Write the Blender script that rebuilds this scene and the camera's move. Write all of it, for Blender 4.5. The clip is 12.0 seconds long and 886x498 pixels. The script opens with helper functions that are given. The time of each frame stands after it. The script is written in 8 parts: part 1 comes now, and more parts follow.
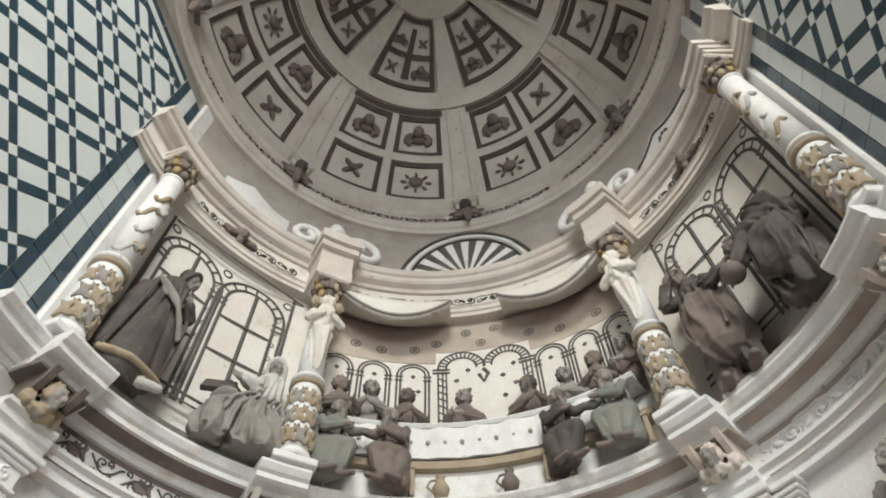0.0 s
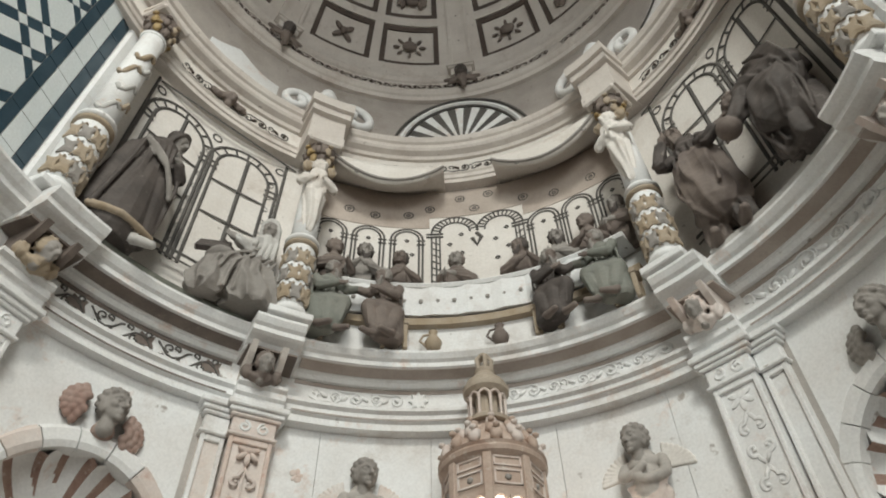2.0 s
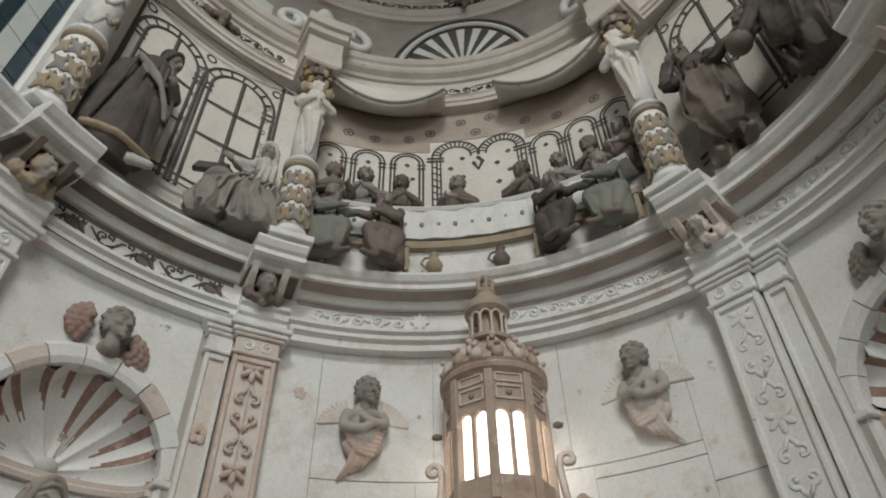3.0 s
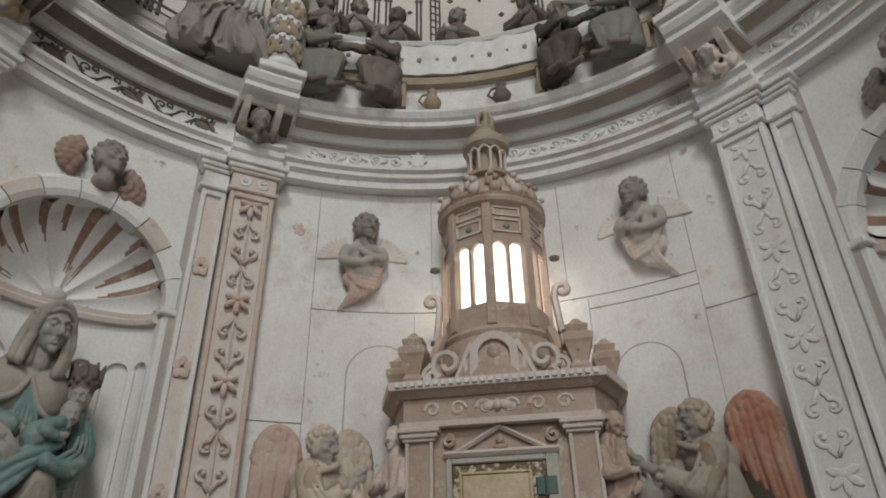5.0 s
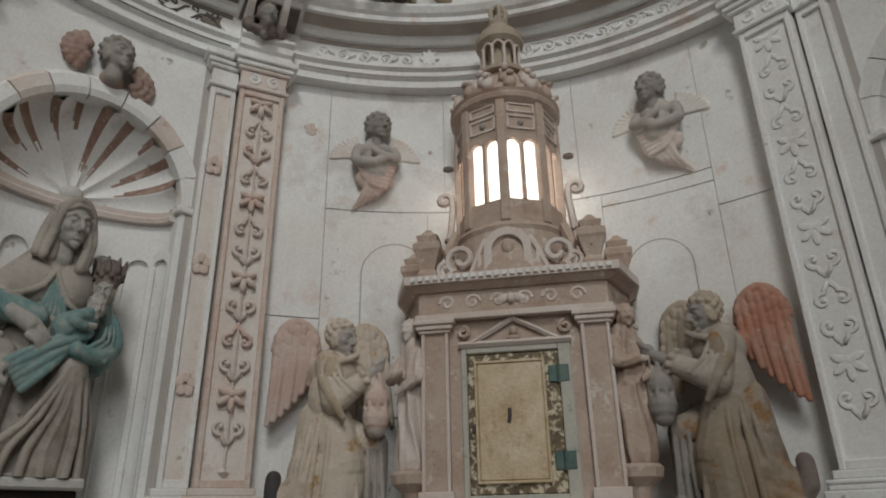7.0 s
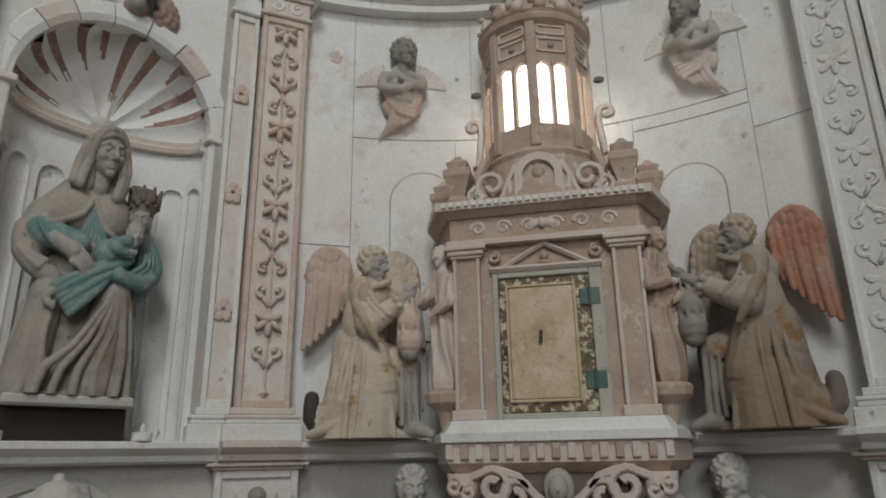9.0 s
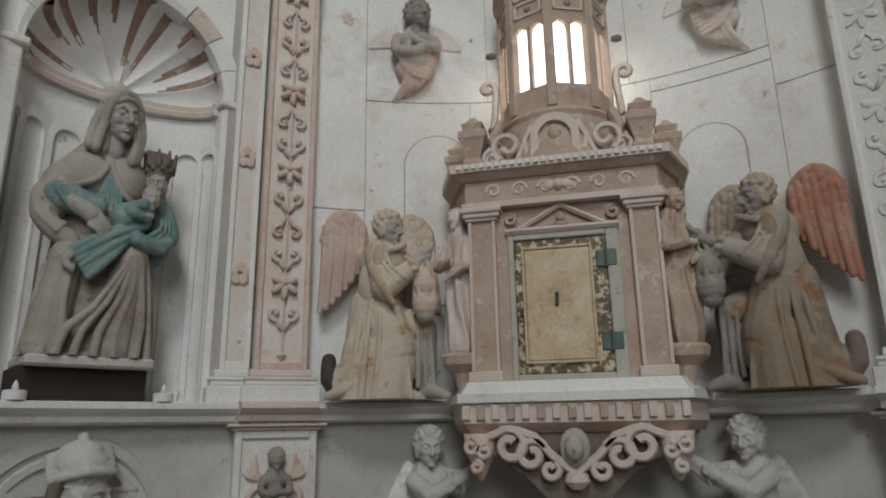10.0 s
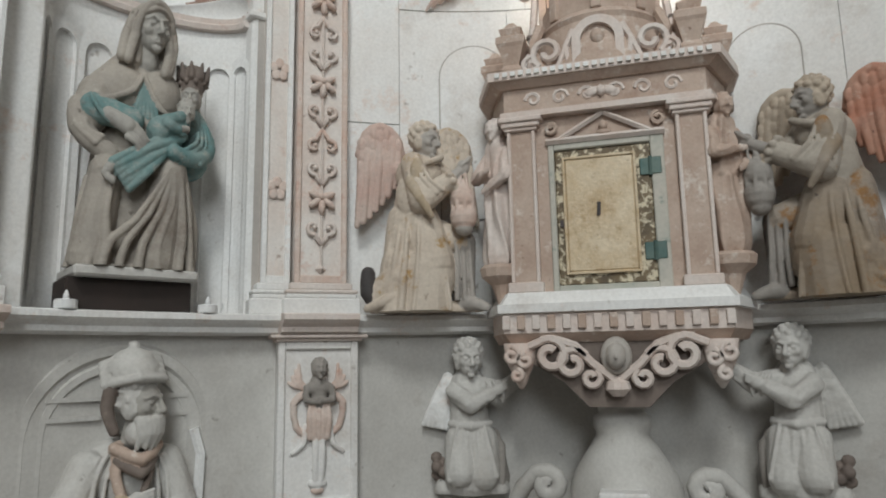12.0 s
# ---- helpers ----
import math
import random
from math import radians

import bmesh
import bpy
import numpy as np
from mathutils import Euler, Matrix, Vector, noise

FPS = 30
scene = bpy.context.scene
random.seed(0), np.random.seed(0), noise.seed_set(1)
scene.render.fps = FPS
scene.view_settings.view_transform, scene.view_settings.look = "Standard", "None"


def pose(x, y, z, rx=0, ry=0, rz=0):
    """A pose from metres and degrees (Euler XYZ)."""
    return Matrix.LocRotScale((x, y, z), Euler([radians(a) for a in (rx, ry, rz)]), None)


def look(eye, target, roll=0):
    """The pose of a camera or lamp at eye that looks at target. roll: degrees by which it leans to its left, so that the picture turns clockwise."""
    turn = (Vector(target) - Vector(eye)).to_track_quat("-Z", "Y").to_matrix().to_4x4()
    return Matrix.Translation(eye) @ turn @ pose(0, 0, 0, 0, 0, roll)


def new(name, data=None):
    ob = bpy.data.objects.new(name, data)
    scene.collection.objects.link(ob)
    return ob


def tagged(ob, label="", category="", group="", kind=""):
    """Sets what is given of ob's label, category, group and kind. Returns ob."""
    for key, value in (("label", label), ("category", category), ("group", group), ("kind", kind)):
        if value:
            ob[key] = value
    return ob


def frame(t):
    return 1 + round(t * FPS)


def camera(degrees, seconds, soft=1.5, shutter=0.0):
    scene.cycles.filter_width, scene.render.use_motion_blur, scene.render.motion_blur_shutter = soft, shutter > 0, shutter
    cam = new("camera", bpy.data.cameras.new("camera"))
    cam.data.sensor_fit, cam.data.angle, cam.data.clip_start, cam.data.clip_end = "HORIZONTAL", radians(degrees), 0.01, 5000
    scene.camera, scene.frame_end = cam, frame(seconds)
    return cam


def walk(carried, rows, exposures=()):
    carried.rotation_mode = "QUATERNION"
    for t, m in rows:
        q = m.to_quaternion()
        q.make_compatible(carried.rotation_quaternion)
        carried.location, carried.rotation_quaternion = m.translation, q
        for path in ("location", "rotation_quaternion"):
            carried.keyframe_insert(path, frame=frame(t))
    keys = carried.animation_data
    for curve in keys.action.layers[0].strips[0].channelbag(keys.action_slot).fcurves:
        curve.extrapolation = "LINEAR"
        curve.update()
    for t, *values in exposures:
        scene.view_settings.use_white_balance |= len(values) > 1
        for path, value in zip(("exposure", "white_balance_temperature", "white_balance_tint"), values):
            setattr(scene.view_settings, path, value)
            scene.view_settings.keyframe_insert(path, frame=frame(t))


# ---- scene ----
# Lengths are in modules of U metres, the camera track's unit, placed to fit the camera's view; heights count from the
# first eye level EYE.
U, EYE = 0.45, 1.6
OFFX, TURN = 0.385, 8.9
C = 1.94          # the middle of the round chapel, ahead of the first eye
cam = camera(67.0, 12.0, soft=1.95)
ROWS = [
    (0.0, 0.0, 0.0, 0.0, 1.45, 57.63, 0.92),
    (0.5, 0.0238, 0.0492, -0.0284, 1.52, 55.37, 0.97),
    (1.0, 0.0485, 0.0826, -0.0471, 1.53, 52.63, 0.97),
    (1.5, 0.0668, 0.1267, -0.0675, 1.54, 50.33, 0.97),
    (2.0, 0.0638, 0.1825, -0.0939, 1.53, 47.63, 1.01),
    (2.5, 0.0531, 0.24, -0.1196, 1.5, 45.04, 1.07),
    (3.0, 0.045, 0.2899, -0.1449, 1.54, 42.08, 1.09),
    (5.0, 0.0684, 0.4451, -0.2493, 1.7, 30.07, 1.04),
    (5.5, 0.0648, 0.4563, -0.2726, 1.78, 28.06, 1.0),
    (6.0, 0.0544, 0.468, -0.3022, 1.89, 26.2, 1.02),
    (6.5, 0.0411, 0.4791, -0.3371, 2.05, 24.49, 1.02),
    (7.0, 0.02, 0.4768, -0.3517, 2.34, 22.68, 0.98),
    (9.0, -0.0646, 0.4822, -0.4341, 3.93, 17.5, 0.97),
    (9.5, -0.0827, 0.4938, -0.452, 4.52, 16.26, 0.96),
    (10.0, -0.0817, 0.5102, -0.4772, 5.1, 15.0, 0.97),
    (10.5, -0.0866, 0.53, -0.5101, 5.67, 13.64, 0.99),
    (11.0, -0.1009, 0.549, -0.5399, 6.3, 12.09, 1.0),
    (11.5, -0.1285, 0.5626, -0.5644, 6.8, 10.79, 1.02),
    (12.0, -0.1664, 0.5782, -0.5922, 7.4, 9.35, 1.02),
]
walk(cam, [(t, pose(OFFX * U, 0, EYE, 0, 0, TURN) @ pose(U * x, U * y, U * z, 90 + pitch, roll, yaw)) for t, x, y, z, yaw, pitch, roll in ROWS],
     exposures=[(0.0, 0.8, 6700, 5), (1.5, 0.56, 6680, 5), (2.0, 0.54, 6660, 4), (2.5, 0.10, 6640, 5), (3.0, -0.02, 6630, 5), (5.0, -0.15, 6630, 7), (7.0, -0.26, 6580, 7), (9.0, -0.16, 6520, 6), (10.5, -0.09, 6430, 6), (11.0, 0.18, 6400, 6), (11.5, 0.32, 6350, 5), (12.0, 0.42, 6320, 5)])

# ---- light: added key and fill lamps standing in for unseen nave daylight ----
world = bpy.data.worlds.new("world")
scene.world = world
world.use_nodes = True
wn = world.node_tree.nodes
sky = wn.new("ShaderNodeTexSky")
sky.sky_type, sky.sun_disc, sky.sun_elevation, sky.sun_rotation = "NISHITA", False, radians(40), radians(200)
world.node_tree.links.new(sky.outputs[0], wn["Background"].inputs[0])
wn["Background"].inputs[1].default_value = 0.1


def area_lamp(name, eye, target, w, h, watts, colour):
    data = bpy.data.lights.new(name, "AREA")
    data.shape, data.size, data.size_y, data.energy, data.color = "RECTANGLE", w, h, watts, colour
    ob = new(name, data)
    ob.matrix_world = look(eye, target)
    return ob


# High key lamp; direction follows the canopy shadows, its opening is assumed.
area_lamp("nave_key_light", (0.8, -3.6, 6.8), (0, 2.2, 3.0), 1.3, 1.5, 160, (1.0, 0.985, 0.96))
# Broad fill lamp added with no known source, to lift bays and dome.
area_lamp("nave_fill_light", (1.75, -4.0, 3.8), (-0.7, 2.0, 3.3), 1.4, 2.2, 82, (0.985, 0.99, 1.0))

# ---- materials ----


def material(name, a, b, stain=None, stain_amount=0.5, rough=0.75, metal=0.0, fine=110.0, large=5.0, bump=0.12, coords="Position", spread=0.16, veins=None):
    """Two colours mixed by a broad noise, darkened by a fine grain, with stains of a third colour."""
    m = bpy.data.materials.new(name)
    m.use_nodes = True
    n, l = m.node_tree.nodes, m.node_tree.links
    bs = n["Principled BSDF"]
    if coords == "Position":
        src = n.new("ShaderNodeNewGeometry").outputs["Position"]
    else:
        src = n.new("ShaderNodeTexCoord").outputs["Object"]

    def noise_tex(scale, detail, rough_=0.6):
        t = n.new("ShaderNodeTexNoise")
        t.inputs["Scale"].default_value, t.inputs["Detail"].default_value, t.inputs["Roughness"].default_value = scale, detail, rough_
        l.new(src, t.inputs["Vector"])
        return t.outputs["Fac"]

    def ramp(fac, lo, hi):
        r = n.new("ShaderNodeMapRange")
        r.inputs["From Min"].default_value, r.inputs["From Max"].default_value = lo, hi
        l.new(fac, r.inputs["Value"])
        return r.outputs["Result"]

    def mix(fac, c1, c2, mode="MIX"):
        x = n.new("ShaderNodeMix")
        x.data_type, x.blend_type = "RGBA", mode
        for sock, v in ((x.inputs[0], fac), (x.inputs[6], c1), (x.inputs[7], c2)):
            if isinstance(v, (tuple, list)):
                sock.default_value = (*v, 1) if len(v) == 3 else v
            elif isinstance(v, float):
                sock.default_value = v
            else:
                l.new(v, sock)
        return x.outputs[2]

    broad = noise_tex(large, 5)
    grain = noise_tex(fine, 4)
    col = mix(ramp(broad, 0.35, 0.65), a, b)
    if stain:
        s = noise_tex(large * 2.3, 7, 0.7)
        hi = 0.72 - 0.3 * stain_amount
        col = mix(ramp(s, hi, hi + spread), col, stain)
    if veins:
        v = noise_tex(large * 0.55, 9, 0.75)
        col = mix(ramp(v, 0.54, 0.70), col, veins)
        w = noise_tex(large * 6.0, 4, 0.5)
        col = mix(ramp(w, 0.69, 0.76), col, tuple(0.72 * k for k in veins))
    tone = n.new("ShaderNodeMapRange")
    tone.inputs["From Min"].default_value, tone.inputs["From Max"].default_value = 0.3, 0.7
    tone.inputs["To Min"].default_value, tone.inputs["To Max"].default_value = 0.91, 1.05
    l.new(grain, tone.inputs["Value"])
    hsv = n.new("ShaderNodeHueSaturation")
    l.new(tone.outputs["Result"], hsv.inputs["Value"])
    l.new(col, hsv.inputs["Color"])
    l.new(hsv.outputs["Color"], bs.inputs["Base Color"])
    bs.inputs["Roughness"].default_value, bs.inputs["Metallic"].default_value = rough, metal
    if bump:
        bp = n.new("ShaderNodeBump")
        bp.inputs["Strength"].default_value, bp.inputs["Distance"].default_value = bump, 0.004
        l.new(grain, bp.inputs["Height"])
        l.new(bp.outputs["Normal"], bs.inputs["Normal"])
    return m


LIME = material("limestone_white", (0.85, 0.86, 0.86), (0.78, 0.765, 0.745), (0.68, 0.53, 0.45), 0.46, large=3.2, bump=0.1, spread=0.17, veins=(0.58, 0.535, 0.495))
LIME_PINK = material("limestone_pink_wash", (0.72, 0.66, 0.62), (0.66, 0.555, 0.50), (0.50, 0.28, 0.215), 0.36, large=7, spread=0.2, veins=(0.62, 0.50, 0.44))
LIME_STAIN = material("limestone_red_stained", (0.78, 0.745, 0.71), (0.70, 0.615, 0.56), (0.58, 0.33, 0.245), 0.46, large=5, spread=0.2, veins=(0.66, 0.54, 0.47))
LIME_GREY = material("limestone_grey", (0.61, 0.60, 0.575), (0.51, 0.495, 0.47), (0.36, 0.335, 0.31), 0.32, spread=0.25, veins=(0.44, 0.41, 0.38))
DOME = material("dome_plaster", (0.61, 0.555, 0.51), (0.69, 0.64, 0.59), (0.44, 0.36, 0.32), 0.4, spread=0.2, veins=(0.50, 0.43, 0.385))
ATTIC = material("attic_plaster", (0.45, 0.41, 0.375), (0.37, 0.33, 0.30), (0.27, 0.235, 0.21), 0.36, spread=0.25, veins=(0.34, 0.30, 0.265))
RIB = material("dome_rib_stone", (0.70, 0.65, 0.60), (0.60, 0.545, 0.50), (0.44, 0.34, 0.285), 0.34, spread=0.22, veins=(0.52, 0.45, 0.40))
UMBER = material("umber_paint", (0.07, 0.052, 0.043), (0.11, 0.082, 0.068), (0.24, 0.19, 0.16), 0.25)
OUTLINE = material("grey_outline_paint", (0.075, 0.07, 0.066), (0.12, 0.11, 0.10), (0.34, 0.31, 0.29), 0.25)
TERRA = material("pink_tabernacle_stone", (0.45, 0.335, 0.27), (0.55, 0.44, 0.37), (0.72, 0.665, 0.61), 0.5, large=11, spread=0.14, veins=(0.36, 0.245, 0.19))
TERRA_RED = material("red_ochre_paint", (0.40, 0.20, 0.14), (0.50, 0.31, 0.24), (0.66, 0.58, 0.52), 0.45, large=12)
GOLD = material("worn_gilding", (0.33, 0.225, 0.09), (0.42, 0.31, 0.16), (0.24, 0.17, 0.10), 0.4, rough=0.6, large=14)
DOOR_GOLD = material("gilded_door", (0.58, 0.45, 0.28), (0.70, 0.59, 0.43), (0.34, 0.22, 0.10), 0.55, rough=0.42, large=14, veins=(0.46, 0.32, 0.17), spread=0.22, bump=0.5)
DOOR_DARK = material("flaked_door_border", (0.10, 0.075, 0.045), (0.20, 0.145, 0.08), (0.66, 0.59, 0.44), 0.72, rough=0.6, large=22, spread=0.06)
VERDIGRIS = material("verdigris_paint", (0.55, 0.52, 0.46), (0.44, 0.45, 0.40), (0.10, 0.19, 0.165), 0.42, large=9)
STATUE_GREY = material("grey_stone_figure", (0.34, 0.315, 0.29), (0.25, 0.23, 0.21), (0.15, 0.135, 0.125), 0.35, large=9)
STATUE_DARK = material("dark_brown_figure", (0.065, 0.055, 0.05), (0.11, 0.092, 0.083), (0.25, 0.22, 0.20), 0.34, large=9)
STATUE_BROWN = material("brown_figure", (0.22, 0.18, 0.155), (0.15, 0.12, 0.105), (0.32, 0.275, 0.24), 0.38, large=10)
STATUE_GREEN = material("faded_green_robe", (0.19, 0.20, 0.175), (0.24, 0.24, 0.21), (0.33, 0.305, 0.265), 0.3, large=9)
ROBE = material("cream_robe", (0.66, 0.58, 0.49), (0.56, 0.48, 0.40), (0.42, 0.26, 0.10), 0.5, large=7, spread=0.10, veins=(0.50, 0.40, 0.32))
OCHRE = material("ochre_robe", (0.46, 0.345, 0.215), (0.52, 0.445, 0.36), (0.30, 0.22, 0.14), 0.38, large=8)
DRESS = material("grey_beige_robe", (0.44, 0.40, 0.35), (0.34, 0.31, 0.275), (0.53, 0.49, 0.435), 0.4, large=7, veins=(0.23, 0.195, 0.165))
MARY_FACE = material("grey_stone_face", (0.43, 0.415, 0.38), (0.35, 0.335, 0.31), (0.24, 0.23, 0.215), 0.36, large=12)
TEAL = material("teal_robe", (0.13, 0.245, 0.245), (0.24, 0.325, 0.315), (0.40, 0.385, 0.35), 0.62, large=13, spread=0.22, veins=(0.10, 0.12, 0.115))
ROSE = material("rose_wing", (0.58, 0.42, 0.365), (0.62, 0.51, 0.455), (0.50, 0.27, 0.215), 0.42, large=9, veins=(0.52, 0.42, 0.37))
RED_WING = material("red_wing", (0.42, 0.19, 0.125), (0.46, 0.29, 0.22), (0.56, 0.46, 0.39), 0.45, large=9, veins=(0.30, 0.15, 0.11))
SKIN = material("pale_stone_face", (0.50, 0.465, 0.43), (0.40, 0.37, 0.34), (0.27, 0.25, 0.23), 0.32, large=10)
DARK_FOOT = material("black_sole", (0.05, 0.045, 0.045), (0.08, 0.07, 0.07))
MOSS = material("mossy_ground", (0.10, 0.11, 0.09), (0.17, 0.17, 0.14), (0.42, 0.41, 0.37), 0.35, large=16)
TILE_WHITE = material("glazed_tile_white", (0.70, 0.755, 0.76), (0.76, 0.80, 0.80), (0.60, 0.65, 0.655), 0.2, rough=0.22, large=4, bump=0.1)
TILE_BLUE = material("glazed_tile_blue", (0.026, 0.056, 0.08), (0.042, 0.078, 0.105), (0.08, 0.11, 0.14), 0.25, rough=0.25, large=8, bump=0.1)
GROUT = material("lime_grout", (0.50, 0.50, 0.47), (0.42, 0.41, 0.39))
WOOD = material("dark_stained_wood", (0.020, 0.015, 0.013), (0.036, 0.023, 0.019), (0.09, 0.04, 0.03), 0.3, rough=0.6)
WAX = material("white_plastic", (0.8, 0.8, 0.8), (0.76, 0.77, 0.78), rough=0.4, bump=0.0)
FLOOR = material("floor_stone", (0.17, 0.155, 0.14), (0.21, 0.19, 0.17), (0.12, 0.11, 0.10), 0.3)
JOINT = material("joint_mortar", (0.46, 0.43, 0.40), (0.40, 0.375, 0.35))
# Dark tone chosen so the unseen nave bounces little light back.
NAVE = material("nave_plaster", (0.30, 0.275, 0.25), (0.25, 0.23, 0.21), (0.19, 0.17, 0.155), 0.3)
LIME_WARM = material("warm_whitewash", (0.80, 0.765, 0.72), (0.71, 0.665, 0.615), (0.58, 0.47, 0.40), 0.32, large=3.6, bump=0.08, spread=0.3, veins=(0.56, 0.49, 0.43))
OCHRE_DARK = material("dark_ochre_robe", (0.33, 0.285, 0.24), (0.27, 0.205, 0.14), (0.27, 0.14, 0.05), 0.62, large=5, spread=0.10, veins=(0.16, 0.125, 0.10))
FADED_RED = material("faded_red_wash", (0.70, 0.61, 0.555), (0.62, 0.47, 0.40), (0.50, 0.25, 0.185), 0.52, large=12, spread=0.22)
SOFFIT = material("brown_stone", (0.36, 0.30, 0.26), (0.46, 0.40, 0.36), (0.26, 0.21, 0.18), 0.35, large=6)
CHERUB_WING = material("red_brown_wing", (0.30, 0.19, 0.155), (0.40, 0.30, 0.26), (0.20, 0.13, 0.11), 0.35, large=12)
HINGE = material("corroded_hinge", (0.07, 0.13, 0.12), (0.12, 0.17, 0.15), (0.05, 0.06, 0.055), 0.4, rough=0.55, metal=0.3, large=20)
OCHRE_STONE = material("ochre_grey_stone", (0.40, 0.33, 0.26), (0.47, 0.40, 0.32), (0.30, 0.24, 0.18), 0.3, large=10)
GREY_ROBE = material("grey_cream_robe", (0.44, 0.395, 0.34), (0.34, 0.30, 0.255), (0.33, 0.20, 0.08), 0.42, large=7, spread=0.12, veins=(0.26, 0.22, 0.18))
GLOW = bpy.data.materials.new("lit_lantern_glass")
GLOW.use_nodes = True
GLOW.node_tree.nodes["Principled BSDF"].inputs["Emission Color"].default_value = (1.0, 0.93, 0.84, 1)
GLOW.node_tree.nodes["Principled BSDF"].inputs["Emission Strength"].default_value = 2.6

# ---- building helpers (in modules) ----
WORLD_M = Matrix.Translation((0, 0, EYE)) @ Matrix.Scale(U, 4)
LOCAL_M = Matrix.Scale(U, 4)


def part(name, bm, mats, parent=None, label="", world=False, smooth=False):
    """Links a bmesh as one mesh object, under a thing or on its own."""
    bm.transform(WORLD_M if world else LOCAL_M)
    bmesh.ops.recalc_face_normals(bm, faces=bm.faces)
    me = bpy.data.meshes.new(name)
    bm.to_mesh(me)
    bm.free()
    for m in (mats if isinstance(mats, (list, tuple)) else [mats]):
        me.materials.append(m)
    if smooth:
        me.polygons.foreach_set("use_smooth", [True] * len(me.polygons))
    ob = new(name, me)
    if parent is not None:
        ob.parent = parent
    if label:
        tagged(ob, label)
    return ob


def structure(name, bm, mats, label, category, smooth=False, kind="structure"):
    return tagged(part(name, bm, mats, None, "", True, smooth), label, category, kind=kind)


def at(ang, r, z, lift=0.0, turn=0.0):
    """The pose of a thing at an angle from the axis: x along the wall, y outward, z up."""
    a = radians(ang)
    return pose(r * math.sin(a) * U, (C + r * math.cos(a)) * U, z * U + EYE, lift, 0, -ang + turn)


def thing(name, m, label, category, group="", kind=""):
    ob = new(name)
    ob.empty_display_size = 0.05
    ob.matrix_basis = m
    return tagged(ob, label, category, group, kind)


def box(bm, x0, x1, y0, y1, z0, z1, bevel=0.0):
    vs = [bm.verts.new((x, y, z)) for z in (z0, z1) for y in (y0, y1) for x in (x0, x1)]
    fs = [bm.faces.new([vs[i] for i in f]) for f in ((0, 1, 3, 2), (4, 6, 7, 5), (0, 4, 5, 1), (2, 3, 7, 6), (0, 2, 6, 4), (1, 5, 7, 3))]
    if bevel:
        bmesh.ops.bevel(bm, geom=list({e for f in fs for e in f.edges}), offset=bevel, segments=1, affect="EDGES")
    return vs


def loft(bm, rings, close=True, caps=True):
    """Skins rings of equally many points."""
    rows = [[bm.verts.new(p) for p in ring] for ring in rings]
    n = len(rows[0])
    for r0, r1 in zip(rows, rows[1:]):
        for i in range(n if close else n - 1):
            j = (i + 1) % n
            bm.faces.new((r0[i], r0[j], r1[j], r1[i]))
    if caps:
        bm.faces.new(rows[0])
        bm.faces.new(rows[-1])
    return rows


def cyl_point(ang, r, z):
    a = radians(ang)
    return (r * math.sin(a), C + r * math.cos(a), z)


def sweep(bm, profile, a0, a1, step=2.5):
    """A closed profile of (radius, height) swept round the chapel."""
    n = max(1, int(math.ceil(abs(a1 - a0) / step)))
    loft(bm, [[cyl_point(a0 + (a1 - a0) * i / n, r, z) for r, z in profile] for i in range(n + 1)])


def slab(bm, a0, a1, z0, z1, r_in, r_out, step=2.5):
    sweep(bm, [(r_in, z0), (r_out, z0), (r_out, z1), (r_in, z1)], a0, a1, step)


def lathe(bm, profile, segs=24, sx=1.0, sy=1.0, cx=0.0, cy=0.0, turn=0.0):
    """Turns a list of (radius, height) about the z axis."""
    loft(bm, [[(cx + sx * r * math.cos(2 * math.pi * i / segs + turn), cy + sy * r * math.sin(2 * math.pi * i / segs + turn), z) for i in range(segs)] for r, z in profile])


def tube(bm, pts, radius, segs=6, flat=1.0, taper=None):
    """A round bar along points; taper: a radius factor at each point."""
    pts = [Vector(p) for p in pts]
    rings = []
    for i, p in enumerate(pts):
        d = (pts[min(i + 1, len(pts) - 1)] - pts[max(i - 1, 0)]).normalized()
        side = d.cross(Vector((0, 1, 0)))
        side = side.normalized() if side.length > 0.05 else Vector((1, 0, 0))
        up = side.cross(d).normalized()
        k = radius * (taper[i] if taper else 1.0)
        rings.append([p + side * math.cos(2 * math.pi * s / segs) * k + up * math.sin(2 * math.pi * s / segs) * k * flat for s in range(segs)])
    loft(bm, rings)


def blob(bm, c, r, rot=(0, 0, 0), sub=2):
    """An ellipsoid."""
    m = Matrix.LocRotScale(Vector(c), Euler([radians(a) for a in rot]), Vector(r if isinstance(r, tuple) else (r, r, r)))
    bmesh.ops.create_icosphere(bm, subdivisions=sub, radius=1.0, matrix=m)


def spiral(cx, cz, r0, r1, start, turns, n=14, y=0.0):
    """Points of a scroll in the plane of the wall."""
    out = []
    for i in range(n + 1):
        k = i / n
        a = radians(start) + turns * 2 * math.pi * k
        r = r0 + (r1 - r0) * k
        out.append((cx + r * math.cos(a), y, cz + r * math.sin(a)))
    return out


def bend(ang, r, ob_bm):
    """Wraps a relief, drawn flat with x along the wall and y outward, onto the round wall about that angle."""
    for v in ob_bm.verts:
        a = ang + math.degrees(v.co.x / r)
        v.co = Vector(cyl_point(a, r + v.co.y, v.co.z))


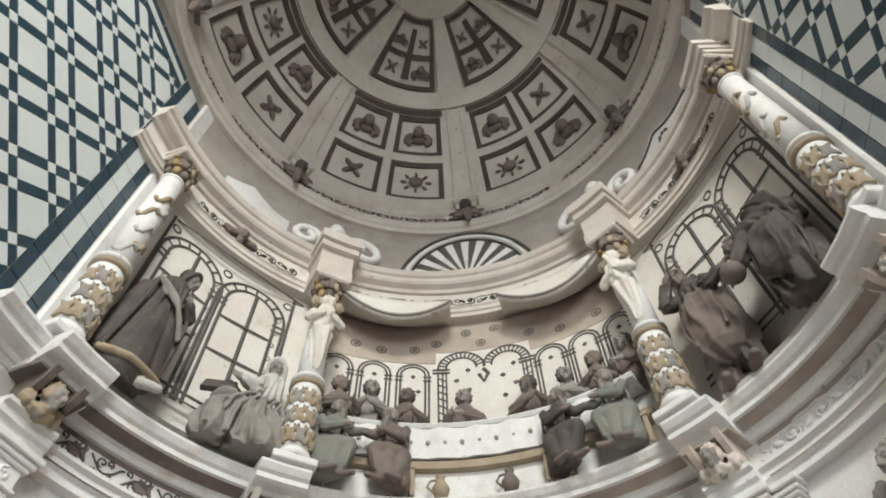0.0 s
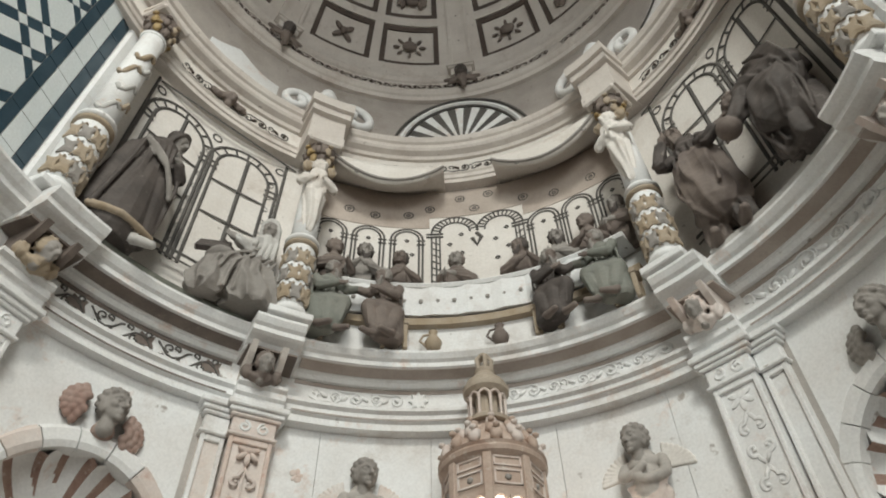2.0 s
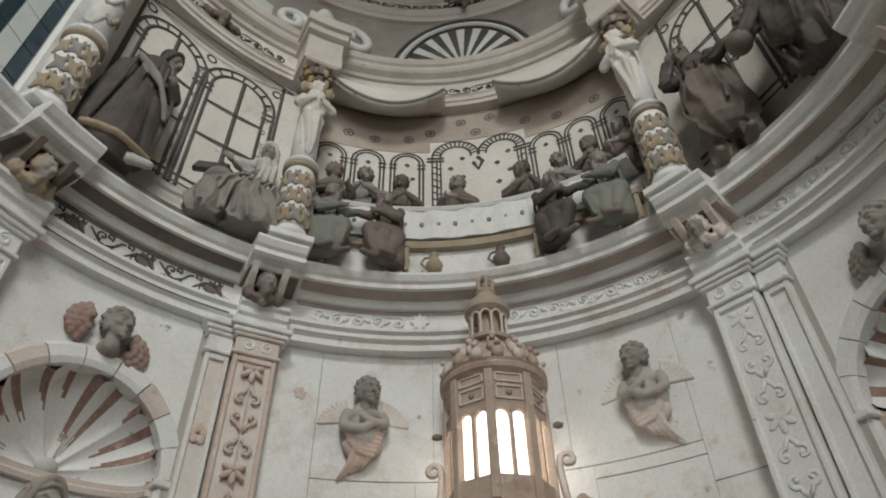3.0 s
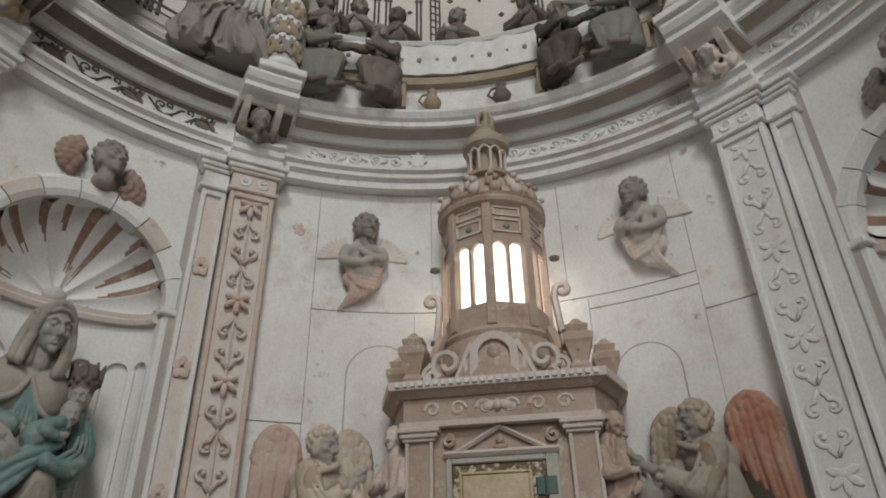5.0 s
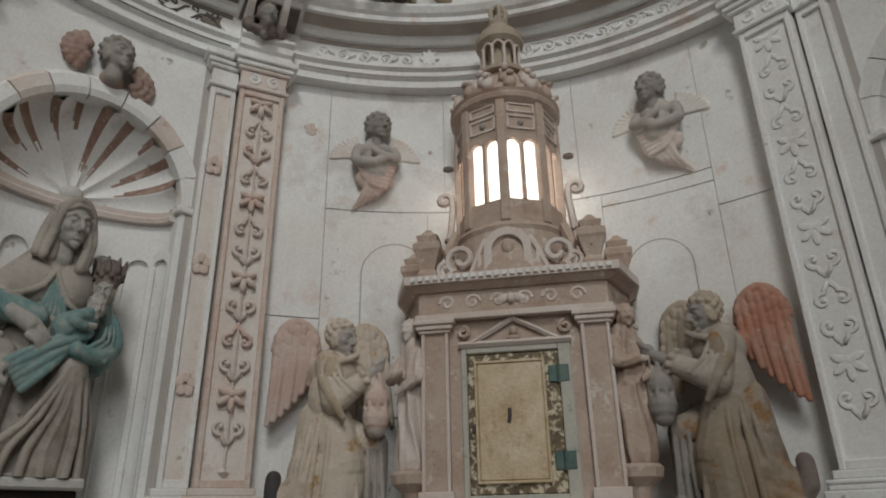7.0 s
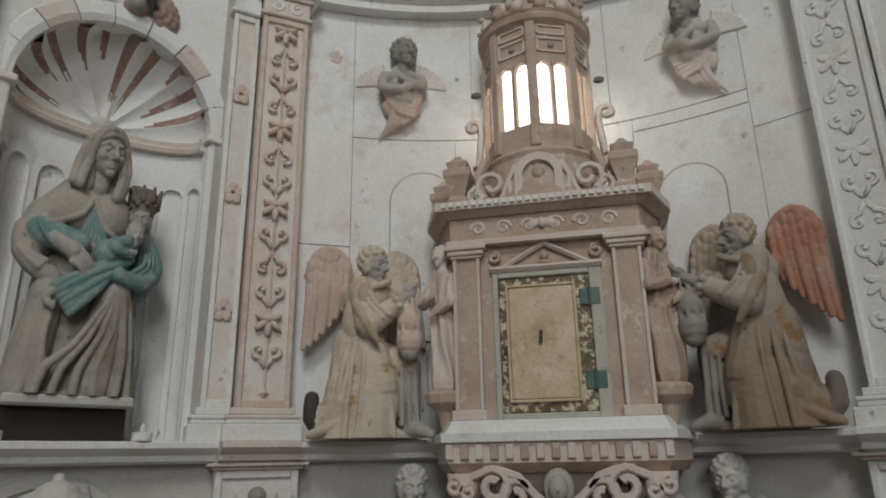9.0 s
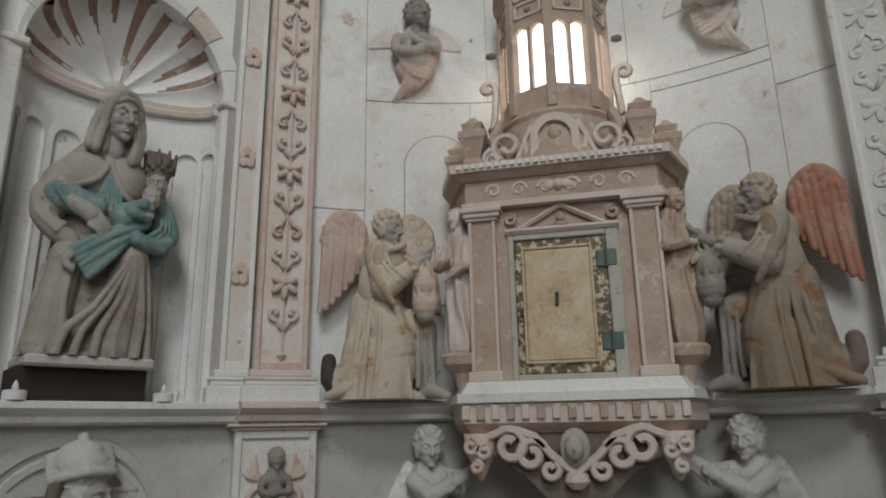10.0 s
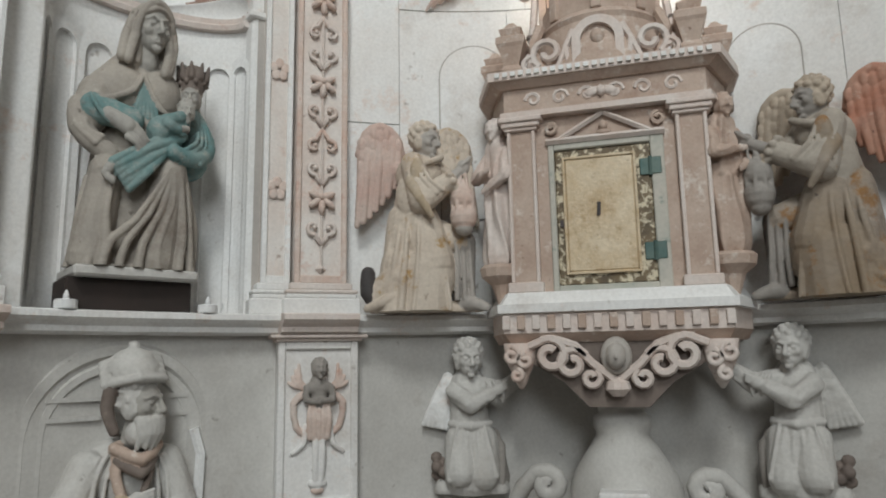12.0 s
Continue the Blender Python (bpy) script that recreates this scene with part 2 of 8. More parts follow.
# ---- ground, side walls and unseen nave that close the place, kept dark to limit bounced light ----
FL = -EYE / U
bm = bmesh.new()
box(bm, -6, 6, -10, 5.6, FL - 0.3, FL)
structure("floor", bm, FLOOR, "unseen dark grey stone floor of the chapel", "floor")
bm = bmesh.new()
box(bm, -6, 6, -10.5, -10, FL, 13.4)
structure("wall_back", bm, NAVE, "plain plastered nave wall behind", "wall")
for nm, sx in (("wall_west", -1), ("wall_east", 1)):
    bm = bmesh.new()
    box(bm, *sorted((sx * 6.0, sx * 6.3)), -10, 1.6, FL, 13.4)
    box(bm, *sorted((sx * 3.04, sx * 6.3)), -1.5, 2.5, FL, 8.3)
    structure(nm, bm, NAVE, "plain plastered side wall under blue tiling", "wall")
bm = bmesh.new()
box(bm, -6.3, 6.3, -10.5, 1.6, 13.4, 13.7)
# Unseen header added to block the key lamp from dome and attic.
box(bm, -6.0, 6.0, -1.2, -0.9, 9.3, 13.4)
structure("ceiling_nave", bm, NAVE, "plain plaster nave ceiling with an added light-blocking header", "ceiling")

# ---- the round wall ----
bm = bmesh.new()
slab(bm, -92, 92, FL, 8.3, 3.75, 3.95, 4)
structure("wall_shell", bm, NAVE, "masonry behind the carved chapel wall", "wall")

# predella wall, ledge, and main register
NICHE_A, NICHE_R, SPRING, NICHE_D = 55.5, 0.60, 1.71, 0.30
Z_LEDGE, Z_TOP = -0.31, 2.98


def bay_with_niche(bm, a0, a1, z0, z1, centre, rad, spring, r_in, r_out, step=1.0):
    """A stretch of round wall with an arched opening right through it."""
    edge = math.degrees(rad / r_in)
    cuts = sorted(set([a0 + (a1 - a0) * i / 8 for i in range(9) if abs(a0 + (a1 - a0) * i / 8 - centre) > edge] +
                      [centre + edge * math.sin(radians(k)) for k in range(-90, 91, 6)]))

    def low(a):
        s = (a - centre) / edge
        return z0 if abs(s) >= 1 else spring + rad * math.sqrt(max(0.0, 1 - s * s))

    for a, b in zip(cuts, cuts[1:]):
        inside = abs((a + b) / 2 - centre) < edge
        la, lb = (low(a), low(b)) if inside else (z0, z0)
        if inside and abs(a - centre) >= edge - 1e-6:
            la = spring
        if inside and abs(b - centre) >= edge - 1e-6:
            lb = spring
        loft(bm, [[cyl_point(a, r_in, la), cyl_point(a, r_out, la), cyl_point(a, r_out, z1), cyl_point(a, r_in, z1)],
                  [cyl_point(b, r_in, lb), cyl_point(b, r_out, lb), cyl_point(b, r_out, z1), cyl_point(b, r_in, z1)]])


bm = bmesh.new()
slab(bm, -88, 88, FL, -0.42, 3.12, 3.3)
structure("wall_predella", bm, LIME_GREY, "grey limestone wall of the predella zone", "wall")
LEDGE = [(3.3, -0.43), (3.04, -0.43), (3.0, -0.415), (3.0, -0.385), (2.96, -0.365), (2.93, -0.345), (2.93, -0.315), (2.95, -0.307), (3.3, -0.307)]
bm = bmesh.new()
sweep(bm, LEDGE, -88, 88)
structure("ledge", bm, LIME, "moulded limestone ledge under the statues", "ledge")

for nm, sx in (("wall_bay_west", -1), ("wall_bay_east", 1)):
    bm = bmesh.new()
    bay_with_niche(bm, *sorted((sx * 44.0, sx * 70.0)), -0.307, Z_TOP, sx * NICHE_A, NICHE_R, SPRING, 3.12, 3.3)
    bmesh.ops.remove_doubles(bm, verts=bm.verts, dist=1e-4)
    bm.verts.index_update()
    seen = {}
    for f in bm.faces:
        seen.setdefault(frozenset(v.index for v in f.verts), []).append(f)
    bmesh.ops.delete(bm, geom=[f for fs in seen.values() if len(fs) > 1 for f in fs], context="FACES_ONLY")
    structure(nm, bm, LIME, "white limestone bay wall with an arched niche", "wall")

bm = bmesh.new()
slab(bm, -34, 34, -0.307, Z_TOP, 3.17, 3.3)
slab(bm, -44, -34, -0.307, Z_TOP, 3.12, 3.3)
slab(bm, 34, 44, -0.307, Z_TOP, 3.12, 3.3)
slab(bm, 70, 88, -0.307, Z_TOP, 3.12, 3.3)
slab(bm, -88, -70, -0.307, Z_TOP, 3.12, 3.3)
wall_centre = structure("wall_centre", bm, JOINT, "white limestone panel wall behind the tabernacle", "wall")

# stone panels of the middle bay, each with its own edges
for a0, a1, z0, z1 in ((-33, -26.2, -0.305, 1.024), (-33, -26.2, 1.028, 2.98), (-26.2, -12, -0.305, 1.888), (-26.2, -9.5, 1.892, 2.98), (-12, 0, -0.305, 1.888), (-9.5, 9.5, 1.892, 2.98),
                       (0, 12, -0.305, 1.888), (12, 26.2, -0.305, 1.79), (9.5, 26.2, 1.892, 2.98), (12, 26.2, 1.794, 1.888), (26.2, 33, -0.305, 1.602), (26.2, 33, 1.606, 2.98)):
    b2 = bmesh.new()
    sweep(b2, [(3.135, z0 + 0.003), (3.17, z0), (3.17, z1), (3.135, z1 - 0.003)], a0 + 0.035, a1 - 0.035, 2.5)
    ob = part("panel", b2, LIME, wall_centre, "", True)

# shallow arched panels left and right of the tabernacle, the groove's line drawn as a thin mortar-coloured bar
for a, rad, zs in ((-16.5, 0.245, 1.375), (18.2, 0.22, 1.24)):
    b2 = bmesh.new()
    n = 20
    pts = [(-rad, 0.35)] + [(-rad * math.cos(math.pi * i / n), zs + rad * math.sin(math.pi * i / n)) for i in range(n + 1)] + [(rad, 0.35)]
    loft(b2, [[(x, -0.022, z) for x, z in pts], [(x * 1.02, 0.02, z) for x, z in pts]])
    bend(a, 3.15, b2)
    ap = structure("arch_panel_left" if a < 0 else "arch_panel_right", b2, LIME, "shallow blind arch panel in pale limestone", "panel")
    b2 = bmesh.new()
    tube(b2, [(x * 1.01, -0.020, z) for x, z in pts], 0.005, 5)
    bend(a, 3.15, b2)
    part("joint_line", b2, JOINT, ap, "", True)

ARCHITRAVE = [(3.3, 2.97), (3.03, 2.97), (3.03, 3.03), (3.0, 3.045), (3.0, 3.1), (2.965, 3.12), (2.965, 3.15), (3.07, 3.16), (3.3, 3.16)]
FRIEZE = [(3.3, 3.16), (3.075, 3.16), (3.075, 3.40), (3.3, 3.40)]
CORNICE = [(3.3, 3.40), (3.03, 3.40), (3.0, 3.425), (2.98, 3.43), (2.95, 3.455), (2.88, 3.475), (2.85, 3.49), (2.85, 3.535), (2.82, 3.555), (2.79, 3.60), (2.79, 3.625), (2.83, 3.64), (3.3, 3.66)]
for nm, prof, mat_, lab in (("entablature_architrave", ARCHITRAVE, LIME, "moulded limestone architrave"), ("entablature_frieze", FRIEZE, LIME, "limestone frieze carved with scrolls"),
                            ("entablature_cornice", CORNICE, LIME, "projecting moulded limestone cornice")):
    bm = bmesh.new()
    sweep(bm, prof, -88, 88)
    structure(nm, bm, mat_, lab + " round the chapel", "entablature")

# thin brown strips on the soffits and fillets of the mouldings, darker in the west bay
for nm, prof in (("brown_soffit", [(2.86, 3.468), (2.93, 3.446), (2.96, 3.436), (2.95, 3.46), (2.88, 3.478)]), ("brown_fillet", [(2.996, 3.048), (3.02, 3.044), (3.02, 3.056), (2.996, 3.06)]),
                 ("brown_fillet_top", [(3.07, 3.36), (3.09, 3.36), (3.09, 3.398), (3.07, 3.398)])):
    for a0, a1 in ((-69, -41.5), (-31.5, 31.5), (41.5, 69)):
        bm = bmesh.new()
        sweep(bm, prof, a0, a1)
        structure(nm, bm, STATUE_BROWN if a0 < -40 else SOFFIT, "brown band along the stone moulding", "entablature")

# brown slabs under the projecting cornice blocks, darker on the west side
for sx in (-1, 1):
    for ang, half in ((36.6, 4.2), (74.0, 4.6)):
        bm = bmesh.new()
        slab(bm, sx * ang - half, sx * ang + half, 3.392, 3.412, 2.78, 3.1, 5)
        structure("brown_block_soffit", bm, STATUE_BROWN if sx < 0 else SOFFIT, "brown underside of the cornice block", "entablature")

# upper register
bm = bmesh.new()
slab(bm, -88, 88, 3.6, 6.32, 3.12, 3.3)
structure("wall_upper", bm, LIME_WARM, "whitewashed relief wall of the upper register", "wall")
bm = bmesh.new()
sweep(bm, [(3.3, 6.30), (2.99, 6.30), (2.99, 6.36), (2.97, 6.37), (2.97, 6.43), (2.95, 6.45), (3.02, 6.46), (3.3, 6.46)], -88, 88)
structure("upper_architrave", bm, RIB, "moulded upper architrave of pale stone", "entablature")
bm = bmesh.new()
slab(bm, -88, 88, 6.46, 6.80, 3.03, 3.3)
structure("upper_frieze", bm, LIME_WARM, "white upper frieze with painted scrolls", "entablature")
bm = bmesh.new()
sweep(bm, [(3.3, 6.80), (2.99, 6.80), (2.97, 6.84), (2.90, 6.87), (2.88, 6.9), (2.88, 6.96), (2.85, 6.98), (2.83, 7.03), (2.83, 7.06), (3.3, 7.10)], -88, 88)
structure("upper_cornice", bm, RIB, "projecting upper cornice of pale stone", "entablature")
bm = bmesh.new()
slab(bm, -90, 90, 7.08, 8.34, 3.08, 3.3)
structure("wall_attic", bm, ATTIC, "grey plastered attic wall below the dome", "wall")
bm = bmesh.new()
sweep(bm, [(3.3, 8.30), (3.02, 8.30), (3.0, 8.36), (2.97, 8.38), (2.94, 8.42), (2.94, 8.48), (2.985, 8.50), (2.985, 8.70), (2.95, 8.72), (2.92, 8.76), (2.92, 8.80), (3.3, 8.84)], -122, 122, 4)
structure("dome_ring", bm, RIB, "moulded stone ring at the foot of the dome", "entablature")

# ---- the coffered dome ----
ZD = 8.5


def dome_point(az, el, r):
    a, e = radians(az), radians(el)
    return (r * math.cos(e) * math.sin(a), C + r * math.cos(e) * math.cos(a), ZD + r * math.sin(e))


def dome_patch(bm, az0, az1, el0, el1, r_in, r_out=3.2, step=4.0):
    na, ne = max(1, int(abs(az1 - az0) / step + 0.99)), max(1, int(abs(el1 - el0) / step + 0.99))
    grid = {}
    for k, r in enumerate((r_in, r_out)):
        for i in range(na + 1):
            for j in range(ne + 1):
                grid[k, i, j] = bm.verts.new(dome_point(az0 + (az1 - az0) * i / na, el0 + (el1 - el0) * j / ne, r))
    for k in (0, 1):
        for i in range(na):
            for j in range(ne):
                bm.faces.new((grid[k, i, j], grid[k, i + 1, j], grid[k, i + 1, j + 1], grid[k, i, j + 1]))
    for i in range(na):
        for j in (0, ne):
            bm.faces.new((grid[0, i, j], grid[0, i + 1, j], grid[1, i + 1, j], grid[1, i, j]))
    for j in range(ne):
        for i in (0, na):
            bm.faces.new((grid[0, i, j], grid[0, i, j + 1], grid[1, i, j + 1], grid[1, i, j]))


bm = bmesh.new()
dome_patch(bm, -122, 122, 3, 88, 3.09, 3.2, 6)
SECTOR = 51.43
for k in range(-3, 3):
    a = k * SECTOR
    if abs(a + SECTOR / 2) > 110:
        continue
    # rib with a sunk middle
    half = 3.4
    dome_patch(bm, a - half, a - half + 1.0, 5, 47, 2.985)
    dome_patch(bm, a + half - 1.0, a + half, 5, 47, 2.985)
    dome_patch(bm, a - half + 1.0, a + half - 1.0, 5, 47, 3.02)
    dome_patch(bm, a - half * 1.9, a - half * 1.9 + 2.0, 50, 76, 2.985)
    dome_patch(bm, a + half * 1.9 - 2.0, a + half * 1.9, 50, 76, 2.985)
    dome_patch(bm, a - half * 1.9 + 2.0, a + half * 1.9 - 2.0, 50, 76, 3.02)
    # coffers: plain field, with the panels sunk between the bars
    lo, hi = a + half, a + SECTOR - half
    mid = (lo + hi) / 2
    for e0, e1 in ((5, 13.5), (28.3, 31.0), (44.6, 47)):
        dome_patch(bm, lo, hi, e0, e1, 3.03)
    for b0, b1 in ((lo, lo + 3.0), (mid - 1.4, mid + 1.4), (hi - 3.0, hi)):
        for e0, e1 in ((13.5, 28.3), (31.0, 44.6)):
            dome_patch(bm, b0, b1, e0, e1, 3.03)
dome_patch(bm, -122, 122, 47, 50, 2.97, 3.2, 5)
dome_patch(bm, -122, 122, 50, 52.5, 3.0, 3.2, 5)
dome_patch(bm, -122, 122, 76, 89, 2.99, 3.2, 6)
ceiling = structure("ceiling_dome", bm, DOME, "coffered stone dome with painted coffer frames", "ceiling")

# painted coffer frames, sunk panels and carved heads
bm = bmesh.new()
bo = bmesh.new()


def dome_frame(b, a0, a1, e0, e1, w, r):
    wa = w / max(0.25, math.cos(radians((e0 + e1) / 2)))
    dome_patch(b, a0, a1, e0, e0 + w, r, 3.1)
    dome_patch(b, a0, a1, e1 - w, e1, r, 3.1)
    dome_patch(b, a0, a0 + wa, e0 + w, e1 - w, r, 3.1)
    dome_patch(b, a1 - wa, a1, e0 + w, e1 - w, r, 3.1)


def dome_head(b, az, el, s, kind):
    """A carved winged head, a roundel or a leaf cross on a coffer's panel."""
    m = Matrix.Translation(Vector(dome_point(az, el, 3.05)))
    a, e = radians(az), radians(el)
    out = Vector(dome_point(az, el, 1)) - Vector((0, C, ZD))
    east = Vector((math.cos(a), -math.sin(a), 0))
    north = out.cross(east)
    if north.z < 0:
        north = -north
    fr = Matrix((east, out, north)).transposed().to_4x4()

    def put(x, z, y, r, rot=0):
        mm = m @ fr @ Matrix.Translation((x * s, y * s, z * s)) @ Matrix.Rotation(radians(rot), 4, "Y") @ Matrix.Diagonal((r[0] * s, r[1] * s, r[2] * s, 1))
        bmesh.ops.create_icosphere(b, subdivisions=2, radius=1.0, matrix=mm)
    if kind == 0:
        put(0, 0.05, -0.05, (0.085, 0.09, 0.1))
        put(0, -0.06, -0.01, (0.1, 0.05, 0.06))
        for d in (-1, 1):
            put(d * 0.13, 0.0, -0.01, (0.09, 0.03, 0.045), d * 30)
            put(d * 0.15, -0.05, -0.01, (0.08, 0.03, 0.04), d * 55)
            put(d * 0.12, -0.1, -0.01, (0.06, 0.03, 0.04), d * 75)
    elif kind == 1:
        put(0, 0, -0.02, (0.095, 0.04, 0.075))
        for k in range(8):
            g = k * math.pi / 4
            put(0.16 * math.cos(g), 0.125 * math.sin(g), 0, (0.045, 0.02, 0.02), -k * 45)
    else:
        put(0, 0, -0.02, (0.05, 0.045, 0.05))
        for k in range(4):
            g = k * math.pi / 2 + math.pi / 4
            put(0.09 * math.cos(g), 0.09 * math.sin(g), 0, (0.075, 0.025, 0.035), -math.degrees(g))


rng = random.Random(4)
for k in range(-3, 3):
    a = k * SECTOR
    if abs(a + SECTOR / 2) > 110:
        continue
    lo, hi = a + 3.4, a + SECTOR - 3.4
    mid = (lo + hi) / 2
    for i, (e0, e1) in enumerate(((13.5, 28.3), (31.0, 44.6))):
        for j, (b0, b1) in enumerate(((lo + 3.0, mid - 1.4), (mid + 1.4, hi - 3.0))):
            dome_frame(bm, b0, b1, e0, e1, 1.5, 3.055)
            dome_head(bo, (b0 + b1) / 2, (e0 + e1) / 2, 1.25 - 0.1 * i, (1, 0, 0, 2)[(i * 2 + j + k) % 4])
    dome_frame(bm, lo + 2, hi - 2, 44.8, 46.6, 0.9, 3.02)
    u0, u1 = a + 8, a + SECTOR - 8
    um = (u0 + u1) / 2
    dome_frame(bm, u0, u1, 53.5, 75, 1.3, 3.045)
    dome_patch(bm, um - 2.2, um + 2.2, 56.5, 72, 3.05, 3.1)
    dome_patch(bm, u0 + 3, um - 2.2, 63, 64.6, 3.05, 3.1)
    dome_patch(bm, um + 2.2, u1 - 3, 63, 64.6, 3.05, 3.1)
    for j, b in enumerate((u0 + 8.5, u1 - 8.5)):
        dome_head(bo, b, 59, 0.8, (0, 2)[(j + k) % 2])
        dome_head(bo, b, 68, 0.6, (2, 0)[(j + k) % 2])
    for e in (12, 22, 31, 40):
        dome_head(bo, a, e, 0.55, 2)
for sub, m_, lab in ((bm, UMBER, "dark brown painted coffer frame lines"), (bo, STATUE_BROWN, "carved brown heads and rosettes in coffers")):
    structure("ceiling_frames" if m_ is UMBER else "ceiling_carvings", sub, m_, lab, "ceiling ornament", smooth=m_ is not UMBER)

# ---- tiled side walls ----
SEQ = [(0.0, 0.3325), (0.3325, 0.4225), (0.4225, 0.5925), (0.5925, 0.6825)]
PERIOD = 0.6825
V_END, Z_END, Z_BOT, V_FRONT = 2.05, 7.72, 2.6, -1.45


def clip_poly(poly, axis, limit, keep_low):
    out = []
    for p, q in zip(poly, poly[1:] + poly[:1]):
        pin, qin = ((p[axis] <= limit) == keep_low or p[axis] == limit), ((q[axis] <= limit) == keep_low or q[axis] == limit)
        if pin:
            out.append(p)
        if pin != qin:
            k = (limit - p[axis]) / (q[axis] - p[axis])
            out.append((p[0] + k * (q[0] - p[0]), p[1] + k * (q[1] - p[1])))
    return out


def tile_piece(bm, poly, sx, depth=0.012, gap=0.004, ix=0):
    cx, cz = sum(p[0] for p in poly) / len(poly), sum(p[1] for p in poly) / len(poly)
    front, back = [], []
    for v, z in poly:
        d = math.hypot(v - cx, z - cz)
        k = max(0.2, 1 - gap / max(d, 0.01))
        front.append(bm.verts.new((sx * (3.04 - depth), cx + (v - cx) * (k - 0.01), cz + (z - cz) * (k - 0.01))))
        back.append(bm.verts.new((sx * 3.045, cx + (v - cx) * k, cz + (z - cz) * k)))
    n = len(front)
    bm.faces.new(front).material_index = ix
    for i in range(n):
        bm.faces.new((front[i], front[(i + 1) % n], back[(i + 1) % n], back[i])).material_index = ix


TILE_JOBS = []
for nm, sx, b0 in (("tile_panel_west", -1, 0.10), ("tile_panel_east", 1, 0.31)):
    panel_bm = bmesh.new()
    box(panel_bm, *sorted((sx * 3.035, sx * 3.05)), V_FRONT, 2.47, Z_BOT, Z_END + 0.35)
    panel = structure(nm, panel_bm, GROUT, "glazed blue and white chequered wall tiling", "wall tiles")
    TILE_JOBS.append((panel, sx, b0))

# end posts of stone between tiling and columns
for nm, sx in (("jamb_west", -1), ("jamb_east", 1)):
    bm = bmesh.new()
    box(bm, *sorted((sx * 2.99, sx * 3.4)), 2.46, 2.74, FL, 8.3, 0.02)
    structure(nm, bm, LIME, "plain limestone jamb beside the tiling", "jamb")

# ---- niches with shell heads ----


def shell_niche(sx):
    nich = thing("niche_left" if sx < 0 else "niche_right", at(sx * NICHE_A, 3.12, Z_LEDGE), "round-headed limestone niche with a fluted shell", "niche", kind="structure")
    n = 36
    b = bmesh.new()
    R = NICHE_R
    rings = []
    for z in (0.0, SPRING - Z_LEDGE - 0.02):
        ring = [(R * 1.0 * -math.cos(math.pi * i / n) * (1 - 0.0), NICHE_D * math.sin(math.pi * i / n), z) for i in range(n + 1)]
        ring += [(p[0] * 1.12, p[1] + 0.07, z) for p in reversed(ring)]
        rings.append(ring)
    loft(b, rings)
    part("back", b, LIME, nich, smooth=False)
    # blind arched flutes round the back
    for k in range(7):
        g = math.pi * (k + 0.5) / 7
        b = bmesh.new()
        w = 0.085
        pts = [(-w, 0.1)] + [(-w * math.cos(math.pi * i / 8), 1.57 + w * math.sin(math.pi * i / 8)) for i in range(9)] + [(w, 0.1)]
        outer = [(-0.125, 0.02)] + [(-0.125 * math.cos(math.pi * i / 8), 1.60 + 0.125 * math.sin(math.pi * i / 8)) for i in range(9)] + [(0.125, 0.02)]
        # a raised frame round a sunk field
        f0 = [(x, -0.028, z) for x, z in pts]
        f1 = [(x, -0.0, z) for x, z in pts]
        o0 = [(x, -0.028, z) for x, z in outer]
        for i in range(len(pts) - 1):
            for q in ((f0[i], f0[i + 1], o0[i + 1], o0[i]), (f0[i], f0[i + 1], f1[i + 1], f1[i])):
                b.faces.new([b.verts.new(p) for p in q])
        px, py = -R * 0.985 * math.cos(g), (NICHE_D - 0.004) * math.sin(g)
        b.transform(Matrix.Translation((px, py, 0)) @ Matrix.Rotation(math.atan2(NICHE_D * math.cos(g), R * math.sin(g)), 4, "Z") @ Matrix.Diagonal((0.72 + 0.28 * math.sin(g), 1, 1, 1)))
        part("flute", b, LIME, nich)
    # the shell: grooves run out from a hub at the back
    b = bmesh.new()
    nf, nth, nph = 11, 12, 110
    zs = SPRING - Z_LEDGE
    grid = []
    for i in range(nth + 1):
        th = 0.10 + (math.pi / 2 - 0.10) * i / nth
        row = []
        for j in range(nph + 1):
            ph = math.pi * j / nph
            wave = abs(math.sin(nf * ph / 2 * 1.0))
            rr = R * (1 + 0.13 * (wave - 0.62) * math.sin(th))
            row.append(b.verts.new((-rr * math.sin(th) * math.cos(ph), NICHE_D * math.cos(th) * (1 + 0.10 * wave), zs + rr * math.sin(th) * math.sin(ph))))
        grid.append(row)
    r7 = random.Random(3)
    dark = [r7.random() * 0.9 + 0.1 for _ in range(nf * 2 + 2)]
    for i in range(nth):
        for j in range(nph):
            f = b.faces.new((grid[i][j], grid[i][j + 1], grid[i + 1][j + 1], grid[i + 1][j]))
            ph = (j + 0.5) / nph * nf / 2 * 2
            side = ph % 1.0
            if 0.58 + 0.16 * dark[int(ph)] < side < 0.98 and i > 1 + 8 * dark[int(ph)] ** 1.2 + 0.9 * math.sin(j * 1.9):
                f.material_index = 1
    sh = part("shell", b, [LIME, SHELL_STAIN], nich, "fluted shell with red-brown stained grooves", smooth=True)
    b = bmesh.new()
    blob(b, (0, NICHE_D + 0.005, zs + 0.03), (0.075, 0.045, 0.06))
    part("hub", b, LIME_GREY, nich, smooth=True)
    b = bmesh.new()
    lip = [(0.0, 0.0), (0.05, 0.0), (0.06, 0.03), (0.035, 0.05), (0.045, 0.08), (0.0, 0.08)]
    loft(b, [[(-(R - d) * math.cos(math.pi * i / 30), (NICHE_D - d) * math.sin(math.pi * i / 30), zs - 0.1 + h) for d, h in lip] for i in range(31)])
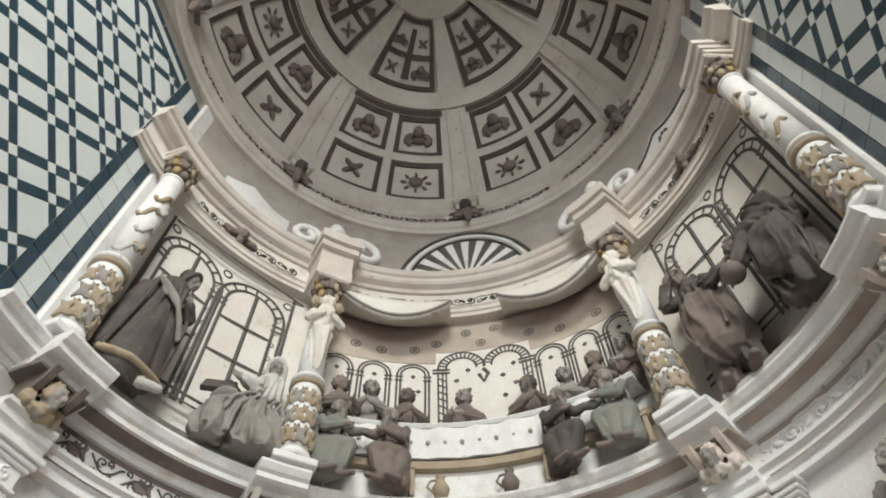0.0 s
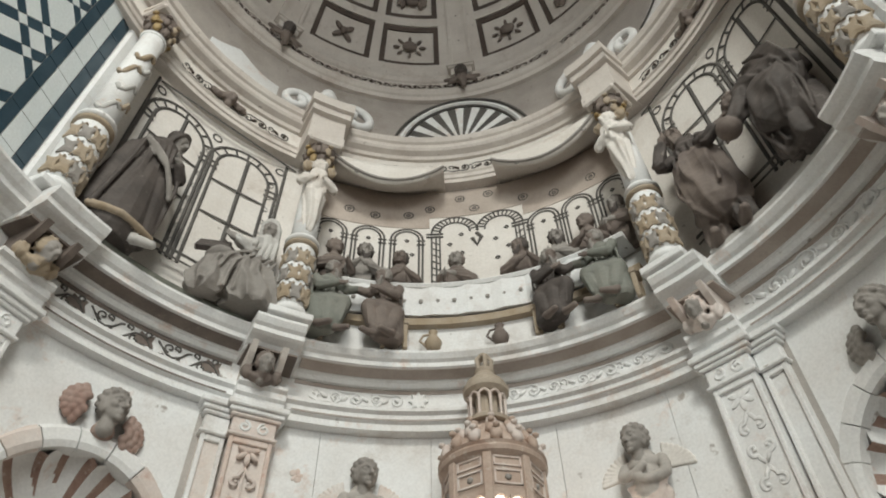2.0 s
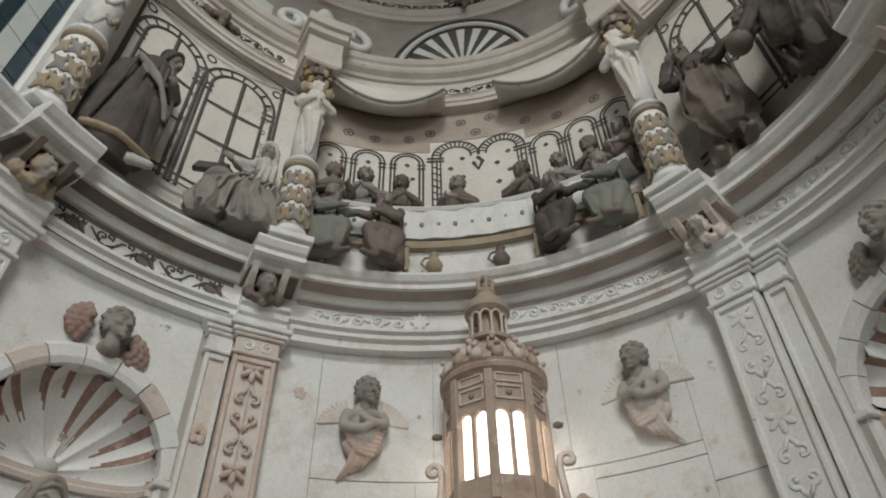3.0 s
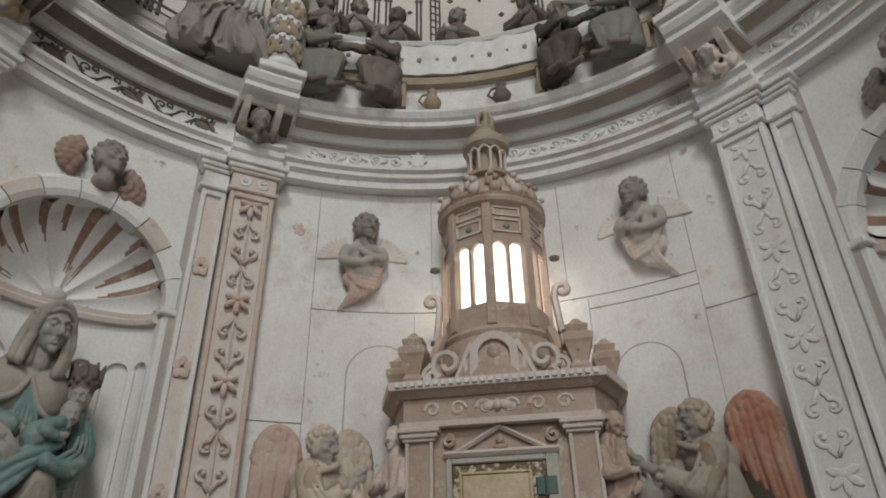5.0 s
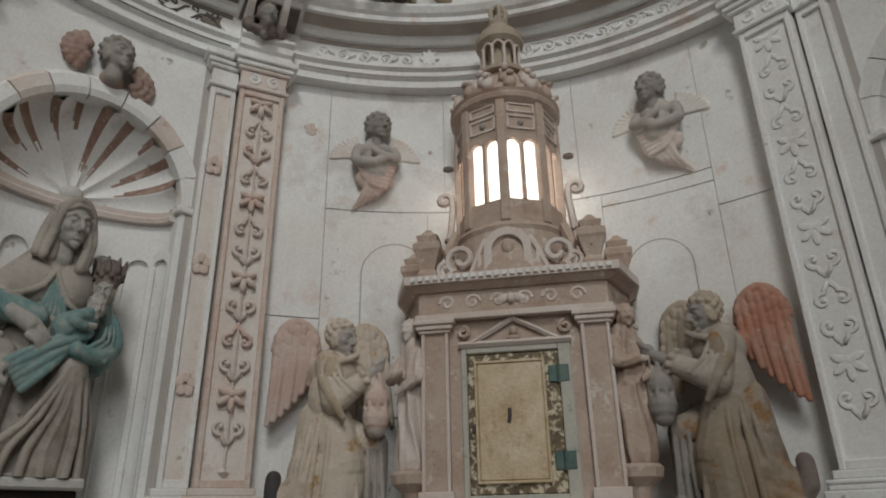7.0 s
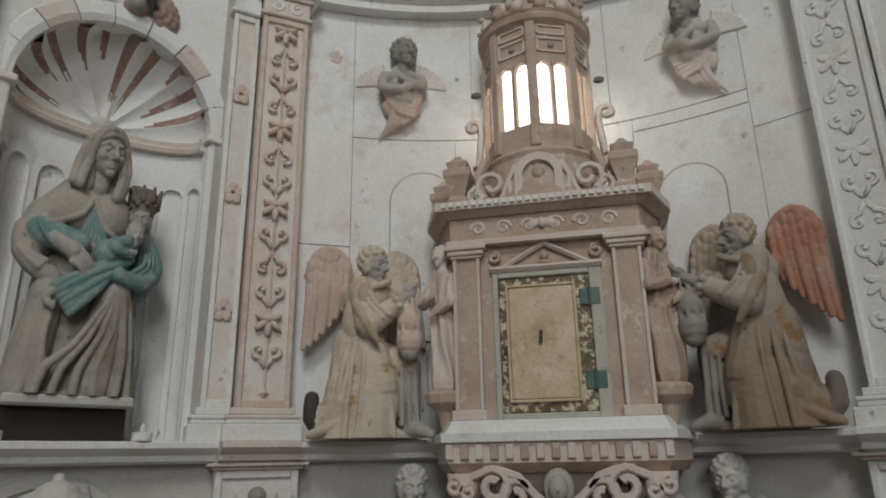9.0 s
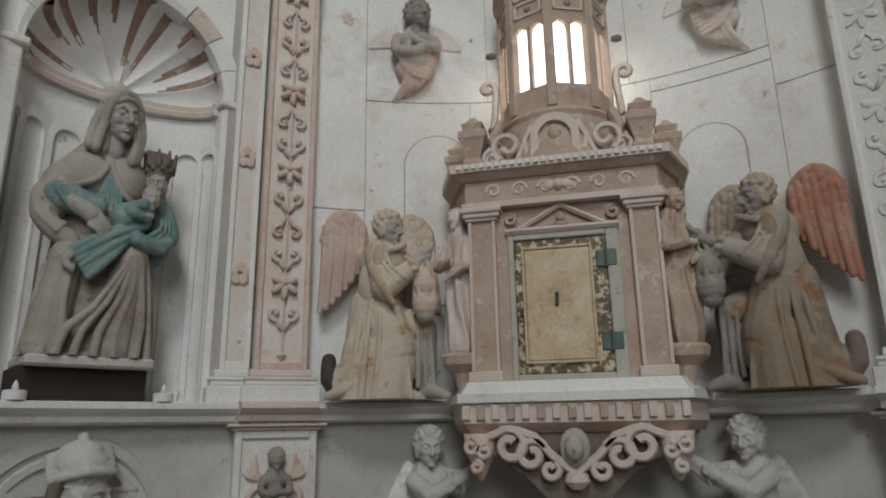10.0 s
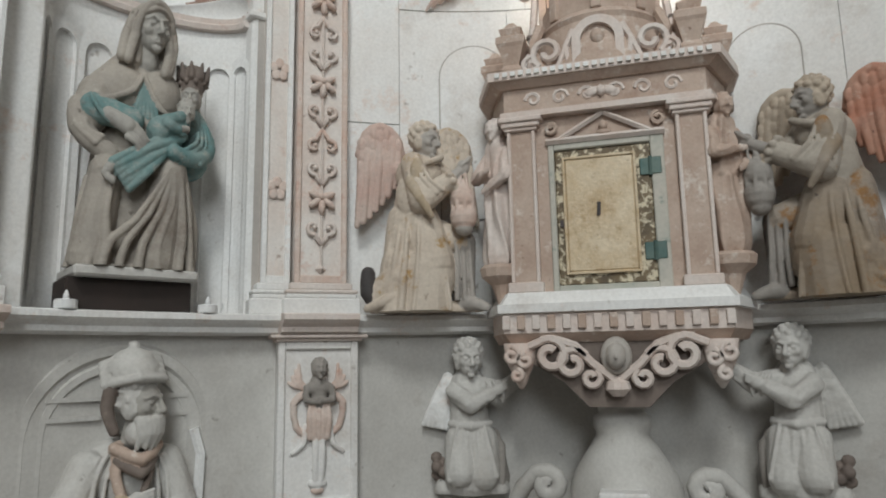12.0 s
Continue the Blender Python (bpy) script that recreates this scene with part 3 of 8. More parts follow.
    part("string_course", b, LIME_PINK, nich)
    # archivolt of single stones and imposts
    for k in range(9):
        b = bmesh.new()
        g0, g1 = math.pi * (k + 0.02) / 9, math.pi * (k + 0.98) / 9
        sec = [(R - 0.01, 0.03), (R - 0.01, -0.05), (R + 0.03, -0.07), (R + 0.11, -0.07), (R + 0.135, -0.04), (R + 0.15, -0.03), (R + 0.15, 0.03)]
        loft(b, [[(-rr * math.cos(g0 + (g1 - g0) * i / 4), y, zs + rr * math.sin(g0 + (g1 - g0) * i / 4)) for rr, y in sec] for i in range(5)])
        part("voussoir", b, LIME if sx > 0 or k not in (2, 6) else LIME_PINK, nich)
    for d in (-1, 1):
        b = bmesh.new()
        x0, x1 = sorted((d * (R - 0.015), d * (R + 0.15)))
        box(b, x0, x1, -0.055, 0.05, 0.0, zs - 0.06, 0.01)
        part("jamb", b, LIME, nich)
        b = bmesh.new()
        x0, x1 = sorted((d * (R - 0.04), d * (R + 0.17)))
        box(b, x0, x1, -0.09, 0.05, zs - 0.055, zs - 0.005, 0.01)
        part("impost", b, LIME, nich)
    return nich


SHELL_STAIN = material("stained_groove", (0.25, 0.15, 0.12), (0.38, 0.26, 0.21), (0.70, 0.63, 0.58), 0.55, large=16)
shell_niche(-1)
shell_niche(1)

# ---- pilasters ----


def leaf_motif(z, s):
    out = []
    for g in (-140, -65, 0, 65, 140):
        a = radians(-90 + g * 0.8)
        k = 0.42 + 0.1 * math.cos(radians(g))
        b = bmesh.new()
        blob(b, (k * s * math.cos(a), -0.018, z + 0.2 * s + k * s * math.sin(a)), (0.2 * s, 0.03, 0.46 * s), (0, -g * 0.8, 0), 2)
        out.append(("leaf", b))
    b = bmesh.new()
    blob(b, (0, -0.03, z + 0.25 * s), 0.2 * s, sub=2)
    return out + [("bud", b)]


def scroll_motif(z, s, flip=1):
    out = []
    for d in (-1, 1):
        b = bmesh.new()
        pts = [(0, -0.012, z - flip * 0.9 * s), (d * 0.35 * s, -0.012, z - flip * 0.45 * s)] + [(d * p[0], p[1], z + flip * (p[2])) for p in spiral(0.55 * s, 0.25 * s, 0.52 * s, 0.12 * s, -110, 0.95, 10, -0.014)]
        tube(b, pts, 0.15 * s, 6, 0.8, [1.0] * 5 + [0.95, 0.9, 0.85, 0.8, 0.7, 0.6, 0.5, 0.4])
        out.append(("scroll", b))
        b = bmesh.new()
        blob(b, (d * 0.5 * s, -0.02, z + flip * 0.25 * s), 0.17 * s, sub=1)
        out.append(("bud", b))
    return out


def pilaster(ang, half, r, zt, coloured, label, name="pilaster", fine=True):
    w = half * math.pi / 180 * r
    p = thing(name, at(ang, r, Z_LEDGE), label, "pilaster", "pilasters of the lower register")
    main, trim = (LIME_PINK, TERRA_RED) if coloured else (LIME, LIME)
    d = 3.2 - r
    h = zt - Z_LEDGE
    b = bmesh.new()
    box(b, -w, w, 0.012, d, 0.2, h - 0.28)
    part("shaft", b, LIME_STAIN if coloured or name == "pilaster_strip" and ang < 0 else LIME, p)
    b = bmesh.new()
    for x0, x1 in ((-w, -w + 0.035), (w - 0.035, w)):
        box(b, x0, x1, -0.012, 0.02, 0.2, h - 0.28, 0.006)
    box(b, -w + 0.035, w - 0.035, -0.012, 0.02, h - 0.33, h - 0.28, 0.006)
    box(b, -w + 0.035, w - 0.035, -0.012, 0.02, 0.2, 0.25, 0.006)
    part("raised_border", b, FADED_RED if coloured else main, p)
    for z0, z1, o in ((0.0, 0.1, 0.075), (0.1, 0.13, 0.055), (0.13, 0.155, 0.06), (0.155, 0.2, 0.03)):
        b = bmesh.new()
        box(b, -w - o, w + o, -0.012 - o, d, z0, z1, 0.008)
        part("base_moulding", b, LIME_PINK if coloured and z0 > 0.1 else LIME, p)
    for z0, z1, o in ((h - 0.28, h - 0.25, 0.025), (h - 0.25, h - 0.12, 0.005), (h - 0.12, h - 0.09, 0.03), (h - 0.09, h - 0.05, 0.05), (h - 0.05, h, 0.075)):
        b = bmesh.new()
        box(b, -w - o, w + o, -0.012 - o, d, z0, z1, 0.008)
        part("capital_moulding", b, LIME_PINK if coloured and o < 0.04 else LIME, p)
    if fine:
        z, k = h - 0.42, 0
        kinds = (0, 1, 2, 1, 0, 3, 1)
        while z > 0.36:
            flower = kinds[k % 7] == 0
            for nm, b in leaf_motif(z, 0.115) if flower else scroll_motif(z, 0.092, (1, -1)[k % 2]):
                b.transform(Matrix.Translation((0, 0 if coloured else 0.0095, 0)) @ Matrix.Diagonal((1, 0.9 if coloured else 0.12, 1, 1)))
                part(nm, b, FADED_RED if coloured and kinds[k % 7] in (0, 2) else (LIME_PINK if coloured else LIME), p, smooth=True)
            z -= 0.195
            k += 1
        if coloured:
            b = bmesh.new()
            tube(b, [(0, -0.006, 0.3), (0, -0.006, h - 0.38)], 0.009, 5)
            lathe(b, [(0.0, 0.26), (0.035, 0.29), (0.0, 0.33)], 4)
            part("stem", b, LIME_PINK, p)
        for d2 in (-1, 1):
            b = bmesh.new()
            tube(b, spiral(d2 * w * 0.45, h - 0.19, 0.05, 0.015, 90, d2 * 1.2, 10, -0.015), 0.014, 5)
            part("capital_scroll", b, LIME, p)
    return p


for sx in (-1, 1):
    pilaster(sx * 36.4, 3.15, 2.985, Z_TOP, sx < 0, "limestone pilaster carved with red-tinted leaf scrolls" if sx < 0 else "white limestone pilaster carved with leaf scrolls")
    pilaster(sx * 41.5, 1.7, 3.06, Z_TOP, False, "narrow white pilaster strip with faded red flowers", "pilaster_strip", False)
    pilaster(sx * 74.0, 3.6, 3.0, Z_TOP, False, "white limestone end pilaster carved with scrolls")

# faded flowers on the narrow strip
for z in (0.5, 1.30, 2.05):
    b = bmesh.new()
    for k in range(5):
        g = radians(90 + 72 * k)
        blob(b, (0.04 * math.cos(g), -0.012, 0.045 * math.sin(g)), (0.03, 0.006, 0.035), sub=2)
    f = thing("painted_flower", at(-41.5, 3.07, z), "faded red carved flower on the pilaster strip", "carving", "flowers on the strip")
    part("petals", b, FADED_RED, f, smooth=True)

b = bmesh.new()
for k, rr in enumerate((0.9, 1.15, 0.8, 1.0, 0.7)):
    g = radians(80 + 72 * k)
    blob(b, (0.03 * rr * math.cos(g), -0.002, 0.036 * rr * math.sin(g)), (0.022 * rr, 0.004, 0.03), (0, 20 * k, 0), 2)
f = thing("painted_flower", at(-28.8, 3.135, 2.56), "small faded red painted flower on the white wall", "carving")
part("petals", b, FADED_RED, f, smooth=True)

# break-forward blocks of ledge and entablatures over the pilasters
for sx in (-1, 1):
    for ang, half, dr in ((36.6, 4.6, 0.10), (74.0, 5.0, 0.10)):
        nm = "ressaut"
        bm = bmesh.new()
        sweep(bm, [(r - dr if r < 3.2 else r, z + (0.0015 if r < 3.2 else 0)) for r, z in LEDGE], sx * ang - half, sx * ang + half, 5)
        structure("ledge_block", bm, LIME_PINK if sx < 0 else LIME, "projecting ledge block under a pilaster", "ledge")
        bm = bmesh.new()
        sweep(bm, [(r - 0.09 if r < 3.2 else r, z + (0.002 if r < 3.2 else 0)) for r, z in ARCHITRAVE], sx * ang - half * 0.85, sx * ang + half * 0.85, 5)
        structure("architrave_block", bm, LIME, "projecting architrave block over a pilaster", "entablature")
        bm = bmesh.new()
        sweep(bm, [(r - 0.17 if r < 3.2 else r, z + (0.003 if r < 3.2 else 0)) for r, z in CORNICE], sx * ang - half, sx * ang + half, 5)
        structure("cornice_block", bm, LIME, "projecting cornice block carrying a column", "entablature")

# ---- scroll friezes ----


def frieze_scroll(ang, z, s, flip, mat_, r, label, dark=None, group="frieze scrolls"):
    f = thing("frieze_scroll", at(ang, r, z), label, "carving", group)
    b = bmesh.new()
    pts = [(-0.62 * s, -0.008, -flip * 0.1 * s), (-0.35 * s, -0.008, -flip * 0.24 * s), (0.0, -0.008, -flip * 0.2 * s)] + [(p[0], p[1], flip * p[2]) for p in spiral(0.22 * s, 0.0, 0.24 * s, 0.06 * s, -100, 1.15, 14, -0.008)]
    tube(b, pts, 0.035 * s, 5, 0.7, [0.5 + 0.5 * min(1, i / 6) for i in range(len(pts))])
    part("scroll", b, mat_, f, smooth=True)
    b = bmesh.new()
    tube(b, [(p[0], p[1], flip * p[2]) for p in spiral(-0.42 * s, 0.08 * s, 0.16 * s, 0.05 * s, -60, 0.95, 10, -0.008)], 0.028 * s, 5, 0.7)
    part("tendril", b, mat_, f, smooth=True)
    b = bmesh.new()
    blob(b, (0.24 * s, -0.012, 0.0), (0.07 * s, 0.02, 0.06 * s), sub=1)
    part("bud", b, dark or mat_, f, smooth=True)
    b = bmesh.new()
    blob(b, (-0.15 * s, -0.008, flip * 0.02 * s), (0.17 * s, 0.015, 0.075 * s), (0, flip * 35, 0), 1)
    part("leaf", b, dark or mat_, f, smooth=True)
    return f


def vine_scroll(ang, z, flip, leafy):
    """A thin painted vine with curling tendrils and, at every other one, a broad brown leaf."""
    f = thing("painted_vine", at(ang, 3.073, z), "thin dark painted vine with a brown leaf on the frieze" if leafy else "thin dark painted vine with curling tendrils on the frieze", "carving", "painted vines of the side bay")

    def line(nm, pts, r, taper=None):
        b = bmesh.new()
        tube(b, [(x, y, flip * q) for x, y, q in pts], r, 5, 0.5, taper)
        part(nm, b, OUTLINE, f, smooth=True)
    line("stem", [(-0.14, -0.006, -0.06), (-0.10, -0.006, -0.02), (-0.05, -0.006, 0.03), (0.0, -0.006, 0.04), (0.06, -0.006, 0.01), (0.11, -0.006, -0.05), (0.14, -0.006, -0.06)], 0.009)
    for cx, cz, r0, a0, tn in ((-0.04, -0.035, 0.045, 90, 1.1), (0.06, 0.065, 0.035, -90, -1.0), (0.02, -0.055, 0.03, 60, -1.1), (-0.10, 0.06, 0.03, -60, 1.0)):
        line("tendril", spiral(cx, cz, r0, 0.010, a0, tn, 12, -0.006), 0.0075, [1.0] * 7 + [1.2] * 6)
    if leafy:
        b = bmesh.new()
        pts = [(-0.03, 0.075), (0.03, 0.05), (0.09, 0.08), (0.075, 0.02), (0.10, -0.03), (0.03, -0.03), (-0.02, -0.085), (-0.035, -0.02), (-0.08, 0.0), (-0.05, 0.03)]
        loft(b, [[(x + 0.02, 0.004, flip * q) for x, q in pts], [(x + 0.02, -0.004, flip * q) for x, q in pts]])
        part("leaf", b, STATUE_BROWN, f)


for i in range(7):
    frieze_scroll(-26 + i * 3.3 + (8 if i > 3 else 0) + (7.5 if i > 3 else 0), 3.28, 0.26, (1, -1)[i % 2], LIME, 3.072, "white carved leaf scroll on the lower frieze")
for i, a in enumerate((14, 18.5, 23, 27.5)):
    frieze_scroll(a, 3.28, 0.26, (1, -1)[i % 2], LIME, 3.072, "white carved leaf scroll on the lower frieze")
for i, a in enumerate((45.0, 50.2, 55.4, 60.6, 65.8)):
    frieze_scroll(a, 3.28, 0.36, (1, -1)[i % 2], LIME, 3.072, "white carved leaf scroll on the lower frieze")
    vine_scroll(-a, 3.275, (1, -1)[i % 2], i % 2 == 0)
sh = thing("star_shield", at(-11.5, 3.07, 3.28), "white eight-pointed star shield on the frieze", "carving")
b = bmesh.new()
pts = [((0.085 if k % 2 == 0 else 0.055) * math.cos(math.pi * k / 8), (0.10 if k % 2 == 0 else 0.065) * math.sin(math.pi * k / 8)) for k in range(16)]
loft(b, [[(x, 0.01, z) for x, z in pts], [(x, -0.02, z) for x, z in pts], [(x * 0.8, -0.028, z * 0.8) for x, z in pts]])
part("shield", b, LIME, sh)
for i in range(26):
    a = -66 + i * 5.3
    if abs(abs(a) - 36) > 4:
        frieze_scroll(a, 6.63, 0.27, (1, -1)[i % 2], OUTLINE, 3.028, "dark painted scroll on the upper frieze", UMBER, "painted scrolls of the upper frieze")
for i in range(44):
    a = -88 + i * 4.1
    if abs((a + 180) % SECTOR - 0) > 3:
        frieze_scroll(a, 8.60, 0.22, (1, -1)[i % 2], UMBER if i % 3 == 0 else STATUE_BROWN, 2.982, "brown carved scroll on the dome ring", None, "scrolls of the dome ring")

# ---- upper columns ----


def column(ang, r, z0, z1, label, herm):
    c = thing("column", at(ang, r, z0), label, "column", "columns of the upper register")
    h = z1 - z0
    b = bmesh.new()
    box(b, -0.19, 0.19, -0.17, 0.25, 0.0, 0.07, 0.008)
    part("plinth", b, LIME, c)
    b = bmesh.new()
    lathe(b, [(0.165, 0.07), (0.18, 0.10), (0.165, 0.13), (0.14, 0.14), (0.15, 0.165), (0.13, 0.18)], 24)
    part("base", b, LIME, c, smooth=True)
    b = bmesh.new()
    lathe(b, [(0.132, 0.18), (0.145, 0.4), (0.15, 0.62), (0.142, 0.9), (0.135, 0.92)], 24)
    part("drum", b, LIME, c, smooth=True)
    for zz in (0.30, 0.52, 0.74):
        for k in range(5):
            g = radians(-160 + 35 * k + (17 if zz == 0.52 else 0))
            b = bmesh.new()
            m = Matrix.Translation((0.143 * math.cos(g), 0.143 * math.sin(g), zz)) @ Matrix.Rotation(g + math.pi / 2, 4, "Z")
            pts = [(-0.06, -0.1), (0.0, -0.07), (0.06, -0.1), (0.035, 0.0), (0.07, 0.09), (0.0, 0.055), (-0.07, 0.09), (-0.035, 0.0)]
            loft(b, [[m @ Vector((x, 0.02, z)) for x, z in pts], [m @ Vector((x, -0.012, z)) for x, z in pts], [m @ Vector((x * 0.6, -0.022, z * 0.6)) for x, z in pts]])
            part("strapwork", b, (OCHRE_GREY, OCHRE_GREY, STATUE_GREY)[(k + int(zz * 10)) % 3], c)
    for zz in (0.92, 0.99):
        b = bmesh.new()
        lathe(b, [(0.135, zz), (0.165, zz + 0.015), (0.165, zz + 0.04), (0.135, zz + 0.055)], 24)
        part("ring", b, (OCHRE_GREY, LIME)[zz > 0.95], c, smooth=True)
    b = bmesh.new()
    lathe(b, [(0.128, 1.04), (0.122, h * 0.6), (0.11, h - 0.42)], 24)
    part("shaft", b, LIME, c, smooth=True)
    if not herm:
        for k, (zz, g) in enumerate(((1.2, -120), (1.35, -60), (1.55, -95), (1.8, -130), (1.95, -60), (2.1, -100))):
            b = bmesh.new()
            a = radians(g)
            tube(b, [(0.122 * math.cos(a + t * 0.5), 0.122 * math.sin(a + t * 0.5), zz + 0.09 * math.sin(2 * t)) for t in (-1.4, -0.9, -0.4, 0, 0.4, 0.9, 1.4)], 0.025, 6)
            part("garland", b, OCHRE_GREY if k % 2 else LIME_GREY, c, smooth=True)
    b = bmesh.new()
    lathe(b, [(0.11, h - 0.42), (0.13, h - 0.40), (0.11, h - 0.38)], 24)
    part("astragal", b, LIME, c, smooth=True)
    b = bmesh.new()
    lathe(b, [(0.11, h - 0.38), (0.12, h - 0.25), (0.17, h - 0.08)], 16)
    part("capital_bell", b, STATUE_BROWN, c, smooth=True)
    for row, n, zz, rr in ((0, 8, h - 0.30, 0.125), (1, 8, h - 0.17, 0.145)):
        for k in range(n):
            g = 2 * math.pi * (k + 0.5 * row) / n
            b = bmesh.new()
            blob(b, (rr * math.cos(g), rr * math.sin(g), zz), (0.045, 0.03, 0.085), (0, 0, math.degrees(g) + 90), 1)
            blob(b, ((rr + 0.035) * math.cos(g), (rr + 0.035) * math.sin(g), zz + 0.06), (0.04, 0.026, 0.016), (0, 0, math.degrees(g) + 90), 1)
            part("acanthus_leaf", b, GOLD if (k + row) % 5 == 0 else OCHRE_GREY if (k + row) % 2 else STATUE_BROWN, c, smooth=True)
    b = bmesh.new()
    box(b, -0.19, 0.19, -0.19, 0.19, h - 0.08, h, 0.02)
    part("abacus", b, RIB, c)
    return c


OCHRE_GREY = material("ochre_grey_relief", (0.36, 0.28, 0.19), (0.42, 0.35, 0.27), (0.28, 0.21, 0.14), 0.3, large=12)
for sx in (-1, 1):
    column(sx * 35.5, 2.76, 3.66, 6.288, "white column with ochre strapwork and a small figure", True)
    column(sx * 77.0, 2.90, 3.66, 6.62, "white column with ochre strapwork and gilded capital", False)
    bm = bmesh.new()
    for z0, z1, o in ((6.29, 6.445, 0.0), (6.445, 6.79, -0.02), (6.79, 6.9, 0.05), (6.9, 7.06, 0.1), (7.06, 7.10, 0.06)):
        slab(bm, sx * 35.5 - 4.6 - o * 12, sx * 35.5 + 4.6 + o * 12, z0, z1, 2.62 - o, 3.1, 5)
    structure("upper_entablature_block", bm, RIB, "stepped entablature block over a column", "entablature")
    bm = bmesh.new()
    for z0, z1, o in ((6.62, 6.70, 0.0), (6.70, 6.8, 0.03), (6.8, 6.9, 0.07)) if sx > 0 else ((6.62, 6.66, -0.06), (6.66, 6.72, -0.04)):
        slab(bm, sx * 77 - 4.2 - o * 12, sx * 77 + 4.2 + o * 12, z0, z1, 2.74 - o, 3.1, 5)
    structure("upper_entablature_block", bm, RIB, "stepped entablature block over an end column", "entablature")
    # pedestal block with a scroll over the inner columns
    ped = thing("attic_pedestal", at(sx * 36.5, 2.82, 7.08), "pale stone pedestal with a scroll on the cornice", "pedestal", "attic pedestals")
    b = bmesh.new()
    box(b, -0.16, 0.16, -0.1, 0.26, 0.0, 0.34, 0.015)
    part("block", b, LIME, ped)
    b = bmesh.new()
    lathe(b, [(0.1, 0.34), (0.13, 0.4), (0.07, 0.46), (0.09, 0.52), (0.02, 0.6)], 14)
    part("urn", b, LIME, ped, smooth=True)
    b = bmesh.new()
    tube(b, [(sx * -p[0], p[1], p[2]) for p in spiral(0.42, 0.3, 0.26, 0.07, 200, -1.3, 20, 0.05)], 0.06, 8)
    part("scroll", b, LIME, ped, smooth=True)
    b = bmesh.new()
    tube(b, [(sx * -p[0], p[1], p[2]) for p in spiral(-0.36, 0.22, 0.2, 0.06, -20, 1.3, 18, 0.05)], 0.05, 8)
    part("scroll", b, LIME, ped, smooth=True)

# ---- attic: half shell and side panels ----
att = thing("half_shell", at(-1.5, 2.98, 7.1), "white half-shell lunette with dark painted grooves", "carving")
b = bmesh.new()
w, hh = 0.92, 1.02
for k in range(40):
    g0, g1 = math.pi * k / 40, math.pi * (k + 1) / 40
    q = []
    for rr, y in ((0.12, 0.02), (0.8, -0.02)):
        q.append([(-w * rr * math.cos(g), y, hh * rr * math.sin(g)) for g in (g0, g1)])
    f = b.faces.new([b.verts.new(p) for p in (q[0][0], q[0][1], q[1][1], q[1][0])])
    f.material_index = 1 if k % 4 in (1, 2) else 0
part("fan", b, [LIME, OUTLINE], att)
for rr, wd, m_ in ((0.84, 0.02, OUTLINE), (0.9, 0.035, LIME), (1.0, 0.022, OUTLINE)):
    b = bmesh.new()
    tube(b, [(-w * rr * math.cos(math.pi * k / 24), -0.02, hh * rr * math.sin(math.pi * k / 24)) for k in range(25)], wd, 6)
    part("rim", b, m_, att)
b = bmesh.new()
pts = [(-w * 1.04 * math.cos(math.pi * k / 24), hh * 1.04 * math.sin(math.pi * k / 24)) for k in range(25)]
loft(b, [[(x, 0.03, z) for x, z in pts], [(x, 0.11, z) for x, z in pts]])
part("field", b, LIME, att)
for d in (-1, 1):
    for k, (x, z, r0) in enumerate(((0.85, 0.25, 0.17), (1.15, 0.2, 0.15), (0.95, 0.55, 0.1))):
        b = bmesh.new()
        tube(b, [(d * p[0], p[1], p[2]) for p in spiral(x, z, r0, 0.03, 160 + 40 * k, -1.2, 16, 0.03)], 0.024, 6)
        part("tendril", b, OUTLINE if k else LIME, att)
for sx in (-1, 1):
    pn = thing("attic_cartouche", at(sx * 57, 3.06, 7.1), "white scalloped plaster panel above the cornice" if sx < 0 else "white scalloped cartouche with a dark rosette", "cartouche")
    b = bmesh.new()
    xs = [-0.62 + 1.24 * i / 30 for i in range(31)]
    up = [(x, 0.72 - 0.14 * abs(math.sin(4.2 * x + 0.5)) - 0.25 * abs(x) ** 2) for x in xs]
    pts = [(-0.62, 0.0)] + up + [(0.62, 0.0)]
    loft(b, [[(x, 0.05, z) for x, z in pts], [(x, -0.02, z) for x, z in pts]])
    part("field", b, LIME, pn)
    if sx > 0:
        b = bmesh.new()
        tube(b, [(x * 0.86, -0.025, z * 0.84 + 0.04) for x, z in pts], 0.018, 5)
        part("outline", b, OUTLINE, pn)
        b = bmesh.new()
        for k in range(8):
            g = k * math.pi / 4
            blob(b, (0.08 * math.cos(g), -0.03, 0.36 + 0.08 * math.sin(g)), (0.03, 0.015, 0.03), sub=1)
        part("rosette", b, OUTLINE, pn)

# ---- painted architecture of the upper wall ----


def drawn(bm, pts, ang, w=0.022, closed=False):
    """A raised painted line along points of the flat wall, wrapped round it."""
    b = bmesh.new()
    tube(b, [(x, -0.004, z) for x, z in pts], w * 0.82, 4, 0.5)
    bend(ang, 3.118, b)
    me = bpy.data.meshes.new("line")
    b.to_mesh(me)
    b.free()
    bm.from_mesh(me)
    bpy.data.meshes.remove(me)


def arc_pts(cx, cz, r, n=14, a0=0, a1=180):
    return [(cx + r * math.cos(radians(a0 + (a1 - a0) * i / n)), cz + r * math.sin(radians(a0 + (a1 - a0) * i / n))) for i in range(n + 1)]


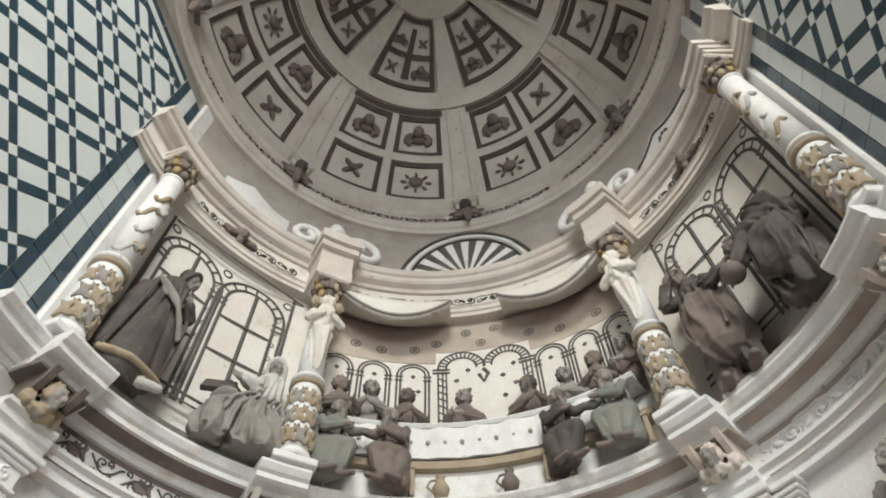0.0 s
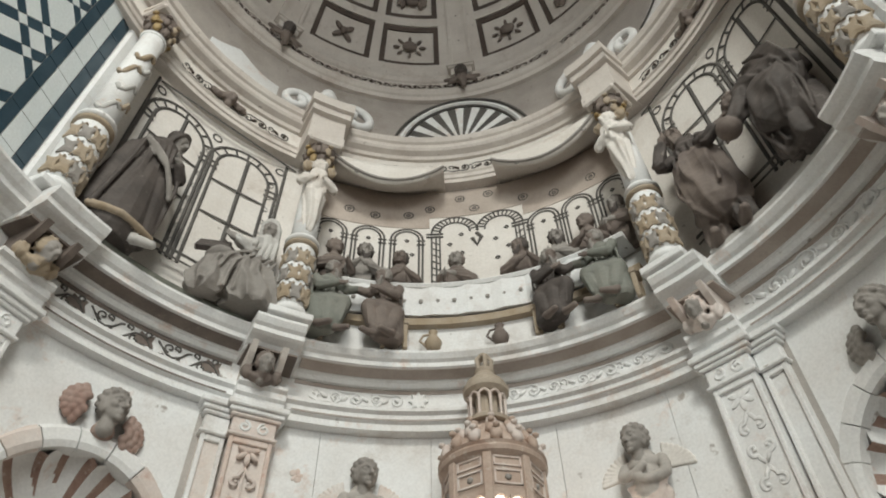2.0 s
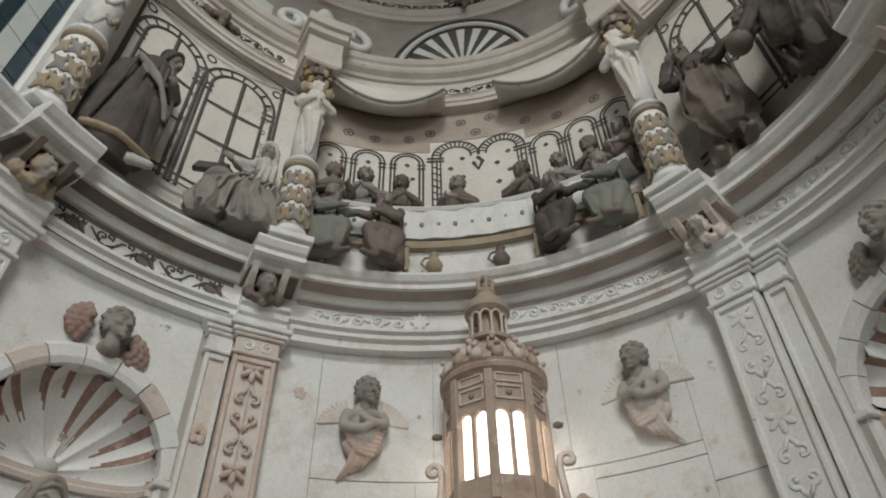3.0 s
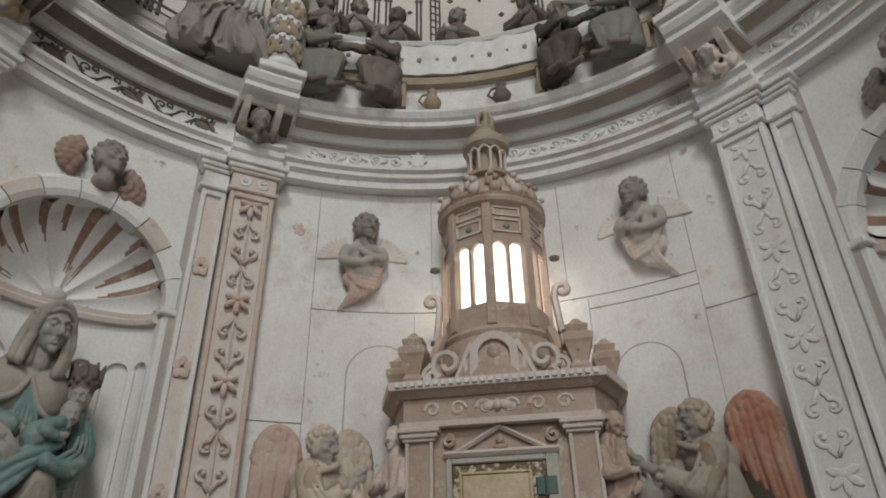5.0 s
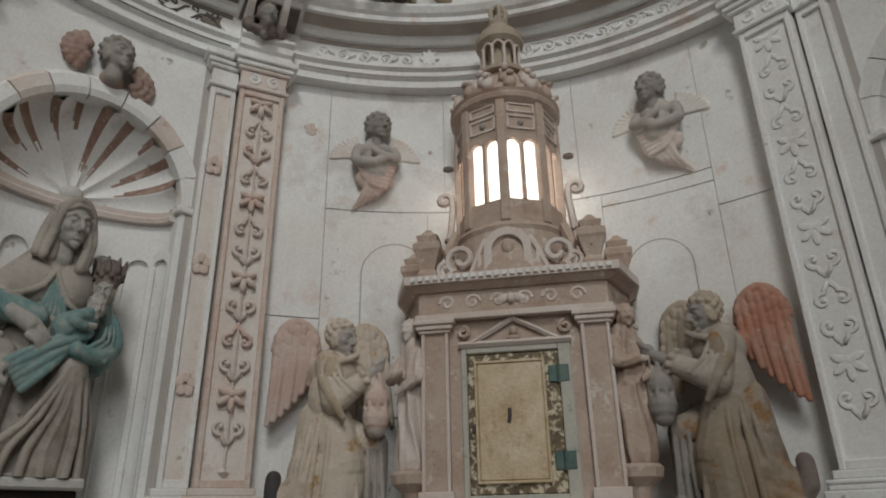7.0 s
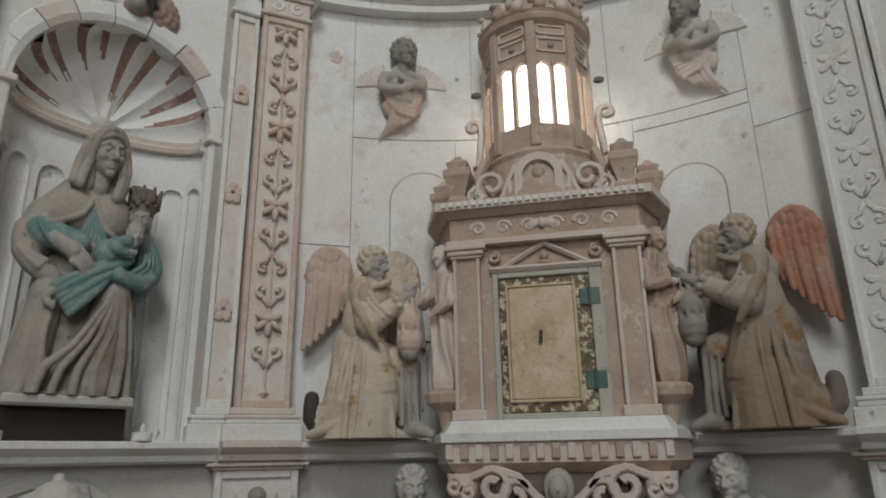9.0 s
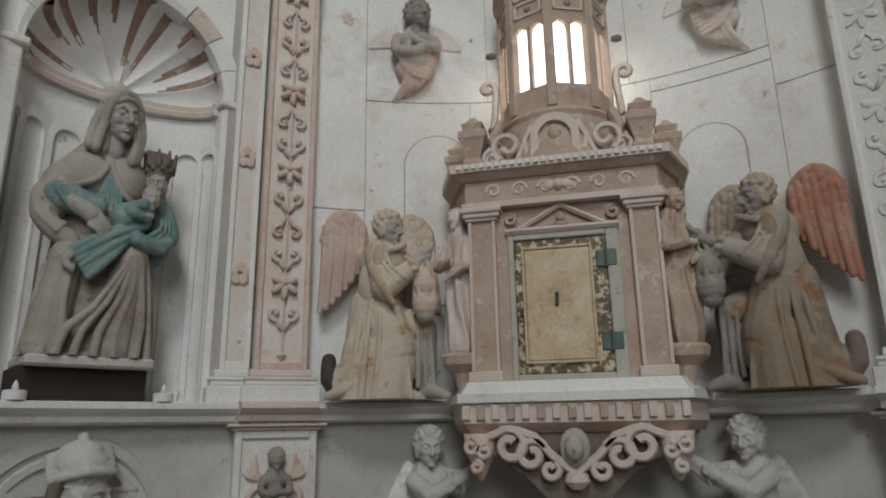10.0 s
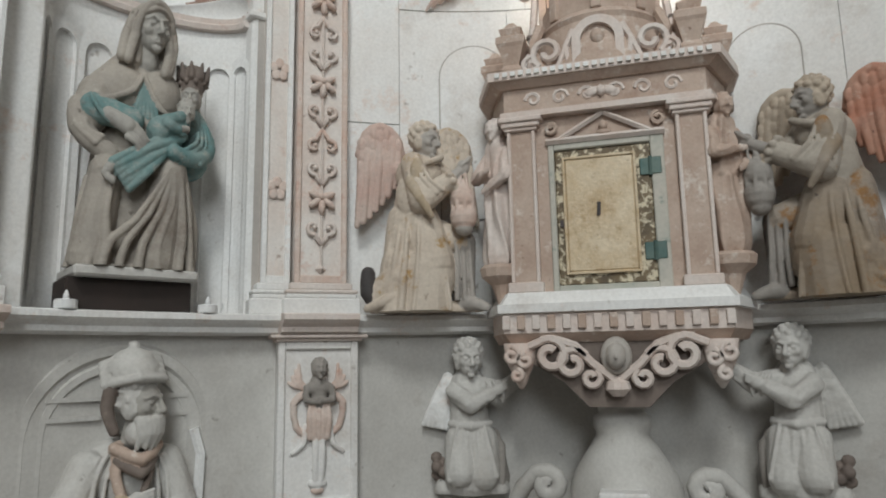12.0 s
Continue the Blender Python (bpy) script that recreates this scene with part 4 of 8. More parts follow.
for sx in (-1, 1):
    bm = bmesh.new()
    A = sx * 54.5
    for cx in (-0.46 * 1, 0.30):
        x_ = cx * (1 if sx < 0 else -1)
        for r in (0.30, 0.40):
            drawn(bm, [(x_ + r, 4.2)] + arc_pts(x_, 5.72, r) + [(x_ - r, 4.2)], A)
        for k in range(1, 8):
            g = radians(180 * k / 8)
            drawn(bm, [(x_ + 0.29 * math.cos(g), 5.72 + 0.29 * math.sin(g)), (x_ + 0.39 * math.cos(g), 5.72 + 0.39 * math.sin(g))], A, 0.017)
        drawn(bm, [(x_ + 0.02, 4.2), (x_ + 0.02, 6.0)], A, 0.028)
        for zz in (4.95, 5.45):
            drawn(bm, [(x_ - 0.29, zz), (x_ + 0.29, zz)], A, 0.018)
        for zz in (5.62, 5.70):
            for d in (-1, 1):
                drawn(bm, [(x_ + d * 0.27, zz), (x_ + d * 0.42, zz)], A, 0.02)
    for xx in (-0.88, 0.74):
        drawn(bm, [(xx * (1 if sx < 0 else -1), 3.7), (xx * (1 if sx < 0 else -1), 6.25)], A, 0.022)
    drawn(bm, [(-0.85, 6.22), (0.85, 6.22)], A)
    drawn(bm, [(-0.85, 4.2), (0.85, 4.2)], A)
    drawn(bm, [(-0.85, 4.12), (0.85, 4.12)], A, 0.015)
    for cx, cz in ((-0.8, 6.1), (-0.08, 6.08), (0.68, 6.1)):
        drawn(bm, arc_pts(cx * (1 if sx < 0 else -1), cz, 0.05, 10, 0, 360), A, 0.014)
    for k in range(8):
        for cx in (-0.08, 0.66):
            drawn(bm, arc_pts((cx - 0.035) * (1 if sx < 0 else -1), 4.4 + k * 0.2, 0.028, 8, 0, 330), A, 0.006)
    structure("painted_window_left" if sx < 0 else "painted_window_right", bm, OUTLINE, "grey outlined arched windows painted on the wall", "wall painting")

bm = bmesh.new()
for a in (-29.6, -22.0, -14.2, 13.8, 20.9, 28.3):
    x = math.radians(a) * 3.118
    for r in (0.135, 0.175):
        drawn(bm, [(x + r, 4.6)] + arc_pts(x, 5.44, r) + [(x - r, 4.6)], 0, 0.014)
    for zz in (5.36, 5.42):
        for d in (-1, 1):
            drawn(bm, [(x + d * 0.11, zz), (x + d * 0.20, zz)], 0, 0.016)
    for k in range(3):
        drawn(bm, arc_pts(x + (-0.05, 0.06, 0.0)[k], (4.95, 5.2, 5.42)[k], 0.02, 4, 0, 360), 0, 0.014)
for a in (-4.4, 4.9):
    x = math.radians(a) * 3.118
    for r in (0.17, 0.26):
        drawn(bm, arc_pts(x, 5.54, r), 0, 0.014)
    for k in range(1, 14):
        g = math.pi * k / 14
        drawn(bm, [(x + 0.18 * math.cos(g), 5.54 + 0.18 * math.sin(g)), (x + 0.25 * math.cos(g), 5.54 + 0.25 * math.sin(g))], 0, 0.012)
    d = -1 if a < 0 else 1
    for xx in (0.17, 0.21, 0.26):
        drawn(bm, [(x + d * xx, 4.55), (x + d * xx, 5.5)], 0, 0.012)
    for k in range(8):
        drawn(bm, [(x + d * 0.17, 4.65 + 0.1 * k), (x + d * 0.26, 4.7 + 0.1 * k)], 0, 0.011)
    for zz in (5.48, 5.53):
        drawn(bm, [(x + d * 0.13, zz), (x + d * 0.32, zz)], 0, 0.018)
    for k in range(6):
        drawn(bm, arc_pts(x + (-0.06, 0.07)[k % 2], 4.75 + 0.15 * k, 0.022, 4, 0, 360), 0, 0.015)
drawn(bm, [(-0.05, 5.42), (0.0, 5.3), (0.05, 5.42), (0.0, 5.5)], 0, 0.03)
for a, z in ((-3, 6.13), (3.2, 6.15), (-9.5, 5.97), (-14, 5.86), (0, 5.93), (10.5, 5.93), (-21, 5.82), (-26.5, 5.86), (17, 5.82), (25, 5.8)):
    x = math.radians(a) * 3.118
    drawn(bm, arc_pts(x, z, 0.055, 8, 0, 360), 0, 0.014)
    drawn(bm, arc_pts(x, z, 0.02, 6, 0, 360), 0, 0.016)
structure("painted_arcade", bm, OUTLINE, "grey outlined arcade and rosettes painted behind the table", "wall painting")

# brown band behind the canopies, its lower edge stepped over the middle arches
BROWN_BAND = material("brown_band_plaster", (0.42, 0.35, 0.30), (0.53, 0.46, 0.405), (0.33, 0.26, 0.215), 0.4, large=6, spread=0.2)
bm = bmesh.new()
for a0, a1, z0 in ((-32.5, -9.6, 5.635), (-9.6, 10.0, 5.815), (10.0, 32.5, 5.635)):
    slab(bm, a0, a1, z0, 6.29, 3.113, 3.13)
structure("wall_brown_band", bm, BROWN_BAND, "brown plaster band between arcade and canopies", "wall painting")

# hung cloth canopies over the table
for a0, a1 in ((-32.5, -6.0), (5.8, 33.0)):
    cn = thing("canopy", at((a0 + a1) / 2, 2.78, 6.2), "white scalloped stone canopy cloth with small dots", "canopy", "canopies over the table")
    inv = (WORLD_M.inverted() @ at((a0 + a1) / 2, 2.78, 6.2) @ LOCAL_M).inverted()
    b = bmesh.new()
    rings = []
    for i in range(21):
        k = i / 20
        a = a0 + (a1 - a0) * k
        zl = 6.20 - 0.27 * math.sin(math.pi * k) ** 0.85
        rings.append([inv @ Vector(cyl_point(a, r, z)) for r, z in ((2.72, 6.27), (2.68, 6.27 * 0.6 + zl * 0.4), (2.69, zl + 0.02), (2.71, zl - 0.02), (2.75, zl - 0.01), (2.78, min(zl + 0.10, 6.25)), (3.0, min(zl + 0.20, 6.265)), (3.12, 6.28))])
    loft(b, rings)
    part("cloth", b, LIME_WARM, cn, smooth=True)
    b = bmesh.new()
    tube(b, [r[2] for r in rings], 0.02, 6)
    part("hem", b, STATUE_GREY, cn)
    for k in (0.22, 0.38, 0.55, 0.72, 0.85):
        b = bmesh.new()
        a = a0 + (a1 - a0) * k
        p = inv @ Vector(cyl_point(a, 2.70, 6.10 - 0.12 * math.sin(math.pi * k)))
        blob(b, p, (0.03, 0.012, 0.03), sub=1)
        part("dot", b, STATUE_GREY, cn)

# the long curved table with its cloth and the bench below
tb = thing("supper_table", at(0, 2.85, 3.66), "long curved stone table with a white cloth", "table")
inv = (WORLD_M.inverted() @ at(0, 2.85, 3.66) @ LOCAL_M).inverted()
for nm, a0, a1, prof, m_ in (("tabletop", -29, 29, [(2.84, 4.44), (3.1, 4.44), (3.1, 4.50), (2.84, 4.50), (2.82, 4.47)], LIME), ("cloth", -27, 27, [(2.86, 4.10), (2.89, 4.10), (2.87, 4.45), (2.845, 4.45)], LIME),
                             ("bench", -30, 30, [(2.88, 4.0), (3.0, 4.0), (3.0, 4.08), (2.88, 4.08)], OCHRE_GREY), ("footing", -32, 32, [(2.95, 3.64), (3.1, 3.64), (3.1, 4.42), (2.95, 4.0)], LIME)):
    b = bmesh.new()
    n = 24
    loft(b, [[inv @ Vector(cyl_point(a0 + (a1 - a0) * i / n, r + 0.012 * math.sin(i * 2.1) * (nm == "cloth"), z)) for r, z in prof] for i in range(n + 1)])
    part(nm, b, m_, tb)
for k in range(16):
    a = -24 + 3.2 * k
    b = bmesh.new()
    p = inv @ Vector(cyl_point(a, 2.852, 4.27))
    blob(b, p, (0.025, 0.014, 0.03), sub=1)
    part("stamp", b, STATUE_GREY, tb)
for a, s, nm, lb in ((-8.9, 1.0, "jug", "pale carved stone jug below the table"), (3.2, 1.0, "flask", "dark carved stone flask below the table")):
    j = thing(nm, at(a, 2.86, 3.67), lb, "jug")
    b = bmesh.new()
    lathe(b, [(0.03, 0.0), (0.06, 0.02), (0.08, 0.09), (0.05, 0.15), (0.03, 0.19), (0.045, 0.22)], 14)
    part("body", b, OCHRE_GREY if nm == "jug" else STATUE_BROWN, j, smooth=True)
    b = bmesh.new()
    tube(b, [(-0.06, 0, 0.05), (-0.12, 0, 0.12), (-0.09, 0, 0.18), (-0.03, 0, 0.19)], 0.012, 6)
    part("handle", b, OCHRE_GREY if nm == "jug" else STATUE_BROWN, j)
for sx in (-1, 1):
    bm = bmesh.new()
    slab(bm, *sorted((sx * 42, sx * 68)), 3.62, 3.70, 2.82, 3.12, 3)
    ob = structure("figure_ground_left" if sx < 0 else "figure_ground_right", bm, MOSS if sx < 0 else LIME_GREY, "dark mottled stone ground under the figures" if sx < 0 else "grey stone ground under the figures", "ledge")

# ---- carved figures: ellipsoids and tapered limbs fused into one skin ----


class Clay:
    """Collects the masses of one carved figure, in modules, and fuses them."""

    def __init__(self):
        self.items = []
        self.dents = []

    def ball(self, c, r, mat_=0, rot=(0, 0, 0), fold=0, amp=0.0):
        r = r if isinstance(r, tuple) else (r, r, r)
        self.items.append(("b", Vector(c), Vector(r), Euler([radians(a) for a in rot]).to_matrix(), mat_, fold, amp))

    def limb(self, p, q, r0, r1, mat_=0, fold=0, amp=0.0, flat=1.0):
        p, q = Vector(p), Vector(q)
        d = q - p
        z = d.normalized()
        x = Vector((1, 0, 0)) if abs(z.x) < 0.8 else Vector((0, 0, 1))
        y = z.cross(x).normalized()
        x = y.cross(z)
        self.items.append(("l", p, q, r0, r1, Matrix((x, y, z)).transposed(), mat_, fold, amp, flat))

    def mirror(self):
        out = Clay()
        S = Matrix.Diagonal((-1, 1, 1))
        out.dents = [(S @ p, r, k) for p, r, k in self.dents]
        for it in self.items:
            if it[0] == "b":
                out.items.append(("b", S @ it[1], it[2], S @ it[3] @ S, *it[4:]))
            else:
                out.limb(S @ it[1], S @ it[2], it[3], it[4], it[6], it[7], it[8], it[9])
        return out

    def chain(self, pts, r0, r1, mat_=0, fold=0, amp=0.0):
        """A tapering ridge along points: a fold, a hem, a strand."""
        pts = [Vector(p) for p in pts]
        n = len(pts) - 1
        fine = []
        for i in range(n):
            a, b, c_, d = pts[max(i - 1, 0)], pts[i], pts[i + 1], pts[min(i + 2, n)]
            for k in (0.0, 0.5):
                fine.append(0.5 * (2 * b + (c_ - a) * k + (2 * a - 5 * b + 4 * c_ - d) * k * k + (3 * b - a - 3 * c_ + d) * k ** 3))
        fine.append(pts[-1])
        m = len(fine) - 1
        for i in range(m):
            self.limb(fine[i], fine[i + 1], r0 + (r1 - r0) * i / m, r0 + (r1 - r0) * (i + 1) / m, mat_, fold, amp)

    def head(self, c, s, look_x=0.0, skin=0, hair=1, beard=False, veil=None, down=0.0, curls=False):
        """A head of half-height s, turned by look_x (-1 left .. 1 right): skull, jaw, brow, eyes, nose, lips, hair or veil."""
        c = Vector(c)
        f = Vector((math.sin(look_x * 1.3), -math.cos(look_x * 1.3), -down)).normalized()
        side = Vector((-f.y, f.x, 0)).normalized()
        up = side.cross(f) if side.cross(f).z > 0 else -side.cross(f)
        rz = math.degrees(math.atan2(f.x, -f.y))

        def at_(fx, sx, ux):
            return c + (f * fx + side * sx + up * ux) * s
        self.ball(c, (0.70 * s, 0.80 * s, 0.92 * s), skin, (0, 0, rz))
        self.ball(at_(0.26, 0, -0.42), (0.50 * s, 0.50 * s, 0.55 * s), skin, (0, 0, rz))
        self.limb(at_(0.76, 0, 0.24), at_(1.02, 0, -0.24), 0.085 * s, 0.13 * s, skin)
        for d in (-1, 1):
            self.ball(at_(0.46, d * 0.35, -0.16), 0.26 * s, skin)
            self.chain([at_(0.76, d * 0.08, 0.23), at_(0.70, d * 0.30, 0.31), at_(0.50, d * 0.52, 0.22)], 0.08 * s, 0.07 * s, skin)
            self.ball(at_(0.63, d * 0.30, 0.06), (0.17 * s, 0.13 * s, 0.11 * s), skin, (0, 0, rz))
            self.limb(at_(0.735, d * 0.17, 0.09), at_(0.655, d * 0.44, 0.09), 0.04 * s, 0.035 * s, skin)
            self.ball(at_(0.90, d * 0.12, -0.30), 0.09 * s, skin)
            self.dents.append((at_(0.74, d * 0.15, 0.06), 0.15 * s, 0.10 * s))
            self.dents.append((at_(0.74, d * 0.34, 0.19), 0.13 * s, 0.05 * s))
            self.dents.append((at_(0.74, d * 0.32, -0.08), 0.12 * s, 0.05 * s))
            self.dents.append((at_(0.86, d * 0.10, -0.56), 0.10 * s, 0.05 * s))
            self.dents.append((at_(0.72, d * 0.30, -0.44), 0.14 * s, 0.05 * s))
        self.chain([at_(0.70, -0.22, -0.52), at_(0.84, 0, -0.48), at_(0.70, 0.22, -0.52)], 0.045 * s, 0.045 * s, skin)
        self.chain([at_(0.70, -0.17, -0.61), at_(0.82, 0, -0.63), at_(0.70, 0.17, -0.61)], 0.055 * s, 0.055 * s, skin)
        self.dents.append((at_(0.84, 0, -0.72), 0.12 * s, 0.05 * s))
        self.ball(at_(0.64, 0, -0.85), (0.22 * s, 0.18 * s, 0.17 * s), skin, (0, 0, rz))
        if veil is None:
            self.ball(at_(-0.26, 0, 0.30), (0.80 * s, 0.78 * s, 0.80 * s), hair, (0, 0, rz))
            for d in (-1, 1):
                self.ball(at_(-0.08, d * 0.64, -0.12), (0.20 * s, 0.36 * s, 0.55 * s), hair, (0, 0, rz), 7, 0.04 * s)
            n = 64 if curls else 40
            for k in range(n):
                z = 1 - 2 * (k + 0.5) / n
                g = k * 2.39996
                q = math.sqrt(1 - z * z)
                fx, sx_, ux = -0.22 + 0.80 * q * math.cos(g), 0.78 * q * math.sin(g), 0.28 + 0.82 * z
                if ux > -0.5 and fx < 0.46 and not (fx > 0.1 and ux < 0.42):
                    self.ball(at_(fx, sx_, ux), (0.19 if curls else 0.14) * s, hair)
        else:
            self.ball(at_(-0.30, 0, 0.22), (0.86 * s, 0.80 * s, 0.92 * s), veil, (0, 0, rz))
            rim = [at_(0.10, -0.80, -0.85), at_(0.26, -0.82, -0.2), at_(0.38, -0.70, 0.42), at_(0.42, -0.36, 0.84), at_(0.44, 0, 0.96),
                   at_(0.42, 0.36, 0.84), at_(0.38, 0.70, 0.42), at_(0.26, 0.82, -0.2), at_(0.10, 0.80, -0.85)]
            self.chain(rim, 0.17 * s, 0.17 * s, veil)
            self.chain([at_(0.50, -0.5, 0.50), at_(0.62, -0.25, 0.66), at_(0.66, 0, 0.70), at_(0.62, 0.25, 0.66), at_(0.50, 0.5, 0.50)], 0.09 * s, 0.09 * s, veil)
            for d in (-1, 1):
                self.limb(at_(-0.1, d * 0.70, 0.1), at_(-0.05, d * 0.62, -1.3), 0.26 * s, 0.30 * s, veil)
        if beard:
            self.ball(at_(0.42, 0, -0.98), (0.40 * s, 0.34 * s, 0.48 * s), hair, (0, 0, rz), 9, 0.05 * s)
            for d in (-1, -0.4, 0.4, 1):
                self.chain([at_(0.52, d * 0.42, -0.55), at_(0.62, d * 0.34, -0.95), at_(0.52, d * 0.2, -1.45)], 0.12 * s, 0.07 * s, hair)
        self.limb(at_(-0.05, 0, -0.6), at_(-0.15, 0, -1.35), 0.40 * s, 0.48 * s, skin)

    def arm(self, sh, el, ha, r, sleeve=0, skin=0, amp=0.012):
        self.limb(sh, el, r * 1.25, r * 1.15, sleeve, 5, amp)
        self.limb(el, Vector(el).lerp(Vector(ha), 0.75), r * 1.15, r * 0.95, sleeve, 5, amp)
        d = (Vector(ha) - Vector(el)).normalized()
        self.limb(Vector(el).lerp(Vector(ha), 0.7), ha, r * 0.5, r * 0.55, skin)
        self.ball(Vector(ha) + d * r * 0.4, (r * 0.75, r * 0.5, r * 0.75), skin)
        for k in (-1, 0, 1):
            off = Vector((0, 0, k * r * 0.42))
            self.limb(Vector(ha) + off, Vector(ha) + d * r * 1.7 + off * 0.9, r * 0.22, r * 0.15, skin)

    def fuse(self, name, m, mats, voxel, label, category, group="", base=None):
        b = bmesh.new()
        for it in self.items:
            if it[0] == "b":
                mm = Matrix.Translation(it[1]) @ it[3].to_4x4() @ Matrix.Diagonal((*it[2], 1))
                bmesh.ops.create_icosphere(b, subdivisions=3 if max(it[2]) > 6 * voxel else 2, radius=1.0, matrix=mm)
            else:
                _, p, q, r0, r1, fr, _, _, _, flat = it
                d = (q - p).length
                prof = [(r0 * math.sin(g), -r0 * math.cos(g)) for g in (0.35, 0.8, 1.2)] + [(r0, 0.0), ((r0 + r1) / 2, d / 2), (r1, d)] + [(r1 * math.cos(g), d + r1 * math.sin(g)) for g in (0.4, 0.8, 1.2)]
                loft(b, [[p + fr @ Vector((rr * math.cos(2 * math.pi * s / 16), flat * rr * math.sin(2 * math.pi * s / 16), h)) for s in range(16)] for rr, h in prof])
        bmesh.ops.recalc_face_normals(b, faces=b.faces)
        me = bpy.data.meshes.new(name)
        b.to_mesh(me)
        b.free()
        ob = bpy.data.objects.new(name, me)
        scene.collection.objects.link(ob)
        rm = ob.modifiers.new("fuse", "REMESH")
        rm.mode, rm.voxel_size = "VOXEL", voxel
        sm = ob.modifiers.new("soften", "SMOOTH")
        sm.factor, sm.iterations = 0.5, 2
        dg = bpy.context.evaluated_depsgraph_get()
        out = bpy.data.meshes.new_from_object(ob.evaluated_get(dg))
        ob.modifiers.clear()
        bpy.data.objects.remove(ob)
        bpy.data.meshes.remove(me)
        nv = len(out.vertices)
        co = np.empty(nv * 3)
        out.vertices.foreach_get("co", co)
        co = co.reshape(-1, 3)
        no = np.empty(nv * 3)
        out.vertices.foreach_get("normal", no)
        no = no.reshape(-1, 3)
        best = np.full(nv, 9e9)
        who = np.zeros(nv, int)
        shift = np.zeros(nv)
        for it in self.items:
            if it[0] == "b":
                lo, hi = np.array(it[1]) - max(it[2]), np.array(it[1]) + max(it[2])
            else:
                r = max(it[3], it[4])
                lo, hi = np.minimum(it[1], it[2]) - r, np.maximum(it[1], it[2]) + r
            near = np.nonzero(np.all((co > lo - 0.03) & (co < hi + 0.03), axis=1))[0]
            if len(near) == 0:
                continue
            pc = co[near]
            if it[0] == "b":
                R_ = np.array(it[3])
                loc = (pc - np.array(it[1])) @ R_
                r = np.array(it[2])
                dist = (np.linalg.norm(loc / r, axis=1) - 1) * r.min()
                ph, ht, mt, fo, am = np.arctan2(loc[:, 1] / r[1], loc[:, 0] / r[0]), loc[:, 2] / r[2], it[4], it[5], it[6]
            else:
                _, p, q, r0, r1, fr, mt, fo, am, flat = it
                loc = (pc - np.array(p)) @ np.array(fr)
                d = (q - p).length
                k = np.clip(loc[:, 2] / max(d, 1e-6), 0, 1)
                rr = r0 + (r1 - r0) * k
                dist = np.sqrt(loc[:, 0] ** 2 + (loc[:, 1] / flat) ** 2 + (loc[:, 2] - k * d) ** 2) - rr
                ph, ht = np.arctan2(loc[:, 1], loc[:, 0]), loc[:, 2] / max(d, 0.05)
            win = dist < best[near]
            hit = near[win]
            best[hit] = dist[win]
            who[hit] = mt
            shift[hit] = 0.0
            if fo:
                seed = 1.7 * (it[1][0] * 13 + it[1][2] * 7)
                ph, ht = ph[win], ht[win]
                g = fo * ph + 1.6 * np.sin(2.3 * ht + seed) + 0.7 * np.sin(4.1 * ph + seed) + 0.5 * np.sin(6 * ht + 2 * ph)
                wave = 0.9 - 1.9 * np.abs(np.sin(g / 2)) ** 0.75
                shift[hit] = 1.6 * am * wave * (0.75 + 0.45 * np.sin(3.1 * ht + 2.0 * ph + seed))
        ed = np.empty(len(out.edges) * 2, int)
        out.edges.foreach_get("vertices", ed)
        e0, e1 = ed[0::2], ed[1::2]
        deg = np.maximum(np.bincount(e0, minlength=nv) + np.bincount(e1, minlength=nv), 1)
        for _ in range(5):
            shift = 0.4 * shift + 0.6 * (np.bincount(e0, shift[e1], nv) + np.bincount(e1, shift[e0], nv)) / deg
        co = co + no * shift[:, None]
        for p, rad, deep in self.dents:
            dd = np.linalg.norm(co - np.array(p), axis=1) / rad
            co = co - no * (deep * np.clip(1 - dd * dd, 0, 1))[:, None]
        wob = np.sin(co[:, 0] * 61 + 3 * np.sin(co[:, 2] * 37)) * np.sin(co[:, 2] * 53 + 2 * np.sin(co[:, 1] * 41)) * 0.0009
        co = co + no * wob[:, None]
        if base is not None:
            co[:, 2] = np.maximum(co[:, 2], base)
        co = co * U
        out.vertices.foreach_set("co", co.ravel())
        for mt in mats:
            out.materials.append(mt)
        first = np.empty(len(out.polygons), int)
        out.polygons.foreach_get("loop_start", first)
        vi = np.empty(len(out.loops), int)
        out.loops.foreach_get("vertex_index", vi)
        out.polygons.foreach_set("material_index", np.minimum(who[vi[first]], len(mats) - 1).astype(np.int32))
        out.polygons.foreach_set("use_smooth", np.ones(len(out.polygons), bool))
        out.update()
        out.name = name
        st = new(name, out)
        st.matrix_basis = m
        return tagged(st, label, category, group)


